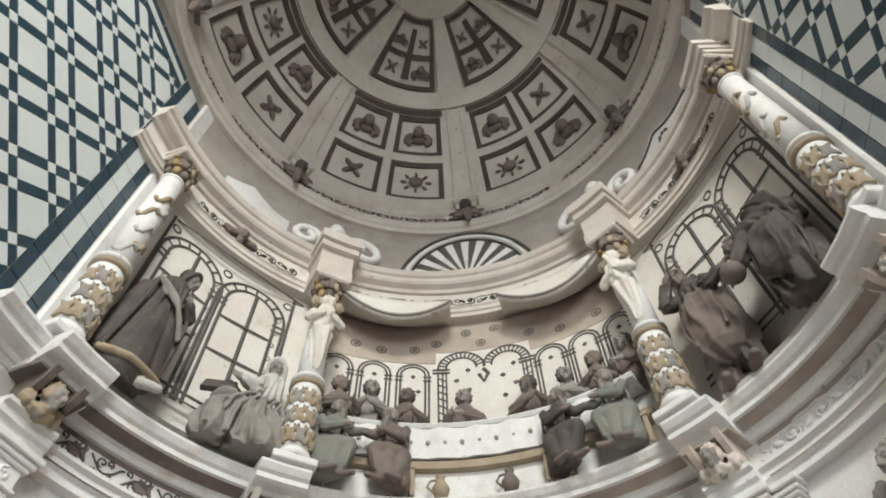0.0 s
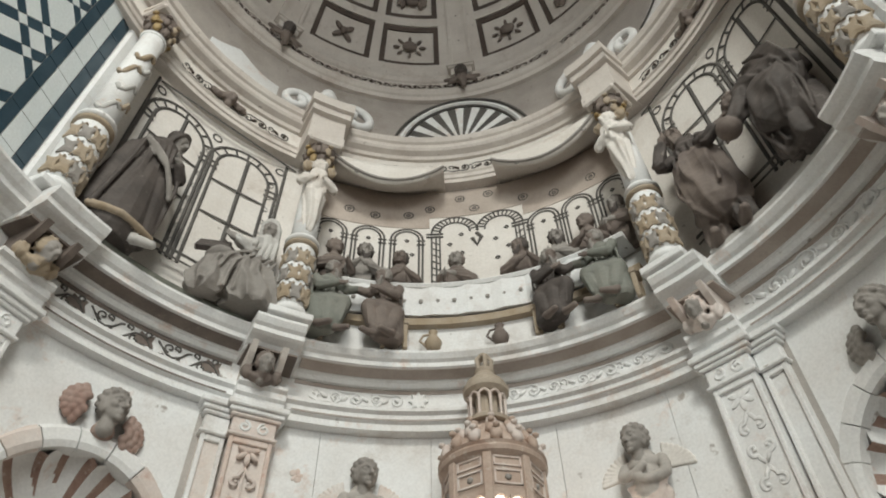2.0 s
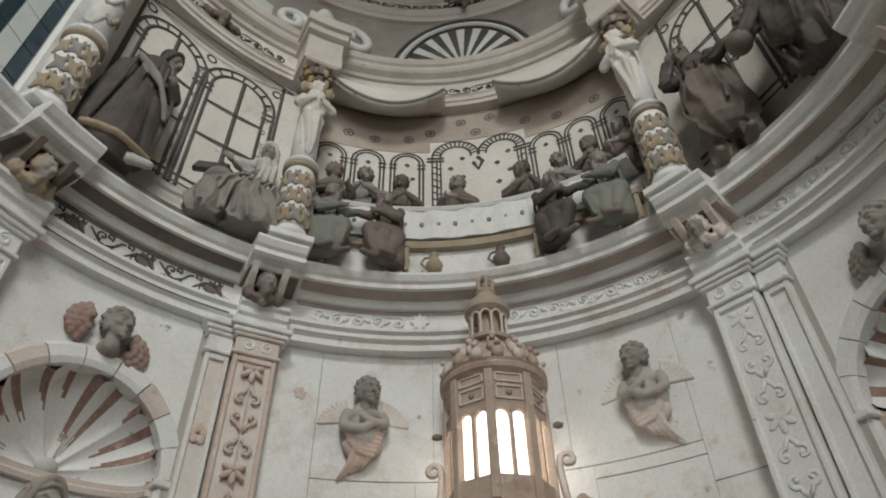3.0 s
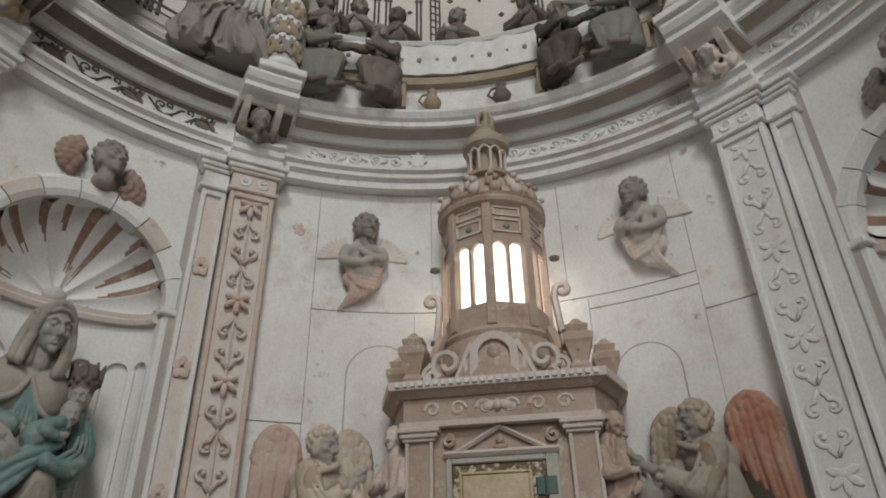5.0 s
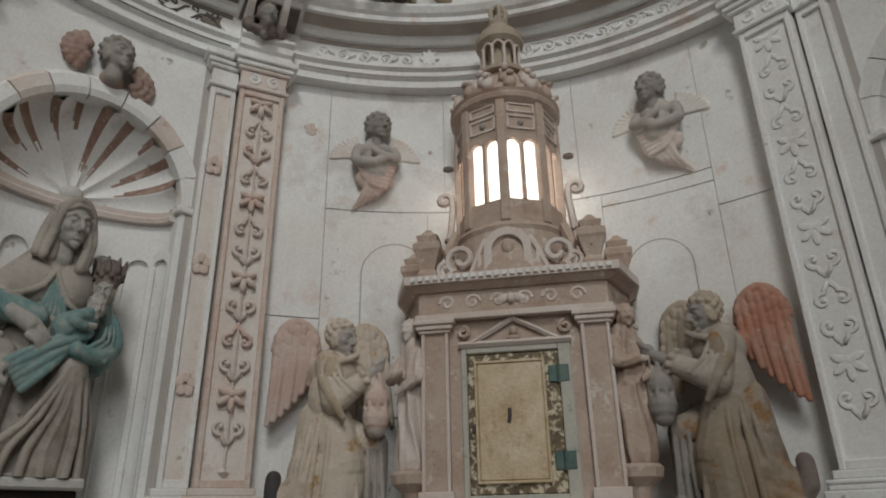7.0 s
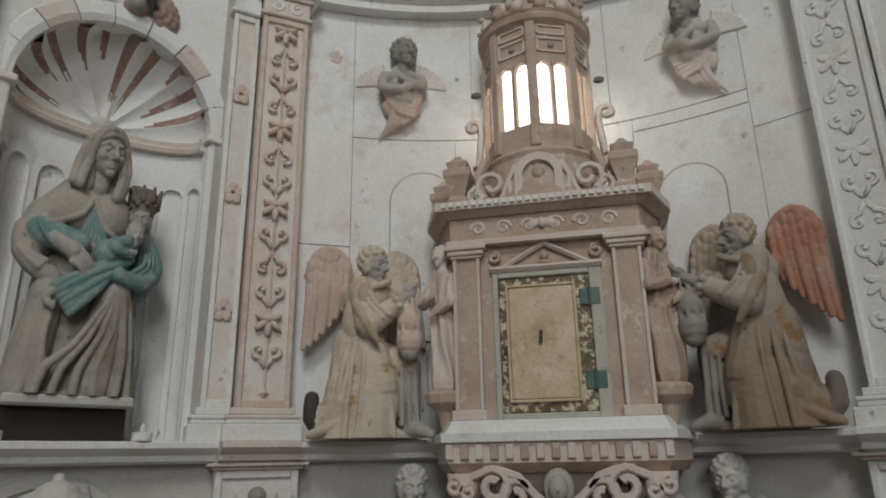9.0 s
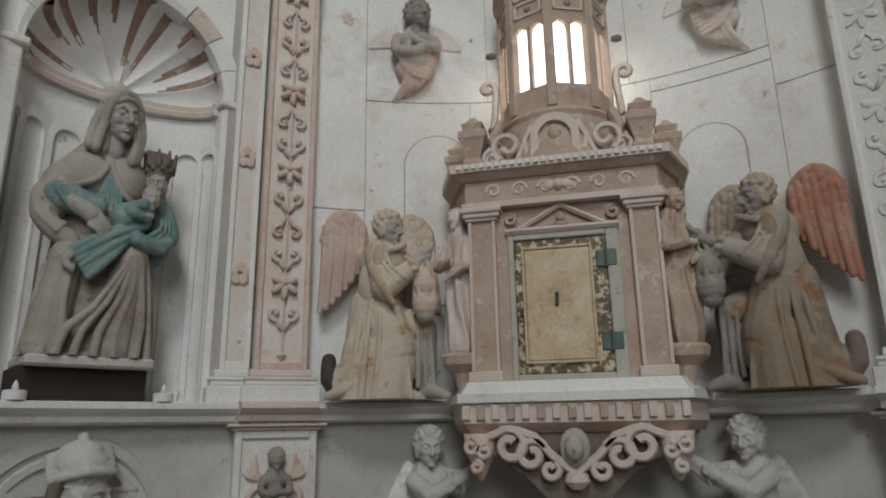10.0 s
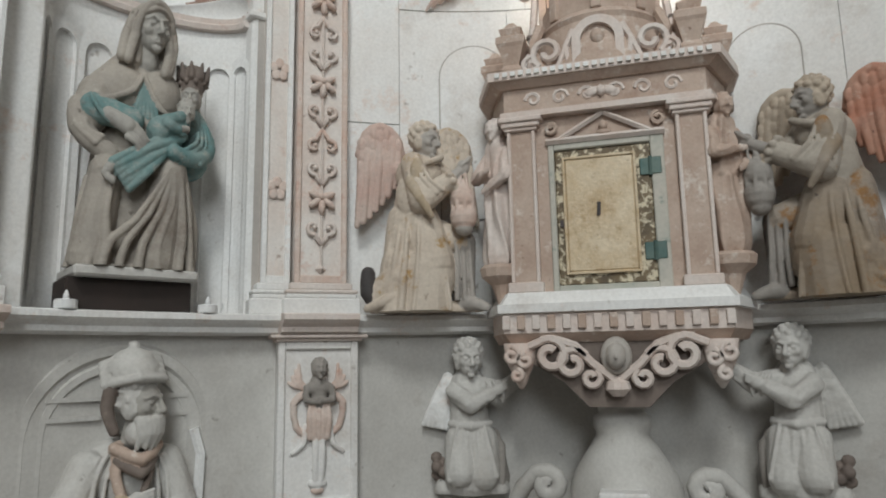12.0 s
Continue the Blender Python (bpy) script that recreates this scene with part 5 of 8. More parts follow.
# ---- the seated mother in the niche ----
def seated_mother():
    c = Clay()   # 0 robe, 1 teal, 2 skin, 3 veil, 4 crown
    R, T, K, V, G = 0, 1, 2, 3, 4
    c.head((0.04, -0.165, 1.39), 0.150, 0.12, K, V, veil=V, down=0.12)
    for pts in ([(-0.085, -0.18, 1.46), (-0.135, -0.19, 1.32), (-0.16, -0.20, 1.18)], [(-0.06, -0.20, 1.36), (-0.095, -0.21, 1.27), (-0.12, -0.21, 1.17)],
                [(0.165, -0.17, 1.44), (0.185, -0.19, 1.30), (0.15, -0.20, 1.14)], [(0.145, -0.20, 1.34), (0.15, -0.21, 1.24), (0.125, -0.21, 1.13)]):
        c.chain(pts, 0.028, 0.034, V)
    # body and the cape over the shoulders, open over a pleated bodice
    c.ball((0.02, -0.02, 1.02), (0.25, 0.16, 0.20), R)
    c.limb((0.03, -0.03, 1.2), (0.0, -0.04, 0.66), 0.12, 0.25, R)
    c.limb((-0.08, -0.05, 1.15), (-0.27, -0.10, 0.94), 0.115, 0.12, R)
    c.limb((-0.27, -0.10, 0.95), (-0.32, -0.13, 0.82), 0.12, 0.115, R)
    c.limb((0.13, -0.04, 1.14), (0.27, -0.05, 0.95), 0.105, 0.11, R)
    c.ball((-0.13, -0.12, 1.0), (0.19, 0.12, 0.15), R)
    c.ball((0.12, -0.10, 1.02), (0.16, 0.12, 0.16), R)
    c.chain([(-0.02, -0.215, 1.09), (-0.08, -0.245, 0.98), (-0.20, -0.25, 0.92), (-0.32, -0.235, 0.885), (-0.40, -0.17, 0.85)], 0.016, 0.020, R)
    c.chain([(-0.01, -0.215, 1.09), (0.05, -0.235, 0.97), (0.11, -0.235, 0.90), (0.18, -0.22, 0.87)], 0.016, 0.018, R)
    c.ball((0.0, -0.14, 0.90), (0.11, 0.09, 0.14), T)
    for k in range(6):
        c.chain([(-0.015 + 0.004 * k, -0.205, 1.06), (-0.04 + 0.018 * k, -0.228, 0.95), (-0.075 + 0.032 * k, -0.235, 0.84)], 0.009, 0.016, T)
    # the arm across with its wide sleeve and long hand
    c.limb((-0.31, -0.19, 0.85), (-0.08, -0.28, 0.80), 0.085, 0.065, T)
    for k in range(4):
        c.chain([(-0.34 + 0.05 * k, -0.25, 0.90 - 0.01 * k), (-0.31 + 0.06 * k, -0.30, 0.83), (-0.24 + 0.06 * k, -0.31, 0.76)], 0.013, 0.016, T)
    c.chain([(-0.37, -0.12, 0.86), (-0.375, -0.16, 0.75), (-0.30, -0.21, 0.66), (-0.20, -0.24, 0.60)], 0.075, 0.055, R)
    for k in range(3):
        c.chain([(-0.42 + 0.03 * k, -0.15 - 0.02 * k, 0.84), (-0.41 + 0.03 * k, -0.21 - 0.015 * k, 0.74 - 0.01 * k), (-0.30 + 0.02 * k, -0.27, 0.64 + 0.02 * k)], 0.016, 0.018, R)
    c.limb((-0.24, -0.30, 0.80), (-0.13, -0.345, 0.74), 0.042, 0.05, K)
    c.ball((-0.12, -0.35, 0.735), (0.065, 0.035, 0.05), K, (0, 30, 0))
    for k in range(4):
        c.chain([(-0.10 - 0.014 * k, -0.365, 0.755 - 0.026 * k), (-0.055 - 0.012 * k, -0.38, 0.715 - 0.022 * k), (-0.015 - 0.018 * k, -0.375, 0.675 - 0.018 * k)], 0.016, 0.011, K)
    # lap, knees and skirts
    c.limb((0.0, -0.05, 0.54), (0.03, -0.06, 0.0), 0.29, 0.35, R, flat=0.60)
    c.limb((-0.10, 0.0, 0.56), (-0.21, -0.22, 0.50), 0.15, 0.11, R)
    c.limb((0.16, 0.0, 0.56), (0.17, -0.24, 0.53), 0.16, 0.125, R)
    c.limb((0.17, -0.24, 0.50), (0.12, -0.17, 0.06), 0.12, 0.16, R)
    c.limb((-0.22, -0.22, 0.46), (-0.27, -0.17, 0.06), 0.10, 0.13, R)
    for x1, x2, r in ((-0.24, -0.10, 0.042), (-0.13, -0.02, 0.036), (-0.01, 0.06, 0.040), (0.12, 0.13, 0.034)):
        c.chain([(0.16 + 0.12 * x1, -0.345, 0.52), (x2 + 0.05, -0.335, 0.32 + 0.3 * x1), ((x1 + x2) / 2 - 0.02, -0.32, 0.13), (x1, -0.30, -0.04)], 0.014, r * (0.7 + 8 * r - 0.2), R)
    for x0, x1, x2, y, r in ((0.22, 0.25, 0.24, -0.33, 0.032), (0.27, 0.31, 0.34, -0.28, 0.034), (0.30, 0.37, 0.37, -0.20, 0.036), (0.30, 0.41, 0.38, -0.10, 0.034)):
        c.chain([(x0, y, 0.53), (x1, y + 0.01, 0.30), (x1 + 0.01, y + 0.02, 0.17), (x2, y + 0.03, -0.04)], 0.02, r, R)
    for x0, x1, y, r in ((-0.19, -0.24, -0.31, 0.034), (-0.25, -0.31, -0.27, 0.034), (-0.29, -0.35, -0.20, 0.038), (-0.30, -0.375, -0.11, 0.036)):
        c.chain([(x0, y, 0.48), (x0 - 0.035, y - 0.01, 0.28), (x1 + 0.03, y, 0.12), (x1, y, -0.04)], 0.02, r, R)
    # the child's robe trailing over the knees
    c.limb((0.16, -0.26, 0.70), (-0.15, -0.28, 0.53), 0.085, 0.065, T)
    for i in range(6):
        c.chain([(0.24 - 0.025 * i, -0.33 - 0.012 * (i % 2), 0.745 - 0.022 * i), (0.02, -0.355 - 0.015 * (i % 2), 0.675 - 0.030 * i), (-0.21 + 0.022 * i, -0.335, 0.54 - 0.026 * i)], 0.022, 0.026, T)
    c.chain([(-0.21, -0.33, 0.52), (-0.25, -0.35, 0.47), (-0.21, -0.37, 0.43)], 0.03, 0.02, K)
    # the crowned girl on her knee
    c.head((0.33, -0.16, 1.035), 0.092, -0.35, K, V, down=0.1)
    for x, z in ((0.385, 1.04), (0.40, 1.0), (0.395, 0.95)):
        c.chain([(x - 0.03, -0.12, z), (x + 0.015, -0.13, z - 0.07), (x + 0.0, -0.15, z - 0.15)], 0.022, 0.016, V)
    c.limb((0.34, -0.11, 0.92), (0.35, -0.15, 0.66), 0.09, 0.12, T)
    c.chain([(0.40, -0.13, 0.90), (0.455, -0.17, 0.79), (0.43, -0.24, 0.69), (0.30, -0.33, 0.62), (0.16, -0.36, 0.64)], 0.055, 0.045, T)
    for i in range(4):
        c.chain([(0.44 - 0.03 * i, -0.20 - 0.025 * i, 0.86 - 0.02 * i), (0.45 - 0.045 * i, -0.25 - 0.03 * i, 0.72), (0.34 - 0.05 * i, -0.35 - 0.01 * i, 0.60 + 0.012 * i)], 0.013, 0.017, T)
    # the child in her arm
    c.head((0.25, -0.31, 0.90), 0.072, -0.05, K, K, down=0.1)
    c.limb((0.21, -0.29, 0.83), (0.08, -0.31, 0.76), 0.07, 0.085, T)
    c.chain([(0.20, -0.34, 0.85), (0.09, -0.385, 0.79), (0.17, -0.40, 0.765)], 0.038, 0.028, T)
    c.limb((0.17, -0.40, 0.765), (0.23, -0.395, 0.775), 0.024, 0.018, K)
    c.limb((0.345, -0.14, 1.105), (0.352, -0.14, 1.16), 0.082, 0.094, G)
    for k in range(9):
        g = 2 * math.pi * k / 9
        c.limb((0.352 + 0.09 * math.cos(g), -0.14 + 0.09 * math.sin(g), 1.16), (0.352 + 0.108 * math.cos(g), -0.14 + 0.108 * math.sin(g), 1.235), 0.026, 0.010, G)
        c.ball((0.35 + 0.094 * math.cos(g + 0.35), -0.14 + 0.094 * math.sin(g + 0.35), 1.125), 0.016, G)
    c.ball((0.0, -0.08, 0.01), (0.36, 0.22, 0.03), 0)
    return c


c = seated_mother()
c.fuse("statue_mother_and_child", at(-56.9, 3.19, -0.075) @ Matrix.Diagonal((0.84, 0.9, 1.035, 1)), [DRESS, TEAL, MARY_FACE, DRESS, STATUE_BROWN], 0.0058, "grey stone seated mother statue with teal robes and crowned girl", "statue", base=0.0)
sock = thing("statue_plinth", at(-56.9, 3.19, -0.307), "dark wooden plinth with a pale stone slab", "plinth")
b = bmesh.new()
box(b, -0.335, 0.315, -0.19, 0.13, 0.0, 0.175, 0.008)
part("wooden_block", b, WOOD, sock)
b = bmesh.new()
box(b, -0.32, 0.32, -0.28, 0.13, 0.175, 0.232, 0.012)
part("slab", b, LIME_GREY, sock)


# ---- kneeling angels ----
def kneeling_angel(rx=0.0):
    lx = 0.225 + 0.6 * rx
    c = Clay()   # 0 robe, 1 ochre, 2 skin, 3 wing, 4 dark, 5 lantern, 6 far wing, 7 upper robe; faces +x
    c.head((0.01, -0.15, 1.10), 0.112, 0.62, 2, 6, down=0.18, curls=True)
    c.limb((-0.03, -0.07, 0.95), (-0.08, -0.06, 0.5), 0.11, 0.15, 7)
    c.ball((-0.03, -0.1, 0.88), (0.155, 0.14, 0.15), 7)
    c.ball((-0.06, -0.14, 0.72), (0.13, 0.12, 0.20), 7)
    c.chain([(-0.12, -0.17, 0.98), (0.0, -0.25, 0.93), (0.10, -0.2, 0.98)], 0.022, 0.022, 7)
    # robe over the kneeling leg, smooth over the knee, falling in long folds behind
    c.limb((-0.09, -0.07, 0.58), (-0.12, -0.08, 0.12), 0.15, 0.17, 0)
    c.ball((0.02, -0.17, 0.22), (0.16, 0.14, 0.23), 0)
    c.limb((-0.03, -0.14, 0.56), (0.03, -0.17, 0.30), 0.13, 0.15, 0)
    c.limb((0.0, -0.15, 0.28), (-0.01, -0.15, -0.05), 0.17, 0.16, 0)
    c.limb((-0.14, -0.11, 0.30), (-0.17, -0.11, -0.05), 0.14, 0.16, 0)
    for x0, x1, x2, y, r in ((-0.05, -0.07, -0.10, -0.29, 0.014), (-0.11, -0.15, -0.17, -0.26, 0.024), (-0.15, -0.21, -0.25, -0.22, 0.026), (-0.18, -0.26, -0.31, -0.16, 0.028), (0.01, 0.11, 0.14, -0.26, 0.014)):
        c.chain([(x0, y + 0.05, 0.60), ((x0 + x1) / 2, y, 0.42), (x1, y - 0.01, 0.22), (x2, y, -0.04)], 0.014, r, 0)
    c.limb((-0.16, -0.14, 0.20), (-0.29, -0.12, 0.09), 0.13, 0.09, 0)
    c.chain([(-0.20, -0.22, 0.10), (-0.28, -0.22, 0.05), (-0.36, -0.16, 0.02)], 0.035, 0.03, 0)
    c.chain([(-0.30, -0.14, 0.06), (-0.36, -0.15, 0.12), (-0.36, -0.13, 0.24)], 0.055, 0.045, 4)
    # the raised leg and foot
    c.limb((0.04, -0.06, 0.5), (0.22, -0.13, 0.45), 0.12, 0.09, 0)
    c.limb((0.24, -0.12, 0.44), (0.25, -0.09, 0.1), 0.085, 0.07, 2)
    for k in range(3):
        c.chain([(0.18 + 0.045 * k, -0.20, 0.46), (0.195 + 0.04 * k, -0.19, 0.28), (0.19 + 0.05 * k, -0.17, 0.08)], 0.012, 0.018, 2)
    c.chain([(0.24, -0.12, 0.05), (0.30, -0.19, 0.045), (0.36, -0.23, 0.02)], 0.05, 0.032, 2)
    # wide sleeve, its point hanging, with a frilled cuff
    c.limb((-0.08, -0.2, 0.93), (-0.03, -0.28, 0.68), 0.08, 0.085, 7)
    c.chain([(-0.09, -0.27, 0.80), (-0.05, -0.34, 0.68), (0.02, -0.33, 0.57)], 0.05, 0.018, 1)
    c.limb((-0.01, -0.28, 0.69), (0.13 + rx * 0.5, -0.28, 0.80), 0.08, 0.062, 7)
    for k in range(4):
        c.chain([(-0.13 + 0.03 * k, -0.24 - 0.02 * k, 0.92), (-0.10 + 0.035 * k, -0.31 - 0.012 * k, 0.80), (-0.03 + 0.04 * k, -0.345, 0.67 + 0.02 * k)], 0.010, 0.014, 7)
    for k in range(9):
        g = 2 * math.pi * k / 9
        c.ball((0.145 + rx * 0.5 - 0.035 * math.sin(g), -0.28 + 0.06 * math.cos(g), 0.81 + 0.06 * math.sin(g)), 0.024, 7)
    c.ball((-0.06, -0.30, 0.86), (0.045, 0.03, 0.09), 1)
    c.limb((0.14 + rx * 0.5, -0.28, 0.81), (0.21 + rx, -0.28, 0.875), 0.034, 0.032, 2)
    c.ball((0.23 + rx, -0.28, 0.895), (0.042, 0.034, 0.046), 2)
    for k in range(4):
        c.chain([(0.215 + rx + 0.012 * k, -0.31, 0.90 + 0.012 * k), (0.25 + rx + 0.006 * k, -0.315, 0.925 + 0.008 * k), (0.262 + rx, -0.29, 0.90 + 0.012 * k)], 0.013, 0.010, 2)
    # the other arm behind
    c.limb((0.08, -0.08, 0.93), (0.19, -0.14, 0.80), 0.07, 0.05, 7)
    # the hanging lantern: chains, roof, two drums and a foot
    for g in range(4):
        dx, dy = 0.05 * math.cos(g * 1.57 + 0.5), 0.05 * math.sin(g * 1.57 + 0.5)
        c.limb((0.235 + rx, -0.28, 0.89), (lx + dx, -0.28 + dy, 0.75), 0.009, 0.009, 5)
    c.limb((lx, -0.28, 0.80), (lx, -0.28, 0.725), 0.018, 0.058, 5)
    c.limb((lx, -0.28, 0.70), (lx, -0.28, 0.69), 0.078, 0.08, 5)
    c.limb((lx, -0.28, 0.665), (lx, -0.28, 0.60), 0.06, 0.06, 5)
    for g in range(8):
        c.limb((lx + 0.068 * math.cos(g * 0.785), -0.28 + 0.068 * math.sin(g * 0.785), 0.68), (lx + 0.068 * math.cos(g * 0.785), -0.28 + 0.068 * math.sin(g * 0.785), 0.59), 0.012, 0.012, 5)
    c.limb((lx, -0.28, 0.575), (lx, -0.28, 0.565), 0.086, 0.082, 5)
    c.limb((lx, -0.28, 0.545), (lx, -0.28, 0.515), 0.045, 0.06, 2)
    # near wing folded down, far wing standing behind the lantern: coverts over long feathers
    for x0, lean, y, mt, low in ((-0.40, -0.03, 0.03, 3, 0.57), (0.07, 0.06, 0.09, 6, 0.60)):
        for i in range(7):
            k = i / 6
            x = x0 + 0.245 * k
            zt = 1.09 + 0.14 * math.sin(math.pi * (0.12 + 0.76 * k))
            zl = low + 0.26 * (k if x0 < 0 else 1 - k) ** 1.3
            c.chain([(x, y - 0.010 * (i % 2), zt), (x + lean * 0.3, y - 0.035 - 0.010 * (i % 2), (zt + zl) / 2), (x + lean, y - 0.015 - 0.010 * (i % 2), zl)], 0.032, 0.018, mt)
            for q in range(3):
                c.ball((x + lean * 0.15 * q, y - 0.045, zt - 0.03 - 0.075 * q - 0.03 * (i % 2)), (0.021, 0.014, 0.045), mt)
        c.chain([(x0 - 0.01, y, 1.06), (x0 + 0.03, y - 0.01, 1.19), (x0 + 0.12, y - 0.015, 1.245), (x0 + 0.22, y - 0.01, 1.18), (x0 + 0.255, y, 1.06)], 0.035, 0.035, mt)
    c.limb((-0.10, 0.0, 0.9), (-0.24, 0.03, 1.0), 0.07, 0.05, 3)
    c.limb((0.0, -0.1, 0.02), (-0.3, -0.08, 0.02), 0.06, 0.05, 0)
    c.limb((0.0, -0.1, 0.02), (0.33, -0.12, 0.02), 0.06, 0.04, 0)
    return c


kneeling_angel().fuse("statue_kneeling_angel", at(-23.7, 2.96, -0.30), [ROBE, OCHRE, SKIN, ROSE, DARK_FOOT, FADED_RED, ROBE, ROBE], 0.0062, "cream stone kneeling angel with a rose wing holding a lantern", "statue", "kneeling angels", base=0.0)
kneeling_angel(0.10).mirror().fuse("statue_kneeling_angel", at(23.7, 2.96, -0.30), [OCHRE_DARK, OCHRE_DARK, STATUE_GREY, RED_WING, STATUE_BROWN, STATUE_GREY, OCHRE_STONE, GREY_ROBE], 0.0062, "ochre stone kneeling angel with a red wing holding a lantern", "statue", "kneeling angels", base=0.0)


# ---- kneeling putti of the predella ----
def putto():
    c = Clay()   # 0 skin and shirt, 1 cloth, 2 wing, 3 dark bundle
    c.head((0.0, -0.13, 0.80), 0.112, 0.12, 0, 0, down=0.1, curls=True)
    c.limb((0.0, -0.05, 0.64), (0.0, -0.08, 0.40), 0.11, 0.125, 0)
    c.ball((0.0, -0.09, 0.58), (0.13, 0.10, 0.10), 0)
    c.chain([(-0.12, -0.14, 0.40), (0.0, -0.21, 0.385), (0.12, -0.14, 0.40)], 0.022, 0.022, 0)
    c.limb((0.0, -0.08, 0.38), (0.0, -0.09, 0.08), 0.125, 0.17, 0)
    # thighs under the tunic, folds running down from the belt
    c.limb((-0.06, -0.12, 0.30), (-0.07, -0.2, 0.12), 0.10, 0.10, 0)
    c.limb((0.07, -0.12, 0.30), (0.07, -0.19, 0.10), 0.10, 0.10, 0)
    for k in range(6):
        x = -0.11 + 0.044 * k
        c.chain([(x * 0.8, -0.195, 0.38), (x * 1.1 + 0.012 * math.sin(2 * k), -0.235, 0.24), (x * 1.3, -0.255, 0.08 + 0.02 * (k % 2))], 0.008, 0.015, 0)
    c.limb((0.13, -0.05, 0.30), (0.16, -0.06, 0.06), 0.07, 0.09, 1)
    c.chain([(0.10, -0.12, 0.36), (0.19, -0.12, 0.26), (0.18, -0.14, 0.05)], 0.025, 0.03, 1)
    # arms: one stretched up along the apron, one across
    c.arm((0.09, -0.12, 0.62), (0.20, -0.18, 0.60), (0.34, -0.2, 0.71), 0.05, 0, 0, 0.004)
    c.arm((-0.09, -0.14, 0.60), (0.0, -0.23, 0.52), (0.15, -0.25, 0.60), 0.05, 0, 0, 0.004)
    for k in range(3):
        c.chain([(0.10 + 0.04 * k, -0.20, 0.66), (0.12 + 0.04 * k, -0.245, 0.60), (0.11 + 0.045 * k, -0.22, 0.54)], 0.010, 0.012, 0)
    # wing: short coverts over a fan of feathers
    for i in range(6):
        k = i / 5
        c.chain([(-0.10 - 0.05 * k, 0.0, 0.64 + 0.05 * math.sin(2.6 * k)), (-0.14 - 0.09 * k, -0.03, 0.52 - 0.0 * k), (-0.14 - 0.15 * k, -0.01, 0.36 + 0.03 * k)], 0.026, 0.017, 2)
        for q in range(2):
            c.ball((-0.11 - 0.055 * k - 0.01 * q, -0.04, 0.63 - 0.06 * q + 0.03 * math.sin(2.6 * k)), (0.018, 0.012, 0.036), 2)
    for k in range(9):
        c.ball((-0.17 + 0.05 * math.sin(2.1 * k), -0.09 + 0.03 * math.cos(3 * k), 0.05 + 0.018 * k), 0.036, 3)
    c.limb((-0.16, -0.08, 0.0), (0.16, -0.1, 0.0), 0.07, 0.08, 0)
    return c


pu = putto()
pu.fuse("statue_putto", at(-18.3, 3.06, -1.39), [LIME_GREY, STATUE_GREY, LIME, STATUE_BROWN], 0.0066, "pale grey stone winged putto kneeling below the tabernacle", "statue", "putti of the predella", base=-0.02)
pu.mirror().fuse("statue_putto", at(18.6, 3.06, -1.36), [LIME_GREY, STATUE_GREY, LIME_GREY, STATUE_BROWN], 0.0066, "grey stone winged putto with a dark bundle, kneeling", "statue", "putti of the predella", base=-0.02)

# ---- bust of the bearded man in the predella niche ----
c = Clay()   # 0 stone, 1 face, 2 dark, 3 ochre, 4 reddish beard
c.head((0.03, -0.17, 0.52), 0.150, 0.55, 1, 0, beard=False, down=0.05)
c.ball((-0.01, -0.12, 0.70), (0.16, 0.155, 0.13), 0)
for k in range(5):
    c.chain([(-0.17, -0.16 + 0.02 * k, 0.63 + 0.03 * k), (-0.02, -0.29 + 0.035 * k, 0.67 + 0.035 * k), (0.15, -0.2 + 0.03 * k, 0.66 + 0.035 * k)], 0.026, 0.026, 0)
c.ball((-0.01, -0.12, 0.78), (0.12, 0.12, 0.07), 0)
c.ball((-0.01, -0.12, 0.865), (0.035, 0.035, 0.03), 0)
c.chain([(-0.13, -0.17, 0.62), (-0.155, -0.16, 0.50), (-0.11, -0.17, 0.36)], 0.045, 0.03, 2)
for k in range(7):
    a = -0.4 + 0.22 * k
    c.chain([(0.03 + 0.12 * math.sin(a), -0.18 - 0.12 * math.cos(a), 0.43), (0.04 + 0.11 * math.sin(a), -0.19 - 0.12 * math.cos(a), 0.35), (0.0 + 0.10 * math.sin(a + 0.3), -0.18 - 0.10 * math.cos(a), 0.27 + 0.02 * (k % 2))], 0.024, 0.015, 0)
c.ball((0.03, -0.20, 0.35), (0.085, 0.085, 0.09), 0)
c.chain([(-0.11, -0.20, 0.27), (0.02, -0.27, 0.20), (0.13, -0.20, 0.27)], 0.035, 0.035, 4)
c.chain([(-0.09, -0.20, 0.20), (0.02, -0.27, 0.12), (0.11, -0.20, 0.20)], 0.03, 0.03, 2)
c.ball((0.0, -0.02, 0.08), (0.31, 0.17, 0.24), 0)
c.limb((-0.22, -0.08, 0.15), (-0.37, -0.14, -0.14), 0.11, 0.10, 0)
c.limb((0.22, -0.08, 0.15), (0.33, -0.14, -0.14), 0.11, 0.09, 0)
for d in (-1, 1):
    for k in range(4):
        c.chain([(d * (0.08 + 0.05 * k), -0.17, 0.28 - 0.03 * k), (d * (0.14 + 0.06 * k), -0.185, 0.12 - 0.03 * k), (d * (0.16 + 0.05 * k), -0.19, -0.10)], 0.012, 0.015, 0)
c.chain([(-0.08, -0.16, 0.28), (-0.10, -0.21, 0.12), (-0.06, -0.24, -0.02)], 0.03, 0.03, 4)
c.chain([(0.10, -0.16, 0.28), (0.10, -0.21, 0.14), (0.05, -0.24, 0.02)], 0.022, 0.022, 2)
c.arm((-0.35, -0.18, -0.15), (-0.22, -0.25, -0.10), (-0.03, -0.30, -0.03), 0.07, 3, 0, 0.004)
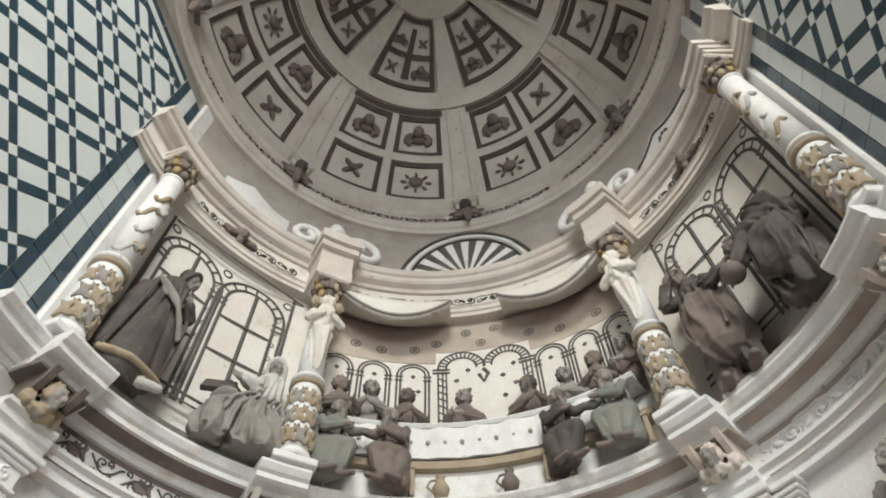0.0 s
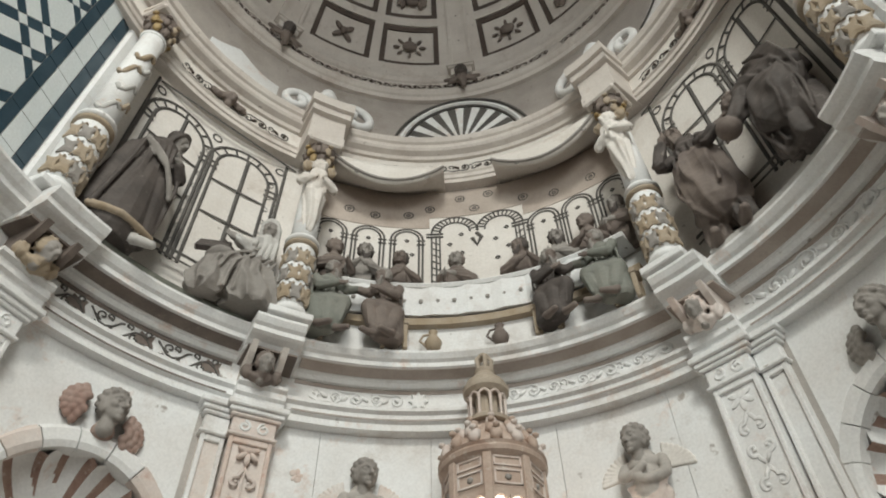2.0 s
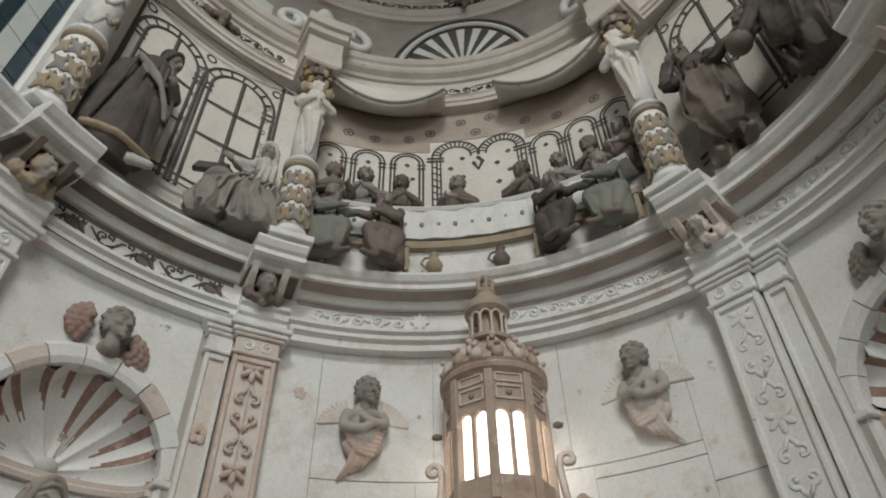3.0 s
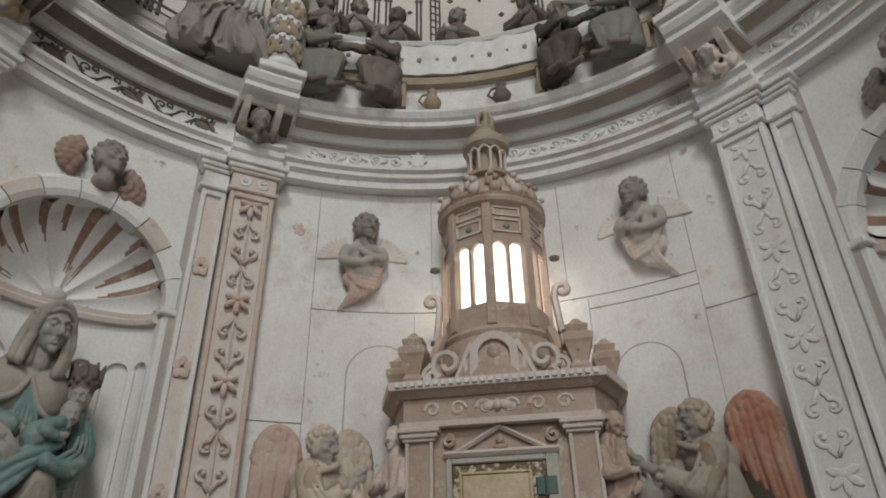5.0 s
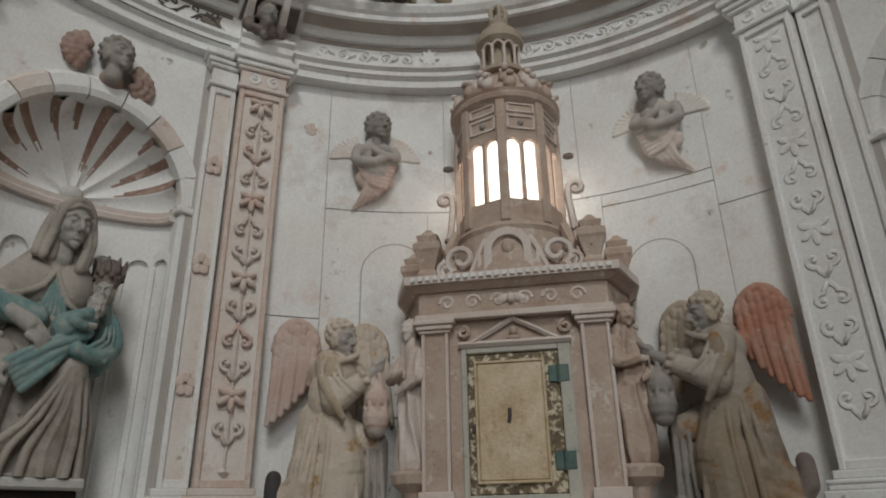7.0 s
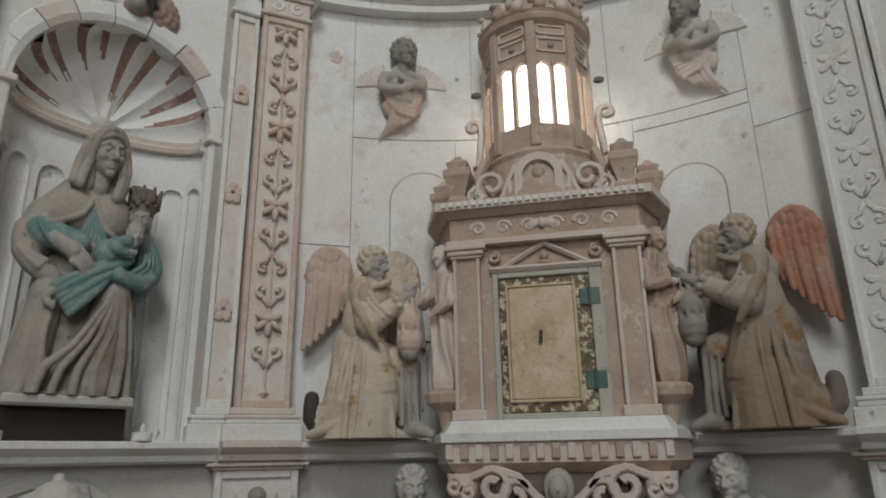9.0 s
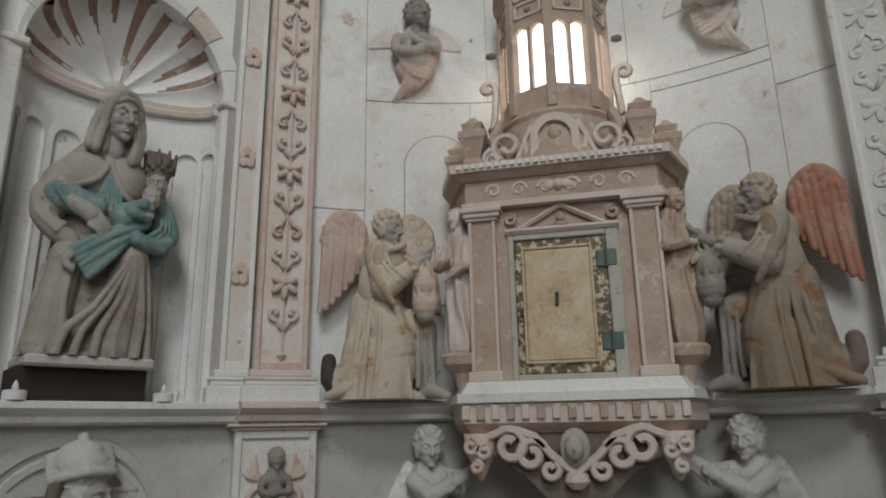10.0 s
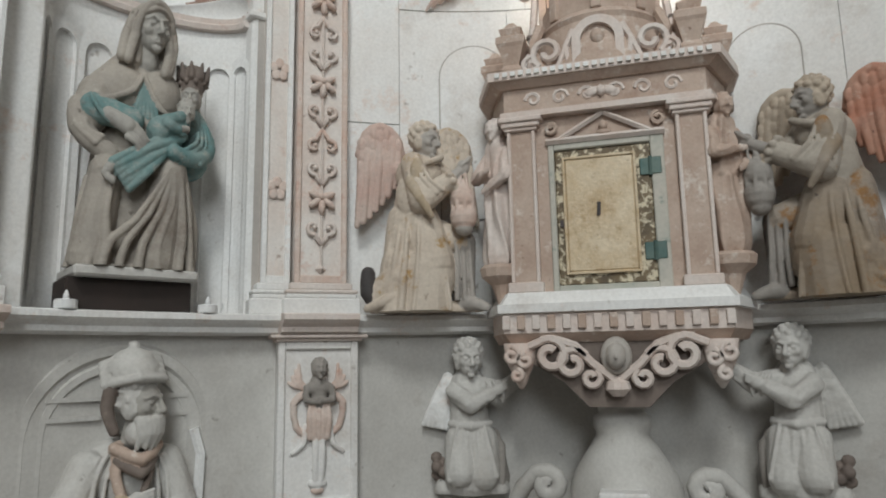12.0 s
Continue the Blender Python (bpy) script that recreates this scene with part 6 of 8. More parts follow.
c.arm((0.30, -0.18, -0.14), (0.2, -0.25, -0.13), (0.06, -0.29, -0.08), 0.065, 0, 2, 0.004)
c.fuse("statue_bearded_bust", at(-56.4, 3.12, -1.25) @ Matrix.Diagonal((0.88, 1, 0.88, 1)), [LIME_GREY, MARY_FACE, STATUE_BROWN, OCHRE, TERRA], 0.0072, "grey stone bust of a bearded turbaned man in a niche", "statue")


# ---- cherubs on the wall ----
def wall_cherub():
    c = Clay()
    c.head((0.02, -0.11, 0.24), 0.118, 0.30, 0, 0, down=0.05, curls=True)
    c.limb((0.0, -0.03, 0.10), (0.0, -0.04, -0.12), 0.095, 0.12, 3)
    c.ball((0.0, -0.06, 0.06), (0.13, 0.08, 0.07), 3)
    c.chain([(-0.13, -0.06, 0.07), (-0.15, -0.12, -0.06), (-0.02, -0.17, -0.10), (0.07, -0.17, -0.05)], 0.045, 0.028, 3)
    c.chain([(0.14, -0.06, 0.06), (0.16, -0.12, -0.03), (0.06, -0.17, -0.04), (-0.02, -0.18, 0.0)], 0.042, 0.026, 3)
    c.ball((0.0, -0.04, -0.18), (0.15, 0.07, 0.11), 1)
    for k in range(6):
        c.chain([(-0.15 + 0.01 * k, -0.09, -0.04 - 0.025 * k), (-0.02, -0.135 + 0.006 * k, -0.11 - 0.03 * k), (0.14 - 0.012 * k, -0.08, -0.10 - 0.035 * k)], 0.018, 0.02, 1)
    for k in range(4):
        c.chain([(-0.06 + 0.04 * k, -0.08, -0.24), (-0.09 + 0.035 * k, -0.06, -0.33), (-0.17 + 0.05 * k, -0.01, -0.44 + 0.03 * k)], 0.03, 0.010, 1)
    for d in (-1, 1):
        for k in range(9):
            g = radians(-14 + 10.5 * k)
            c.chain([(d * 0.09, 0.012, 0.04), (d * (0.10 + 0.12 * math.cos(g)), 0.008, 0.05 + 0.09 * math.sin(g)), (d * (0.10 + (0.25 - 0.012 * k) * math.cos(g)), 0.006 - 0.012 * math.cos(g), 0.05 + 0.17 * math.sin(g))], 0.020, 0.017, 2)
    return c


wc = wall_cherub()
wc.fuse("statue_winged_child", at(-19.5, 3.12, 2.32), [STATUE_GREY, ROSE, LIME_STAIN, SKIN], 0.0072, "grey stone winged child relief in faded pink cloth", "statue", "winged children on the wall")
wc.mirror().fuse("statue_winged_child", at(21.0, 3.12, 2.34), [STATUE_GREY, LIME_PINK, LIME_WARM, SKIN], 0.0072, "grey stone winged child relief in pale draped cloth", "statue", "winged children on the wall")

for sx in (-1, 1):
    c = Clay()
    c.head((0.02, -0.11, 0.02), 0.125, 0.25 * -sx, 0, 0, curls=True)
    for d in (-1, 1):
        for row, (n, rr) in enumerate(((4, 0.07), (6, 0.12), (8, 0.165))):
            for k in range(n):
                g = radians(-75 + 150 * (k + 0.5) / n)
                c.ball((d * (0.12 + rr * math.cos(g)), -0.07 + 0.018 * row, -0.05 + rr * 0.85 * math.sin(g) + 0.05 * d * sx), (0.034, 0.028, 0.034), 1)
    c.ball((0.02, -0.06, -0.15), (0.08, 0.06, 0.06), 1)
    c.fuse("statue_cherub_head", at(sx * 55.8, 3.11, 2.60), [STATUE_GREY, CHERUB_WING if sx < 0 else STATUE_GREY], 0.0075, "grey stone cherub head with reddish wings over the niche", "statue", "cherub heads over the niches")

# ---- consoles with heads under the column blocks ----
for ang, dark in ((-37.4, 0), (36.6, 1), (-74.0, 2), (74.5, 1)):
    con = thing("console_bracket", at(ang, 2.95, 3.16), "scrolled stone console bracket under the cornice", "bracket", "console brackets")
    for d in (-1, 1):
        b = bmesh.new()
        prof = [(0.12, 0.0), (-0.02, 0.0), (-0.08, 0.06), (-0.2, 0.16), (-0.26, 0.24), (0.12, 0.24)]
        x0, x1 = sorted((d * 0.10, d * 0.15))
        loft(b, [[(x0, y, z) for y, z in prof], [(x1, y, z) for y, z in prof]])
        part("cheek", b, (RIB, LIME_PINK, STATUE_BROWN)[dark], con)
    b = bmesh.new()
    box(b, -0.1, 0.1, -0.02, 0.1, 0.0, 0.24)
    part("back", b, (STATUE_BROWN, SOFFIT, STATUE_BROWN)[dark], con)
    c = Clay()
    c.head((0.0, -0.16, 0.08), 0.10, (0.15, -0.1, 0.3)[dark], 0, 1, down=0.2)
    c.ball((0.0, -0.1, -0.03), (0.1, 0.09, 0.06), 1, fold=7, amp=0.014)
    c.ball((0.12, -0.08, 0.02), (0.05, 0.06, 0.08), 1, fold=5, amp=0.01)
    c.ball((-0.12, -0.08, 0.02), (0.05, 0.06, 0.08), 1, fold=5, amp=0.01)
    c.fuse("statue_console_head", at(ang, 2.95, 3.19), [STATUE_GREY, (STATUE_BROWN, LIME_PINK, OCHRE_GREY)[dark]], 0.010, "carved grey stone head set in the console", "statue", "heads on the consoles")

# ---- figures of the upper register ----


def diner(look_x, beard, arm_dir, s=1.0):
    c = Clay()
    c.head((0.0, -0.04, 0.42 * s), 0.105 * s, look_x, 0, 1, beard=beard)
    c.limb((0.0, 0.02, 0.24 * s), (0.0, 0.02, 0.0), 0.12 * s, 0.15 * s, 2, 6, 0.012)
    c.ball((0.0, 0.0, 0.2 * s), (0.17 * s, 0.11 * s, 0.09 * s), 2)
    for d in (-1, 1):
        c.arm((d * 0.14 * s, -0.02, 0.18 * s), (d * 0.17 * s, -0.12, 0.04 * s), (d * 0.06 * s + arm_dir * 0.14, -0.2, 0.07 * s), 0.045 * s, 2, 0, 0.008)
    return c


for k, (a, z, lx, bd, m_) in enumerate(((-28.4, 5.0, 0.4, False, STATUE_BROWN), (-22.4, 5.02, 0.1, True, STATUE_GREY), (-15.4, 4.95, -0.2, False, STATUE_BROWN), (-4.2, 4.92, -0.1, False, STATUE_BROWN),
                                        (8.6, 4.96, -0.4, True, STATUE_BROWN), (16.2, 4.92, 0.3, True, STATUE_GREY), (22.2, 4.97, -0.3, False, STATUE_BROWN), (28.9, 5.0, -0.2, True, STATUE_BROWN))):
    diner(lx, bd, (0.5, -0.3, 0.2, -0.5)[k % 4]).fuse("statue_diner", at(a, 2.99, z - 0.42), [STATUE_GREY if k % 2 else STATUE_BROWN, STATUE_DARK if k % 3 else STATUE_BROWN, m_], 0.0088,
                                                    "brown stone bearded supper guest leaning on the table" if bd else "brown stone supper guest sitting behind the table", "statue", "supper guests")


def sitter(side):
    """A guest on a stool in front of the table, in profile toward side."""
    c = Clay()
    d = side
    c.head((0.07 * d, -0.05, 0.90), 0.098, 0.6 * d, 0, 1, beard=True, curls=True)
    c.limb((0.03 * d, 0.0, 0.74), (-0.05 * d, 0.0, 0.42), 0.10, 0.12, 2)
    c.ball((0.01 * d, -0.02, 0.69), (0.15, 0.10, 0.09), 2)
    for k in range(5):
        c.chain([((-0.12 + 0.05 * k) * d, -0.09, 0.72), ((-0.14 + 0.055 * k) * d, -0.118, 0.58), ((-0.14 + 0.05 * k) * d, -0.118, 0.44)], 0.010, 0.014, 2)
    c.limb((-0.04 * d, -0.06, 0.40), (0.18 * d, -0.14, 0.38), 0.11, 0.085, 2)
    c.limb((0.19 * d, -0.14, 0.36), (0.13 * d, -0.12, 0.12), 0.08, 0.065, 2)
    c.limb((-0.08 * d, -0.06, 0.36), (-0.04 * d, -0.12, 0.12), 0.10, 0.08, 2)
    for k in range(5):
        c.chain([((0.22 - 0.05 * k) * d, -0.20 + 0.02 * k, 0.42 - 0.01 * k), ((0.20 - 0.06 * k) * d, -0.20 + 0.01 * k, 0.28), ((0.17 - 0.06 * k) * d, -0.175, 0.12 + 0.02 * (k % 2))], 0.010, 0.016, 2)
    c.limb((0.06 * d, -0.07, 0.40), (0.05 * d, -0.09, 0.10), 0.125, 0.115, 2)
    c.limb((-0.04 * d, -0.03, 0.40), (-0.06 * d, -0.04, 0.08), 0.12, 0.12, 2)
    c.chain([(0.12 * d, -0.12, 0.08), (0.14 * d, -0.15, 0.03), (0.24 * d, -0.21, 0.025)], 0.045, 0.03, 0)
    c.chain([(-0.05 * d, -0.12, 0.08), (-0.04 * d, -0.17, 0.03), (0.06 * d, -0.24, 0.025)], 0.045, 0.03, 0)
    c.arm((0.13 * d, -0.06, 0.70), (0.2 * d, -0.16, 0.54), (0.34 * d, -0.12, 0.62), 0.046, 2, 0, 0.004)
    c.arm((-0.11 * d, -0.09, 0.68), (-0.08 * d, -0.2, 0.50), (0.12 * d, -0.24, 0.55), 0.046, 2, 0, 0.004)
    return c


for a, d, m_, s_, lb in ((-29.6, 1, STATUE_GREEN, 1.0, "stone supper guest in a faded green robe, seated"), (-17.5, -1, STATUE_BROWN, 0.9, "brown stone supper guest bending over a stool"),
                         (13.6, 1, STATUE_DARK, 1.0, "dark stone supper guest seated before the table"), (25.2, -1, STATUE_GREEN, 1.0, "dark green robed stone supper guest, seated")):
    sitter(d).fuse("statue_seated_guest", at(a, 2.80, 3.67) @ Matrix.Scale(0.9, 4), [STATUE_BROWN, STATUE_GREY, m_], 0.0088, lb, "statue", "supper guests in front", base=0.0)
    st = thing("stool", at(a - d * 1.5, 2.86, 3.66), "small ochre stone stool under a guest", "stool", "stools")
    b = bmesh.new()
    box(b, -0.13, 0.13, -0.08, 0.12, 0.27, 0.31, 0.008)
    part("seat", b, OCHRE_GREY, st)
    for x in (-0.1, 0.1):
        for y in (-0.05, 0.09):
            b = bmesh.new()
            box(b, x - 0.02, x + 0.02, y - 0.02, y + 0.02, 0.0, 0.27, 0.005)
            part("leg", b, OCHRE_GREY, st)

# standing robed figure, left bay
c = Clay()
c.head((0.12, -0.09, 1.50), 0.110, 0.55, 0, 0, veil=1, down=0.35)
c.limb((0.05, 0.0, 1.32), (-0.02, 0.02, 0.8), 0.16, 0.20, 1)
c.ball((0.03, -0.04, 1.24), (0.20, 0.14, 0.13), 1)
c.limb((-0.02, 0.0, 0.85), (-0.05, 0.0, 0.16), 0.20, 0.26, 1)
c.limb((0.11, -0.08, 0.8), (0.15, -0.08, 0.22), 0.12, 0.12, 1)
c.limb((-0.14, 0.04, 1.18), (-0.25, 0.04, 0.3), 0.10, 0.14, 1)
c.arm((0.17, -0.07, 1.22), (0.24, -0.16, 1.0), (0.14, -0.24, 1.08), 0.055, 1, 0, 0.004)
for k in range(7):
    c.chain([(-0.16 + 0.05 * k, -0.13 - 0.012 * k, 1.27), (-0.20 + 0.07 * k + 0.03 * math.sin(2.3 * k), -0.17 - 0.015 * math.sin(k), 0.85 - 0.05 * (k % 3)), (-0.30 + 0.085 * k, -0.20 + 0.05 * abs(k - 3) / 3, 0.16)], 0.012, 0.024, 1)
for k in range(3):
    c.chain([(-0.16 + 0.03 * k, -0.16, 1.20 - 0.05 * k), (0.02 + 0.02 * k, -0.25, 1.0 - 0.04 * k), (0.20, -0.22, 0.70 - 0.03 * k)], 0.022, 0.022, 2)
c.chain([(-0.30, -0.14, 0.15), (-0.1, -0.27, 0.13), (0.2, -0.21, 0.15)], 0.032, 0.03, 3)
c.chain([(0.04, -0.14, 0.08), (0.10, -0.22, 0.05), (0.2, -0.29, 0.03)], 0.055, 0.035, 4)
c.fuse("statue_standing_robed", at(-66.6, 2.90, 3.70), [STATUE_GREY, STATUE_DARK, STATUE_GREY, OCHRE_GREY, LIME_GREY], 0.0088, "dark brown stone robed figure standing, bowing its head", "statue", base=0.0)

# seated reader with book, left bay
c = Clay()
c.head((0.12, -0.06, 1.12), 0.105, -0.45, 0, 0, veil=1, down=0.2)
for k in range(7):
    c.chain([(0.20 - 0.05 * k, -0.20 - 0.02 * (k % 2), 0.58), (0.12 - 0.07 * k, -0.265, 0.34 + 0.03 * (k % 3)), (0.16 - 0.09 * k, -0.27, 0.06)], 0.014, 0.022, 2)
for k in range(4):
    c.chain([(0.05 + 0.05 * k, -0.10, 0.95), (0.03 + 0.05 * k, -0.15, 0.78), (-0.02 + 0.06 * k, -0.20, 0.60)], 0.015, 0.02, 1)
c.limb((0.12, 0.0, 0.94), (0.08, 0.0, 0.5), 0.13, 0.2, 1, 6, 0.016)
c.limb((0.06, -0.06, 0.44), (-0.26, -0.12, 0.4), 0.17, 0.15, 2, 7, 0.024)
c.limb((-0.26, -0.12, 0.36), (-0.32, -0.14, 0.12), 0.15, 0.17, 2, 8, 0.024)
c.limb((0.04, -0.1, 0.34), (0.06, -0.12, 0.1), 0.22, 0.24, 2, 9, 0.024)
c.arm((0.02, -0.08, 0.86), (-0.06, -0.2, 0.66), (-0.2, -0.22, 0.68), 0.06, 1, 0, 0.01)
c.fuse("statue_seated_reader", at(-44.2, 2.88, 3.68), [STATUE_GREY, LIME_GREY, STATUE_GREY], 0.0088, "grey stone veiled figure seated with an open book", "statue", base=0.0)
bk = thing("stone_book", at(-49.2, 2.80, 4.28), "dark carved stone book held on a desk", "book")
for d in (-1, 1):
    b = bmesh.new()
    box(b, -0.14, 0.14, -0.03, 0.03, -0.1, 0.1, 0.01)
    b.transform(Matrix.Translation((d * 0.10, 0, 0)) @ Matrix.Rotation(radians(28 * d), 4, "Z") @ Matrix.Rotation(radians(-30), 4, "X"))
    part("cover", b, STATUE_DARK, bk)
b = bmesh.new()
lathe(b, [(0.07, -0.58), (0.06, -0.3), (0.09, -0.08)], 8, cy=0.06)
part("stand", b, STATUE_GREY, bk)

# praying figure and dark winged figure, right bay
c = Clay()
c.head((-0.06, -0.08, 1.42), 0.11, 0.5, 0, 0, beard=True)
c.limb((0.0, 0.0, 1.22), (0.02, 0.0, 0.75), 0.15, 0.19, 1, 7, 0.016)
c.ball((0.0, -0.03, 1.14), (0.2, 0.14, 0.13), 1, fold=5, amp=0.014)
c.limb((0.03, -0.02, 0.85), (0.04, -0.02, 0.42), 0.24, 0.26, 2, 8, 0.022)
c.limb((-0.04, 0.0, 0.5), (-0.1, 0.0, 0.1), 0.13, 0.10, 2, 7, 0.02)
c.limb((0.12, 0.0, 0.45), (0.18, -0.02, 0.1), 0.12, 0.09, 1, 7, 0.02)
c.limb((0.16, -0.06, 0.05), (0.24, -0.18, 0.03), 0.06, 0.04, 0)
c.limb((-0.1, -0.06, 0.05), (-0.04, -0.18, 0.03), 0.06, 0.04, 0)
c.arm((-0.17, -0.1, 1.12), (-0.2, -0.26, 1.0), (-0.1, -0.24, 1.28), 0.06, 1, 0, 0.01)
c.arm((0.17, -0.1, 1.1), (0.24, -0.2, 0.92), (0.36, -0.2, 0.96), 0.06, 1, 0, 0.01)
for k in range(6):
    c.chain([(-0.16 + 0.06 * k, -0.15, 0.90), (-0.20 + 0.08 * k, -0.225 + 0.008 * abs(k - 3) ** 2, 0.66), (-0.10 + 0.06 * k, -0.23, 0.40)], 0.012, 0.02, 2)
for k in range(4):
    c.chain([(-0.14 + 0.07 * k, -0.13, 1.18), (-0.10 + 0.06 * k, -0.18, 1.02), (-0.12 + 0.07 * k, -0.18, 0.84)], 0.016, 0.02, 1)
c.fuse("statue_praying_figure", at(46.0, 2.88, 3.68), [STATUE_BROWN, STATUE_DARK, STATUE_BROWN], 0.0088, "brown stone bearded figure standing with a raised hand", "statue", base=0.0)
c = Clay()
c.head((-0.24, -0.14, 0.98), 0.11, -0.7, 0, 0, down=0.4)
c.limb((-0.1, -0.04, 0.98), (0.08, 0.0, 0.7), 0.17, 0.22, 1, 7, 0.02)
c.limb((0.0, 0.02, 1.08), (0.14, 0.03, 0.9), 0.17, 0.2, 1, 6, 0.016)
c.limb((0.08, -0.04, 0.66), (0.06, -0.14, 0.36), 0.24, 0.2, 1, 7, 0.022)
c.limb((0.1, -0.02, 0.5), (0.14, -0.04, 0.12), 0.2, 0.2, 1, 8, 0.022)
c.limb((-0.02, -0.1, 0.4), (-0.06, -0.1, 0.1), 0.11, 0.1, 1, 7, 0.02)
c.arm((-0.12, -0.16, 0.9), (-0.2, -0.26, 0.66), (-0.26, -0.28, 0.6), 0.07, 1, 0, 0.012)
c.ball((-0.27, -0.3, 0.6), 0.10, 2)
c.limb((-0.1, 0.06, 1.15), (-0.2, 0.06, 1.35), 0.06, 0.04, 0, 6, 0.02)
for k in range(6):
    c.chain([(-0.12 + 0.05 * k, -0.17 + 0.02 * k, 1.10), (-0.04 + 0.06 * k, -0.20 + 0.01 * k, 0.82), (-0.10 + 0.08 * k, -0.27 + 0.025 * k, 0.42), (-0.08 + 0.07 * k, -0.19, 0.10)], 0.010, 0.018, 1)
for k in range(5):
    c.chain([(0.02 + 0.03 * k, -0.12, 1.22 - 0.02 * k), (0.18 + 0.025 * k, -0.14, 1.06), (0.26 + 0.015 * k, -0.10, 0.80 - 0.04 * k), (0.20, -0.10, 0.50)], 0.014, 0.016, 1)
c.fuse("statue_stooping_figure", at(63.0, 2.86, 3.70), [STATUE_BROWN, STATUE_DARK, STATUE_BROWN], 0.0088, "dark stone cloaked figure stooping with a round vessel", "statue", base=0.0)

# small white figures on the inner columns
for sx in (-1, 1):
    c = Clay()
    c.head((0.0, -0.06, 0.94), 0.10, 0.3 * -sx, 0, 0)
    c.limb((0.0, -0.02, 0.78), (0.0, 0.0, 0.5), 0.12, 0.11, 0, 5, 0.012)
    c.limb((0.0, 0.0, 0.5), (0.0, 0.02, 0.02), 0.12, 0.06, 0, 6, 0.018)
    for d in (-1, 1):
        c.arm((d * 0.12, -0.02, 0.76), (d * 0.17, -0.06, 0.62), (d * 0.08, -0.12, 0.66), 0.045, 0, 0, 0.006)
        c.ball((d * 0.13, 0.0, 0.98), (0.06, 0.06, 0.08), 1, fold=5, amp=0.01)
    c.fuse("statue_column_figure", at(sx * 35.5, 2.64, 4.80), [LIME_WARM, OCHRE_GREY], 0.009, "small white stone half-figure carved on the column", "statue", "figures on the columns")

# dark cherubs on the dome ring, with a block above each
for k in (-1, 0, 1, -2, 2):
    a = k * SECTOR
    bl = thing("ring_block", at(a, 2.93, 8.66), "pale stone block above a cherub on the ring", "block", "ring blocks")
    for z0, z1, o in ((0.0, 0.16, 0.0), (0.16, 0.2, 0.03), (0.2, 0.25, 0.05)):
        b = bmesh.new()
        box(b, -0.15 - o, 0.15 + o, -0.10 - o, 0.2, z0, z1, 0.008)
        part("course", b, RIB, bl)
    c = Clay()
    c.head((0.0, -0.16, 0.06), 0.11, 0.1, 0, 0, down=0.3)
    c.limb((0.0, -0.1, -0.05), (0.02, -0.06, -0.2), 0.08, 0.04, 1, 5, 0.012)
    for d in (-1, 1):
        c.limb((d * 0.07, -0.08, -0.02), (d * 0.24, -0.06, 0.02), 0.045, 0.03, 1, 4, 0.012)
        c.limb((d * 0.07, -0.08, -0.04), (d * 0.2, -0.06, -0.08), 0.04, 0.025, 1, 4, 0.012)
    c.fuse("statue_ring_cherub", at(a, 2.93, 8.56), [STATUE_DARK, STATUE_BROWN], 0.012, "dark carved cherub head with wings on the ring", "statue", "cherubs of the dome ring")
# small painted heads on the side friezes
for a in (-57.5, 57.5):
    c = Clay()
    c.head((0, -0.06, 0), 0.095, 0.2, 0, 0)
    for d in (-1, 1):
        c.ball((d * 0.15, -0.02, 0.0), (0.1, 0.04, 0.07), 0, fold=5, amp=0.015)
    c.fuse("statue_frieze_head", at(a, 3.02, 6.64), [STATUE_BROWN], 0.012, "small brown carved head on the upper frieze", "statue", "heads on the upper frieze")

# ---- the tabernacle ----
TZ = -0.31
tab = thing("tabernacle", at(0, 2.47, TZ), "pink stone tabernacle tower with pilasters and lit lantern", "tabernacle")
# plan of the body: wide front, canted sides
PLAN = [(-0.57, 0.0), (0.57, 0.0), (0.71, 0.34), (0.71, 0.74), (-0.71, 0.74), (-0.71, 0.34)]


def prism(bm, grow, z0, z1, grow1=None):
    grow1 = grow if grow1 is None else grow1

    def ring(g, z):
        return [(x + math.copysign(g * 1.0, x), y - (g if y < 0.5 else 0) * (1.0 if y < 0.2 else 0.6), z) for x, y in PLAN]
    loft(bm, [ring(grow, z0), ring(grow1, z1)])


def tpart(name, z0, z1, grow, mat_, grow1=None, label=""):
    b = bmesh.new()
    prism(b, grow, z0, z1, grow1)
    return part(name, b, mat_, tab, label)


tpart("foot_slab", -0.03, 0.02, 0.075, LIME)
tpart("plinth", 0.02, 0.09, 0.055, LIME, 0.02)
tpart("dentil_band", -0.145, -0.03, 0.045, LIME_PINK)
tpart("corbel_table", -0.20, -0.145, -0.02, TERRA, 0.045)
# body walls round the door recess
for nm, x0, x1, z0, z1 in (("front_jamb", -0.52, -0.33, 0.09, 1.15), ("front_jamb", 0.33, 0.52, 0.09, 1.15), ("front_lintel", -0.33, 0.33, 0.98, 1.15)):
    b = bmesh.new()
    box(b, x0, x1, 0.04, 0.3, z0, z1)
    part(nm, b, TERRA, tab)
b = bmesh.new()
loft(b, [[(-0.53, 0.07, z), (-0.68, 0.36, z), (-0.69, 0.66, z), (-0.50, 0.62, z), (-0.40, 0.3, z)] for z in (0.09, 1.15)])
part("side_wall", b, TERRA, tab)
b = bmesh.new()
loft(b, [[(0.53, 0.07, z), (0.68, 0.36, z), (0.69, 0.66, z), (0.50, 0.62, z), (0.40, 0.3, z)] for z in (0.09, 1.15)])
part("side_wall", b, TERRA, tab)
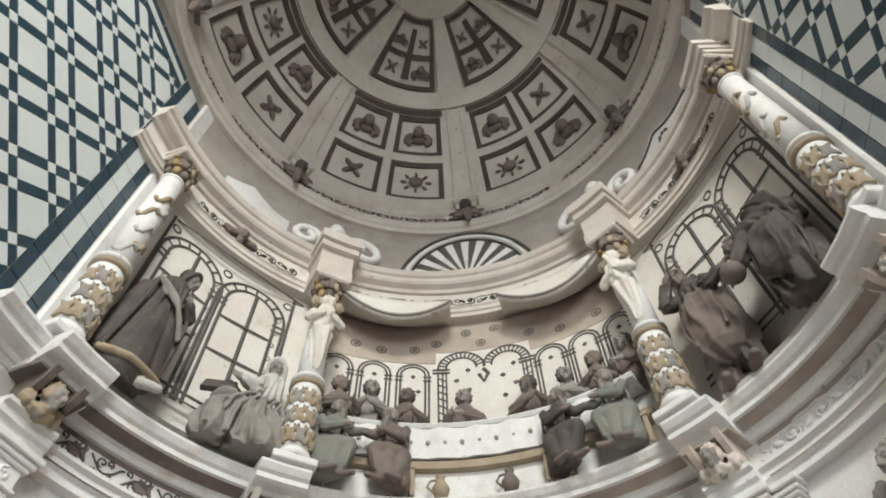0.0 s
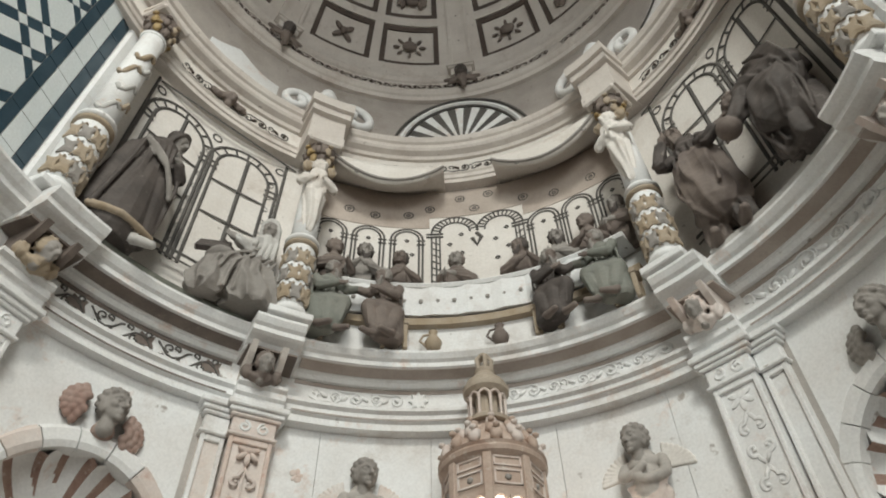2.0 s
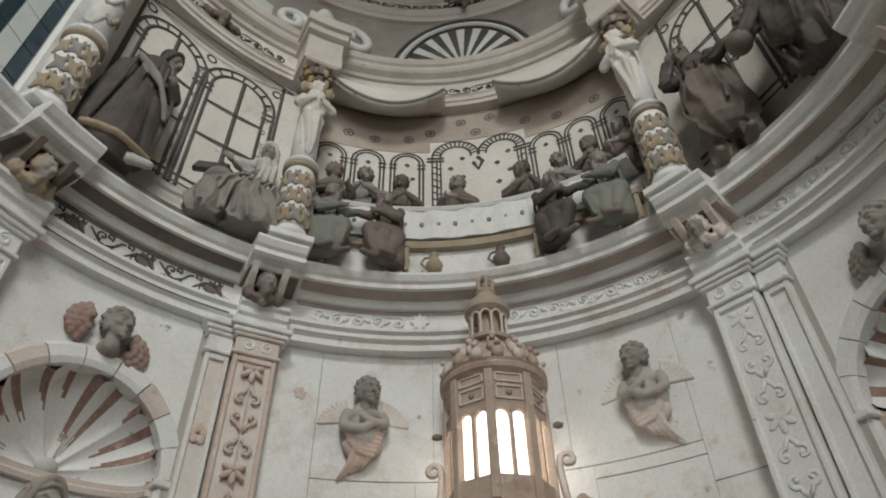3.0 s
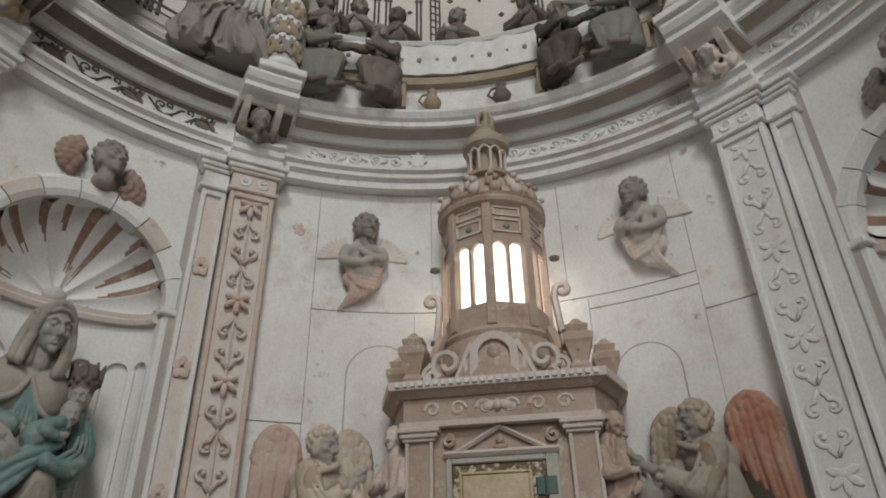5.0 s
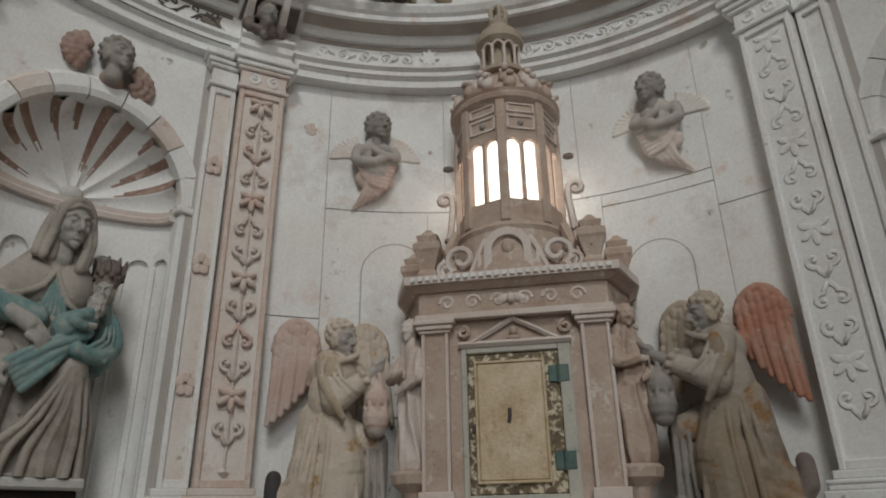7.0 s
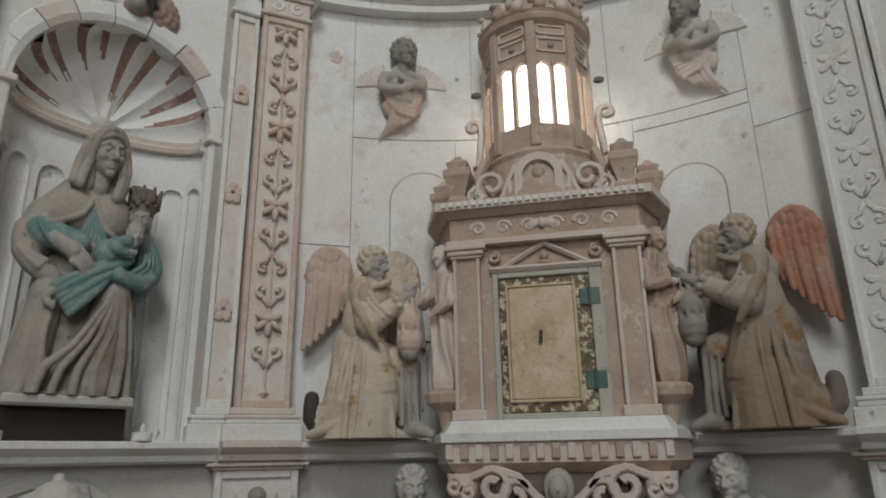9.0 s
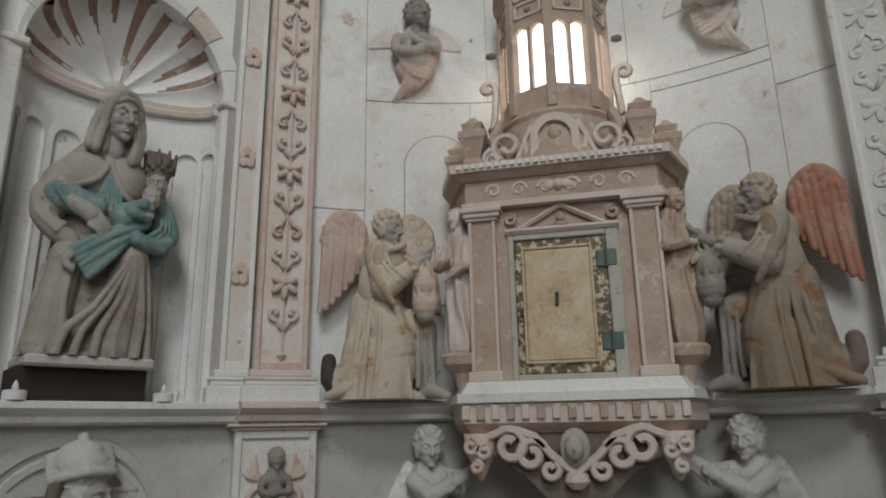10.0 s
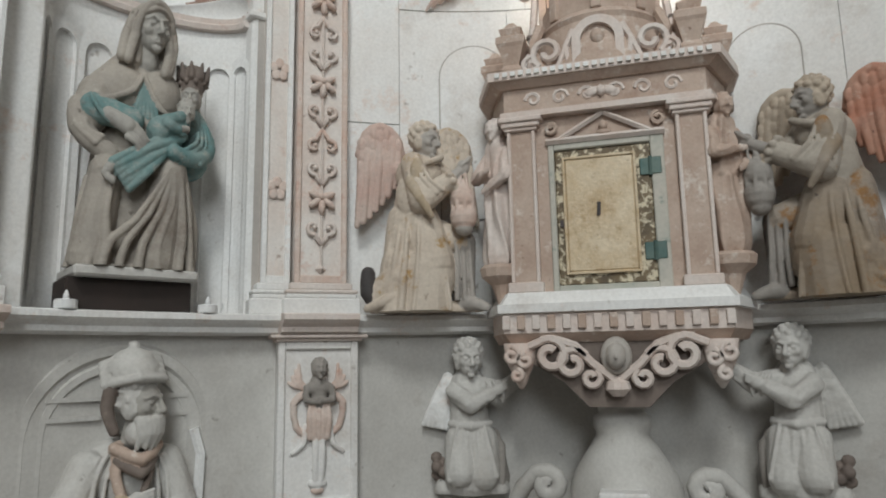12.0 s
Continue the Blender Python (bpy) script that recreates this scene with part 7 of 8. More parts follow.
# corner pilasters with sunk panels
for sx in (-1, 1):
    for (x, y, w, rz) in ((sx * 0.485, 0.0, 0.085, 0), (sx * 0.69, 0.36, 0.05, sx * 62)):
        pl = bmesh.new()
        m = Matrix.Translation((x, y, 0)) @ Matrix.Rotation(radians(rz), 4, "Z")
        box(pl, -w, w, 0.012, 0.12, 0.09, 1.15)
        pl.transform(m)
        part("corner_pilaster", pl, TERRA, tab)
        for x0, x1 in ((-w, -w + 0.022), (w - 0.022, w)):
            pl = bmesh.new()
            box(pl, x0, x1, -0.006, 0.02, 0.15, 1.07, 0.005)
            pl.transform(m)
            part("pilaster_edge", pl, LIME_PINK, tab)
        for z0, z1, o in ((0.09, 0.15, 0.018), (1.07, 1.09, 0.015), (1.09, 1.12, 0.03), (1.12, 1.15, 0.045)):
            pb = bmesh.new()
            box(pb, -w - o, w + o, -o, 0.12, z0, z1, 0.005)
            pb.transform(m)
            part("pilaster_moulding", pb, LIME_PINK, tab)
# entablature of the body
tpart("architrave", 1.15, 1.185, 0.03, LIME_PINK)
tpart("frieze", 1.185, 1.33, 0.01, TERRA)
tpart("cornice", 1.33, 1.37, 0.03, TERRA, 0.075)
tpart("cornice_lip", 1.37, 1.425, 0.09, LIME_PINK)
for k in range(26):
    b = bmesh.new()
    x = -0.60 + 1.2 * k / 25
    box(b, x - 0.014, x + 0.014, -0.108, -0.07, 1.385, 1.412)
    part("bead", b, LIME, tab)
for k in range(15):
    b = bmesh.new()
    x = -0.60 + 1.2 * k / 14
    box(b, x - 0.022, x + 0.022, -0.068, -0.03, -0.125, -0.045, 0.004)
    part("dentil", b, TERRA if k % 2 else LIME_PINK, tab)
for k in range(6):
    b = bmesh.new()
    for p in (spiral(-0.4 + 0.16 * k, 1.255, 0.05, 0.015, 0 if k % 2 else 180, 1.1 if k % 2 else -1.1, 10, -0.008),):
        tube(b, p, 0.013, 5)
    part("frieze_scroll", b, LIME_PINK, tab)
b = bmesh.new()
for x in (-0.05, 0.05):
    blob(b, (x, -0.01, 1.26), (0.06, 0.02, 0.035), (0, 20 if x > 0 else -20, 0), 1)
blob(b, (0, -0.02, 1.26), (0.03, 0.03, 0.04), sub=1)
part("frieze_cherub", b, LIME_PINK, tab, smooth=True)
# pediment over the door
b = bmesh.new()
for d in (-1, 1):
    tube(b, [(d * 0.26, 0.02, 1.0), (0, 0.015, 1.14)], 0.016, 4)
tube(b, [(-0.34, 0.015, 0.99), (0.34, 0.015, 0.99)], 0.02, 4)
part("pediment", b, LIME_PINK, tab)
b = bmesh.new()
blob(b, (0, 0.02, 1.06), (0.03, 0.025, 0.035), sub=1)
blob(b, (0, 0.02, 1.02), (0.05, 0.02, 0.02), sub=1)
part("pediment_head", b, TERRA, tab, smooth=True)
for d in (-1, 1):
    b = bmesh.new()
    tube(b, spiral(d * 0.31, 1.07, 0.04, 0.012, 90, d * 1.2, 10, 0.02), 0.014, 5)
    part("side_scroll", b, TERRA, tab)
# door: painted stone frame, gilded leaf, hinges
b = bmesh.new()
for x0, x1, z0, z1 in ((-0.33, -0.295, 0.09, 0.98), (0.255, 0.33, 0.09, 0.98), (-0.295, 0.255, 0.935, 0.98), (-0.295, 0.255, 0.09, 0.125)):
    box(b, x0, x1, 0.022, 0.12, z0, z1, 0.006)
part("door_frame", b, VERDIGRIS, tab, "stone door frame with flaked green paint")
dr = new("door")
dr.parent = tab
for nm, dims, m_, lab in (("leaf_border", (-0.295, 0.255, 0.04, 0.07, 0.125, 0.935), DOOR_DARK, "flaked dark gilt border"), ("leaf_panel", (-0.235, 0.155, 0.022, 0.05, 0.20, 0.87), DOOR_GOLD, "worn gilded door panel")):
    b = bmesh.new()
    box(b, *dims, 0.008)
    part(nm, b, m_, dr, lab)
b = bmesh.new()
for x0, x1, z0, z1 in ((-0.25, -0.235, 0.185, 0.885), (0.155, 0.17, 0.185, 0.885), (-0.235, 0.155, 0.87, 0.885), (-0.235, 0.155, 0.185, 0.20)):
    box(b, x0, x1, 0.016, 0.045, z0, z1, 0.003)
part("bead_moulding", b, DOOR_GOLD, dr)
b = bmesh.new()
tube(b, [(-0.055, 0.02, 0.52), (-0.05, 0.0195, 0.555), (-0.048, 0.02, 0.60)], 0.011, 6)
part("keyhole", b, DARK_FOOT, dr)
b = bmesh.new()
box(b, -0.275, -0.256, 0.03, 0.05, 0.47, 0.51)
part("lock_hole", b, DARK_FOOT, dr)
for z in (0.25, 0.74):
    b = bmesh.new()
    box(b, 0.19, 0.245, 0.028, 0.05, z, z + 0.1, 0.004)
    box(b, 0.255, 0.31, 0.016, 0.05, z, z + 0.1, 0.004)
    lathe(b, [(0.012, z - 0.005), (0.012, z + 0.105)], 8, cx=0.25, cy=0.026)
    part("hinge", b, HINGE, dr, "green corroded iron hinge")

# pierced crest, corner urns
for d in (-1, 1):
    b = bmesh.new()
    tube(b, [(d * p[0], p[1], p[2]) for p in spiral(0.30, 1.54, 0.10, 0.025, -60, 1.15, 16, -0.02)], 0.022, 6)
    tube(b, [(d * p[0], p[1], p[2]) for p in spiral(0.40, 1.47, 0.06, 0.02, 100, -1.1, 12, -0.02)], 0.018, 6)
    tube(b, [(d * 0.17, -0.02, 1.43), (d * 0.19, -0.02, 1.56), (d * 0.14, -0.02, 1.66)], 0.022, 6)
    tube(b, [(d * 0.19, -0.02, 1.56), (d * 0.24, -0.02, 1.44)], 0.018, 6)
    part("crest_scroll", b, LIME_PINK, tab, "pierced pale scroll cresting")
b = bmesh.new()
n = 16
outer = [(-0.15, 1.425)] + [(-0.15 * math.cos(math.pi * i / n), 1.58 + 0.14 * math.sin(math.pi * i / n)) for i in range(n + 1)] + [(0.15, 1.425)]
inner = [(-0.10, 1.425)] + [(-0.10 * math.cos(math.pi * i / n), 1.57 + 0.10 * math.sin(math.pi * i / n)) for i in range(n + 1)] + [(0.10, 1.425)]
for i in range(len(outer) - 1):
    for y in (-0.06,):
        b.faces.new([b.verts.new((p[0], y, p[1])) for p in (outer[i], outer[i + 1], inner[i + 1], inner[i])])
        b.faces.new([b.verts.new((p[0], yy, p[1])) for p, yy in ((outer[i], y), (outer[i + 1], y), (outer[i + 1], 0.03), (outer[i], 0.03))])
        b.faces.new([b.verts.new((p[0], yy, p[1])) for p, yy in ((inner[i], y), (inner[i + 1], y), (inner[i + 1], 0.02), (inner[i], 0.02))])
b.faces.new([b.verts.new((p[0], 0.02, p[1])) for p in inner])
part("crest_niche", b, LIME_PINK, tab)
b = bmesh.new()
blob(b, (0, -0.03, 1.59), (0.045, 0.045, 0.06))
blob(b, (0, -0.02, 1.48), (0.08, 0.05, 0.07))
part("crest_bust", b, TERRA, tab, smooth=True)
for (x, y) in ((-0.52, 0.02), (0.52, 0.02), (0.70, 0.40), (-0.70, 0.40)):
    b = bmesh.new()
    lathe(b, [(0.075, 1.425), (0.085, 1.46), (0.065, 1.49), (0.11, 1.6), (0.125, 1.62), (0.125, 1.66), (0.085, 1.68), (0.1, 1.72), (0.06, 1.74), (0.02, 1.78)], 4, cx=x, cy=y, turn=math.pi / 4)
    part("corner_urn", b, TERRA, tab)

# the drum with its pierced windows
DY, DR = 0.36, 0.365
b = bmesh.new()
lathe(b, [(0.45, 1.42), (0.44, 1.47), (0.40, 1.6), (0.385, 1.72), (0.40, 1.75), (0.37, 1.79)], 32, cy=DY)
part("drum_base", b, TERRA, tab, smooth=False)
n, zb, zt = 8, 1.955, 2.38
for k in range(8):
    g = math.radians(-90 + 45 * k)
    b = bmesh.new()
    x, y = DR * math.cos(g), DY + DR * math.sin(g)
    m = Matrix.Translation((x, y, 0)) @ Matrix.Rotation(g + math.pi / 2, 4, "Z")
    box(b, -0.032, 0.032, -0.02, 0.04, 1.79, 2.72, 0.006)
    b.transform(m)
    part("drum_post", b, TERRA, tab)
    # bay between two posts: sill, two lights, tracery head, panels
    g2 = math.radians(-67.5 + 45 * k)
    rr = DR * math.cos(math.radians(22.5)) + 0.006
    m2 = Matrix.Translation((rr * math.cos(g2), DY + rr * math.sin(g2), 0)) @ Matrix.Rotation(g2 + math.pi / 2, 4, "Z")
    b = bmesh.new()
    box(b, -0.13, 0.13, 0.0, 0.03, 1.79, zb)
    b.transform(m2)
    part("sill_panel", b, TERRA, tab)
    b = bmesh.new()
    box(b, -0.012, 0.012, -0.004, 0.03, zb, zt)
    b.transform(m2)
    part("mullion", b, TERRA, tab)
    for cx in (-0.06, 0.06):
        b = bmesh.new()
        ring = []
        for i in range(9):
            a0 = math.pi * i / 8
            x0, z0, x1 = cx + 0.048 * math.cos(a0), zt - 0.02 + 0.06 * math.sin(a0), cx + 0.068 * math.cos(a0)
            ring.append([(x0, 0.0, z0), (x0, 0.03, z0), (x1, 0.03, zt + 0.09), (x1, 0.0, zt + 0.09)])
        loft(b, ring)
        b.transform(m2)
        part("tracery", b, TERRA, tab)
    b = bmesh.new()
    box(b, -0.13, 0.13, 0.0, 0.03, zt + 0.085, 2.74)
    b.transform(m2)
    part("head_panel", b, TERRA, tab)
    for z0, z1 in ((zt + 0.11, zt + 0.22), (zt + 0.245, zt + 0.32)):
        b = bmesh.new()
        for x0, x1, q0, q1 in ((-0.10, 0.10, z0, z0 + 0.012), (-0.10, 0.10, z1 - 0.012, z1), (-0.10, -0.088, z0, z1), (0.088, 0.10, z0, z1)):
            box(b, x0, x1, -0.012, 0.005, q0, q1)
        b.transform(m2)
        part("panel_frame", b, LIME_PINK, tab)
    b = bmesh.new()
    blob(b, (0, -0.002, zt + 0.165), (0.028, 0.015, 0.028), sub=1)
    b.transform(m2)
    part("boss", b, STATUE_GREY, tab, smooth=True)
b = bmesh.new()
lathe(b, [(0.27, 1.84), (0.27, 2.5)], 24, cy=DY)
part("lit_glass", b, GLOW, tab, "brightly lit white glass inside the lantern")
b = bmesh.new()
lathe(b, [(0.36, 2.70), (0.40, 2.73), (0.41, 2.76), (0.395, 2.78), (0.41, 2.80), (0.36, 2.83), (0.30, 2.92), (0.22, 3.02), (0.18, 3.12)], 32, cy=DY)
part("drum_cornice", b, TERRA, tab)
for row, nn, zz, rr in ((0, 14, 2.88, 0.36), (1, 11, 2.97, 0.29), (2, 9, 3.05, 0.22)):
    for k in range(nn):
        g = 2 * math.pi * (k + 0.5 * row) / nn
        b = bmesh.new()
        blob(b, (rr * math.cos(g), DY + rr * math.sin(g), zz), (0.055, 0.04, 0.075), (-14, 0, math.degrees(g) + 90), 1)
        blob(b, ((rr + 0.03) * math.cos(g), DY + (rr + 0.03) * math.sin(g), zz + 0.05), (0.03, 0.03, 0.025), sub=1)
        part("crown_leaf", b, TERRA if (k + row) % 2 else LIME_PINK, tab, smooth=True)
# side brackets of the drum
for sx in (-1, 1):
    b = bmesh.new()
    tube(b, [(sx * 0.40, DY, 1.48), (sx * 0.46, DY, 1.62), (sx * 0.43, DY, 1.9), (sx * 0.41, DY, 2.1)] + [(sx * p[0], p[1], p[2]) for p in spiral(0.47, 2.16, 0.055, 0.02, 190, -1.0, 10, DY)], 0.026, 6)
    part("scroll_bracket", b, LIME_PINK, tab)
    for z in (1.84, 2.42):
        b = bmesh.new()
        blob(b, (sx * 0.44, DY, z), (0.045, 0.03, 0.03), sub=1)
        part("knob", b, STATUE_BROWN, tab)
    b = bmesh.new()
    tube(b, [(sx * 0.34, 0.0, 1.44), (sx * 0.40, 0.06, 1.62), (sx * 0.36, 0.14, 1.78)], 0.035, 6)
    part("volute", b, TERRA, tab)
LY = 0.29
# little open lantern and finial
b = bmesh.new()
lathe(b, [(0.18, 3.10), (0.185, 3.13), (0.16, 3.15)], 24, cy=LY)
part("lantern_base", b, OCHRE_STONE, tab)
for k in range(10):
    g = 2 * math.pi * k / 10
    b = bmesh.new()
    lathe(b, [(0.014, 3.14), (0.011, 3.2), (0.012, 3.30), (0.017, 3.34)], 6, cx=0.145 * math.cos(g), cy=LY + 0.145 * math.sin(g))
    part("lantern_colonnette", b, LIME_PINK, tab)
    b = bmesh.new()
    g2 = g + math.pi / 10
    pts = []
    for i in range(7):
        f = g + (2 * math.pi / 10) * i / 6
        pts.append((0.148 * math.cos(f), LY + 0.148 * math.sin(f), 3.33 + 0.035 * math.sin(math.pi * i / 6)))
    tube(b, pts, 0.011, 5)
    part("lantern_arch", b, LIME_PINK, tab)
b = bmesh.new()
lathe(b, [(0.09, 3.12), (0.09, 3.4)], 12, cy=LY)
part("lantern_core", b, OCHRE_STONE, tab)
b = bmesh.new()
lathe(b, [(0.15, 3.37), (0.185, 3.40), (0.19, 3.44), (0.165, 3.46), (0.16, 3.50), (0.10, 3.56), (0.075, 3.60), (0.085, 3.63), (0.06, 3.66)], 24, cy=LY)
part("lantern_roof", b, OCHRE_STONE, tab, smooth=False)
b = bmesh.new()
for k in range(5):
    g = 2 * math.pi * k / 5
    tube(b, [(0.055 * math.cos(g), LY + 0.055 * math.sin(g), 3.65), (0.065 * math.cos(g), LY + 0.065 * math.sin(g), 3.74), (0.03 * math.cos(g), LY + 0.03 * math.sin(g), 3.79)], 0.02, 6)
blob(b, (0, LY, 3.79), (0.05, 0.05, 0.03), sub=2)
part("finial", b, OCHRE_STONE, tab)
# scroll apron under the body and the baluster that carries it
for d in (-1, 1):
    b = bmesh.new()
    tube(b, [(d * p[0], p[1], p[2]) for p in spiral(0.36, -0.27, 0.10, 0.03, 60, 1.2, 16, -0.02)], 0.026, 6)
    tube(b, [(d * p[0], p[1], p[2]) for p in spiral(0.24, -0.32, 0.09, 0.025, 150, -1.2, 16, -0.02)], 0.024, 6)
    tube(b, [(d * 0.48, -0.02, -0.22), (d * 0.36, -0.02, -0.17), (d * 0.22, -0.02, -0.22), (d * 0.13, -0.02, -0.32), (0, -0.02, -0.42)], 0.024, 6)
    tube(b, [(d * p[0], p[1], p[2]) for p in spiral(0.14, -0.40, 0.055, 0.02, 120, 1.1, 12, -0.02)], 0.02, 6)
    part("apron_scroll", b, LIME_PINK, tab, "pierced pale scrollwork apron")
b = bmesh.new()
lathe(b, [(0.0, -0.01), (0.08, -0.02), (0.085, 0.0), (0.07, 0.02)], 18, sy=1.25)
b.transform(Matrix.Translation((0, -0.03, -0.28)) @ Matrix.Rotation(radians(90), 4, "X"))
blob(b, (0, -0.07, -0.28), (0.055, 0.05, 0.075))
blob(b, (0, -0.12, -0.285), (0.012, 0.015, 0.02), sub=1)
part("apron_medallion", b, SKIN, tab, smooth=True)
b = bmesh.new()
lathe(b, [(0.03, -0.50), (0.07, -0.46), (0.06, -0.42), (0.02, -0.40)], 10, cy=-0.01)
part("apron_drop", b, LIME_PINK, tab)
for d in (-1, 1):
    b = bmesh.new()
    lathe(b, [(0.01, -0.46), (0.035, -0.42), (0.05, -0.38), (0.085, -0.3), (0.10, -0.20)], 10, cx=d * 0.54, cy=0.04)
    for q, x0, z0, r0 in ((1, 0.58, -0.27, 0.055), (-1, 0.50, -0.30, 0.045), (1, 0.55, -0.38, 0.035)):
        tube(b, [(d * p[0], p[1], p[2]) for p in spiral(x0, z0, r0, 0.012, 90, q * 1.2, 12, -0.045)], 0.017, 6)
    part("corner_drop", b, LIME_PINK if d > 0 else FADED_RED, tab, smooth=True)
b = bmesh.new()
loft(b, [[(x, 0.03 + 0.0, z) for x, z in ((-0.56, -0.2), (0.56, -0.2), (0.5, -0.3), (0.3, -0.42), (0.16, -0.56), (-0.16, -0.56), (-0.3, -0.42), (-0.5, -0.3))], [(x, 0.5, z) for x, z in ((-0.56, -0.2), (0.56, -0.2), (0.5, -0.3), (0.3, -0.42), (0.16, -0.56), (-0.16, -0.56), (-0.3, -0.42), (-0.5, -0.3))]])
part("underside", b, STATUE_BROWN, tab)
bal = thing("baluster_foot", at(0, 2.78, -1.62), "grey stone baluster carrying the tabernacle", "baluster")
b = bmesh.new()
lathe(b, [(0.36, 0.0), (0.36, 0.06), (0.30, 0.1), (0.32, 0.26), (0.29, 0.36), (0.2, 0.5), (0.15, 0.58), (0.165, 0.62), (0.165, 0.68), (0.13, 0.70), (0.135, 0.74), (0.20, 0.79), (0.21, 0.81), (0.15, 0.84)], 28)
part("body", b, LIME_GREY, bal, smooth=True)
b = bmesh.new()
box(b, -0.13, 0.13, -0.42, -0.28, -0.1, 0.32, 0.01)
part("shield", b, LIME, bal)
for d in (-1, 1):
    b = bmesh.new()
    tube(b, [(d * 0.95, 0.1, -0.1), (d * 0.72, 0.05, 0.05), (d * 0.6, 0.0, 0.26), (d * 0.5, -0.05, 0.36)] + [(d * p[0], p[1], p[2]) for p in spiral(0.44, 0.29, 0.08, 0.025, 60, 1.2, 12, -0.06)], 0.05, 8)
    part("volute", b, LIME_GREY, bal, smooth=True)

# little saints on the canted sides
for sx in (-1, 1):
    c = Clay()
    c.head((0, -0.05, 0.88), 0.075, 0.3 * -sx, 0, 0)
    c.limb((0, 0, 0.76), (0, 0, 0.45), 0.09, 0.11, 0, 6, 0.012)
    c.limb((0, 0, 0.45), (0, 0, 0.08), 0.11, 0.12, 0, 7, 0.016)
    c.arm((-0.09, -0.02, 0.72), (-0.13, -0.09, 0.58), (0.0, -0.13, 0.6), 0.035, 0, 0, 0.006)
    c.arm((0.09, -0.02, 0.72), (0.13, -0.09, 0.56), (0.03, -0.13, 0.5), 0.035, 0, 0, 0.006)
    c.fuse("statue_side_saint", at(sx * 13.8, 2.70, -0.06, turn=sx * 50), [LIME_PINK if sx < 0 else TERRA], 0.0072, "small pale stone saint on the tabernacle side", "statue", "saints on the tabernacle")
    cb = thing("saint_corbel", at(sx * 14.0, 2.66, -0.06, turn=sx * 50), "small moulded stone corbel under a saint", "corbel", "corbels under the saints")
    b = bmesh.new()
    lathe(b, [(0.03, -0.22), (0.05, -0.16), (0.07, -0.1), (0.13, -0.05), (0.14, 0.0), (0.12, 0.02)], 12)
    part("bowl", b, TERRA, cb)

# ---- predella: panels and niche ----
for ang, sx in ((-36.5, -1), (36.5, 1)):
    pp = thing("predella_pedestal", at(ang, 2.98, -1.62), "pale stone pedestal panel with a red winged term", "pedestal", "predella pedestals")
    b = bmesh.new()
    box(b, -0.245, 0.245, 0.012, 0.2, -0.9, 1.19)
    part("die", b, LIME, pp)
    b = bmesh.new()
    for x0, x1, z0, z1 in ((-0.245, -0.2, 0.0, 1.15), (0.2, 0.245, 0.0, 1.15), (-0.2, 0.2, 1.10, 1.15), (-0.2, 0.2, 0.16, 0.22)):
        box(b, x0, x1, -0.012, 0.02, z0, z1, 0.008)
    part("frame", b, LIME, pp)
    for z0, z1, o in ((1.15, 1.17, 0.02), (1.17, 1.19, 0.05)):
        b = bmesh.new()
        box(b, -0.245 - o, 0.245 + o, -0.012 - o, 0.2, z0, z1, 0.005)
        part("moulding", b, LIME_PINK, pp)
    c = Clay()
    c.head((0, -0.045, 0.985), 0.062, 0.0, 0, 0)
    c.limb((0, -0.01, 0.90), (0, -0.01, 0.78), 0.055, 0.05, 0)
    c.ball((0, -0.02, 0.87), (0.085, 0.045, 0.05), 0)
    c.chain([(-0.07, -0.03, 0.87), (-0.08, -0.05, 0.80), (0.0, -0.07, 0.79)], 0.022, 0.018, 0)
    c.chain([(0.07, -0.03, 0.87), (0.08, -0.05, 0.80), (0.0, -0.075, 0.80)], 0.022, 0.018, 0)
    for k in range(5):
        c.chain([(-0.05 + 0.025 * k, -0.035, 0.77), (-0.06 + 0.03 * k, -0.05, 0.69), (-0.05 + 0.025 * k, -0.03, 0.58)], 0.016, 0.020, 1)
    c.chain([(-0.015, -0.02, 0.60), (-0.02, -0.035, 0.48), (-0.015, -0.02, 0.33)], 0.024, 0.016, 2)
    c.chain([(0.02, -0.02, 0.60), (0.025, -0.035, 0.48), (0.02, -0.02, 0.33)], 0.022, 0.016, 2)
    for d in (-1, 1):
        for k in range(4):
            c.chain([(d * 0.07, 0.0, 0.87), (d * (0.11 + 0.012 * k), -0.012, 0.91 - 0.01 * k), (d * (0.12 + 0.02 * k), 0.0, 1.01 - 0.035 * k)], 0.018, 0.010, 1)
        c.chain([(d * 0.09, 0.0, 0.83), (d * 0.15, -0.01, 0.78), (d * 0.13, 0.0, 0.64), (d * 0.08, 0.0, 0.60)], 0.024, 0.018, 1)
        c.chain([(d * 0.07, 0.0, 0.64), (d * 0.09, -0.01, 0.54), (d * 0.15, 0.0, 0.49)], 0.022, 0.014, 2)
    c.ball((0.0, 0, 0.31), (0.06, 0.035, 0.03), 2)
    c.ball((0.0, 0, 0.27), (0.04, 0.03, 0.025), 1)
    c.fuse("statue_winged_term", at(ang, 2.985, -1.62), [STATUE_GREY, FADED_RED, LIME], 0.0058, "small carved winged term in red and grey", "statue", "winged terms")
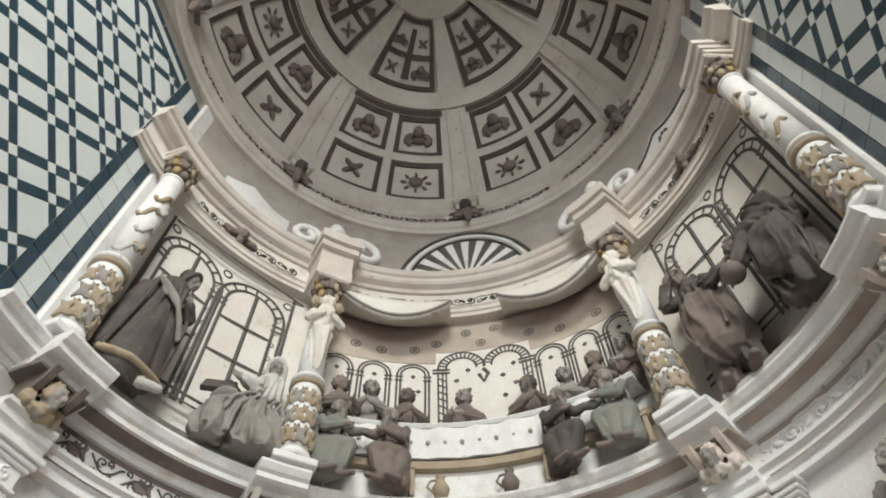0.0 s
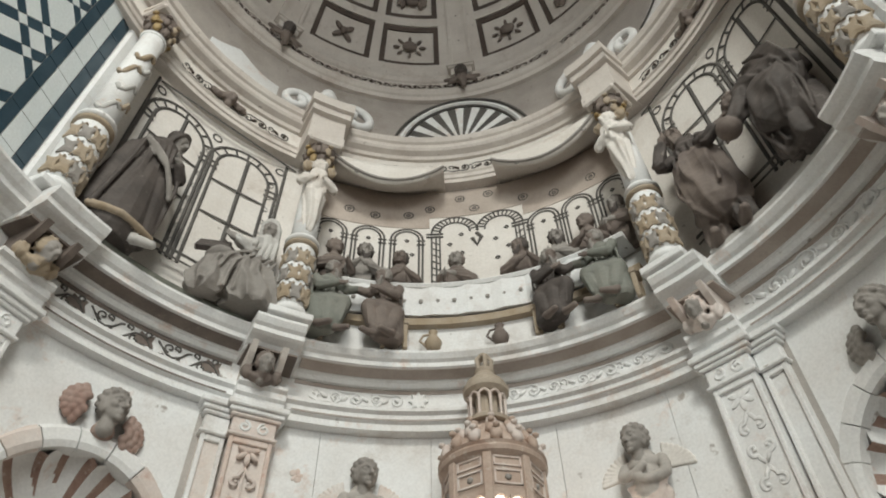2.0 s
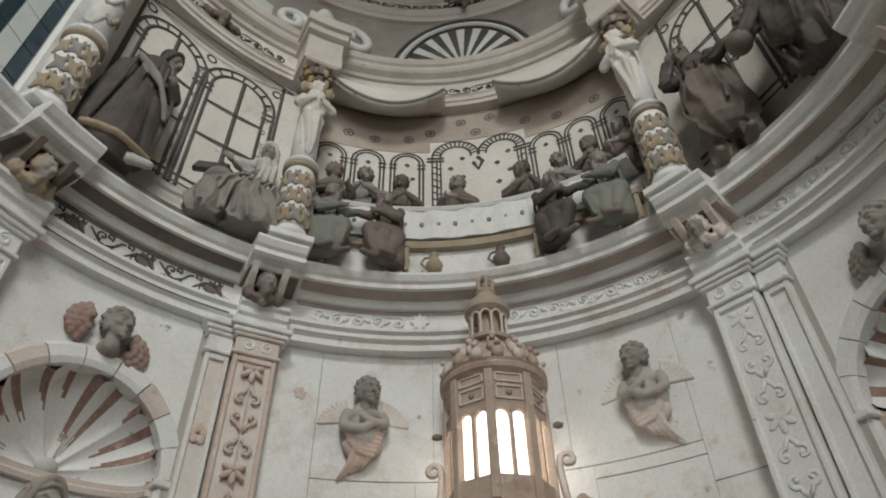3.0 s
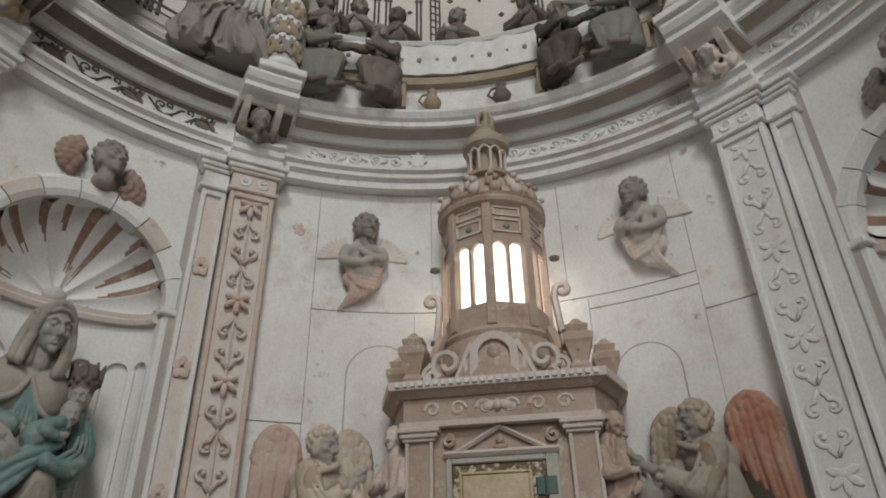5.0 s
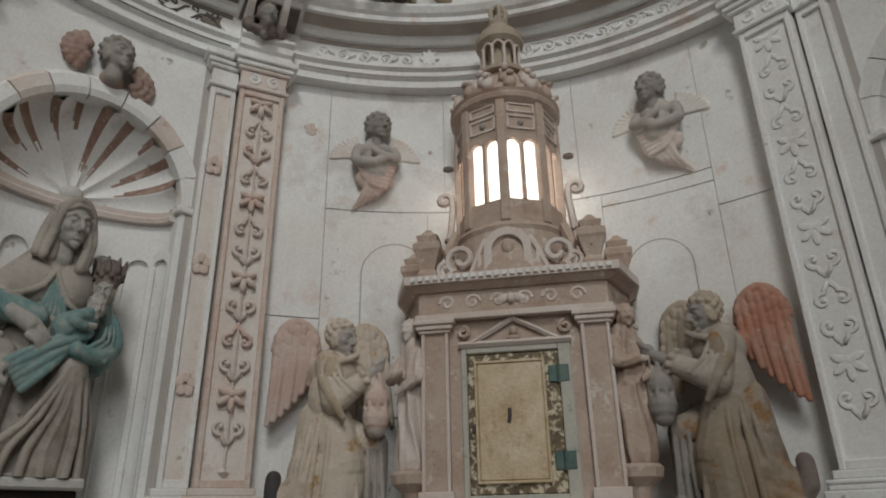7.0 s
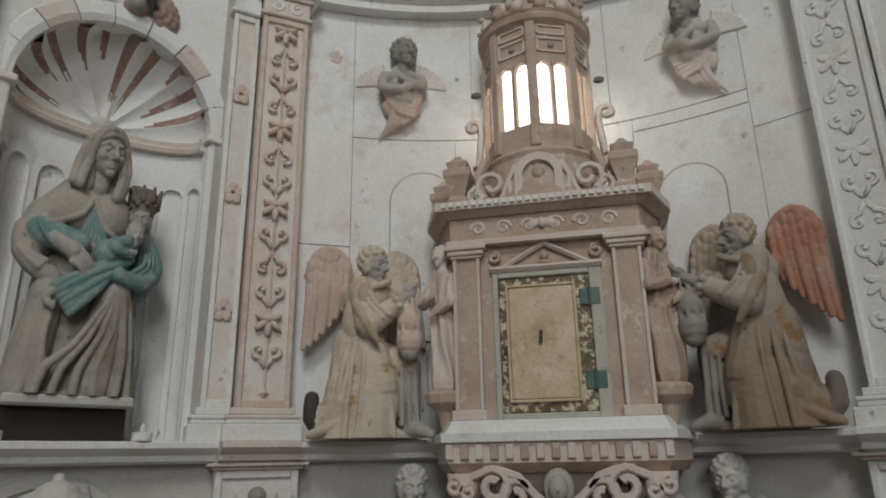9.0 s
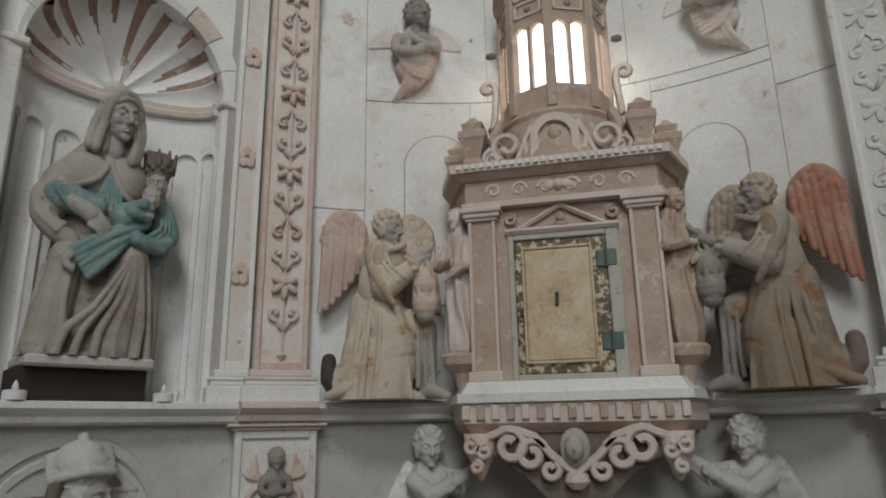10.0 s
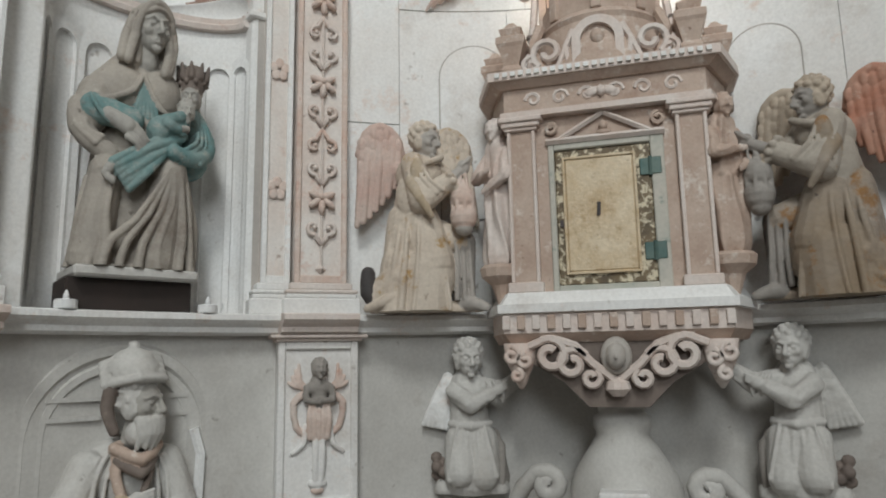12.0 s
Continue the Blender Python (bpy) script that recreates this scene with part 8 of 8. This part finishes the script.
for sx in (-1, 1):
    pn = thing("predella_niche_left" if sx < 0 else "predella_niche_right", at(sx * 57.0, 3.12, -1.6), "shallow grey stone niche with moulded arch", "niche", kind="structure")
    for rr, wd, m_ in ((0.47, 0.05, LIME_GREY), (0.38, 0.035, LIME_GREY)):
        b = bmesh.new()
        tube(b, [(-rr, 0.0, 0.0)] + [(-rr * math.cos(math.pi * i / 20), 0.0, 0.62 + rr * math.sin(math.pi * i / 20)) for i in range(21)] + [(rr, 0.0, 0.0)], wd, 6, 0.8)
        part("arch_moulding", b, m_, pn)
    for z in (0.72, 0.82):
        for d in (-1, 1):
            b = bmesh.new()
            x0, x1 = sorted((d * 0.36, d * 0.1))
            box(b, x0, x1, -0.03, 0.02, z, z + 0.025)
            part("string", b, LIME_GREY, pn)
    for x in (0.62 * 1, -0.62):
        b = bmesh.new()
        w = 0.075
        tube(b, [(x - w, 0, 0.1), (x - w, 0, 0.80)] + [(x - w * math.cos(math.pi * i / 8), 0, 0.85 + w * math.sin(math.pi * i / 8)) for i in range(9)] + [(x + w, 0, 0.80), (x + w, 0, 0.1)], 0.016, 5)
        part("blind_arch", b, LIME_GREY, pn)
    b = bmesh.new()
    tube(b, [(0.40, -0.04, 0.64), (0.44, -0.05, 0.5), (0.43, -0.05, 0.2), (0.36, -0.05, 0.0)], 0.03, 6)
    part("scroll_band", b, LIME, pn)

# ---- candles on the ledge ----
for a, flame in ((-63.4, True), (-49.3, False)):
    cd = thing("tealight_candle", at(a, 2.97, -0.307), "white plastic electric tealight on the ledge", "candle", "tealights")
    b = bmesh.new()
    lathe(b, [(0.052, 0.0), (0.055, 0.005), (0.055, 0.045), (0.045, 0.05), (0.04, 0.044)], 24)
    part("cup", b, WAX, cd, smooth=False)
    b = bmesh.new()
    lathe(b, [(0.008, 0.044), (0.017, 0.058), (0.014, 0.075), (0.004, 0.098)], 10)
    part("flame_tip", b, WAX, cd, smooth=True)

# ---- wall tiles, each its own piece ----


def tile_run(panel, sx, b0):
    count = 0
    rest = bmesh.new()
    n0 = 0
    q2 = math.sqrt(0.5)
    todo = []
    for i in range(-16, 24):
        for j in range(-24, 16):
            for ki, (a0, a1) in enumerate(SEQ):
                for kj, (c0, c1) in enumerate(SEQ):
                    A0, A1 = i * PERIOD + a0 + 0.23, i * PERIOD + a1 + 0.23
                    B0, B1 = j * PERIOD + c0 + b0, j * PERIOD + c1 + b0
                    poly = [((a + b) * q2, (a - b) * q2) for a, b in ((A0, B0), (A1, B0), (A1, B1), (A0, B1))]
                    if max(p[0] for p in poly) < V_FRONT or min(p[0] for p in poly) > V_END or max(p[1] for p in poly) < Z_BOT or min(p[1] for p in poly) > Z_END:
                        continue
                    for ax, lim, low in ((0, V_END, True), (0, V_FRONT, False), (1, Z_END, True), (1, Z_BOT, False)):
                        if poly:
                            poly = clip_poly(poly, ax, lim, low)
                    if len(poly) < 3:
                        continue
                    area = abs(sum(p[0] * q[1] - q[0] * p[1] for p, q in zip(poly, poly[1:] + poly[:1]))) / 2
                    if area < 0.0006:
                        continue
                    todo.append((poly, (ki + kj) % 2))
    for poly, dark in todo:
        cv, cz = sum(p[0] for p in poly) / len(poly), sum(p[1] for p in poly) / len(poly)
        if cv > 0.95 and cz > 4.0 and count < 230:
            b = bmesh.new()
            tile_piece(b, poly, sx)
            part("tile", b, TILE_BLUE if dark else TILE_WHITE, panel, "", True)
            count += 1
        else:
            tile_piece(rest, poly, sx, ix=dark)
    ob = part("far_tiles", rest, [TILE_WHITE, TILE_BLUE], panel, "", True)
    ob["kind"] = "stuff"
    # border strips: blue, white, blue; upright beside the column and level on top
    L = 0.33
    for v0, v1, m_ in ((2.055, 2.165, TILE_BLUE), (2.17, 2.33, TILE_WHITE), (2.335, 2.45, TILE_BLUE)):
        z = 3.2 + 0.05 * v0
        while z < Z_END + 0.3:
            b = bmesh.new()
            tile_piece(b, [(v0, z), (v1, z), (v1, min(z + L, Z_END + 0.34)), (v0, min(z + L, Z_END + 0.34))], sx, 0.014)
            part("border_tile", b, m_, panel, "", True)
            z += L
    v = 2.045
    while v > 0.2:
        for z0, z1, m_ in ((Z_END + 0.005, Z_END + 0.11, TILE_BLUE), (Z_END + 0.115, Z_END + 0.23, TILE_WHITE), (Z_END + 0.235, Z_END + 0.34, TILE_BLUE)):
            b = bmesh.new()
            tile_piece(b, [(v - L, z0), (v, z0), (v, z1), (v - L, z1)], sx, 0.014)
            part("border_tile", b, m_, panel, "", True)
        v -= L


for panel, sx, b0 in TILE_JOBS:
    tile_run(panel, sx, b0)
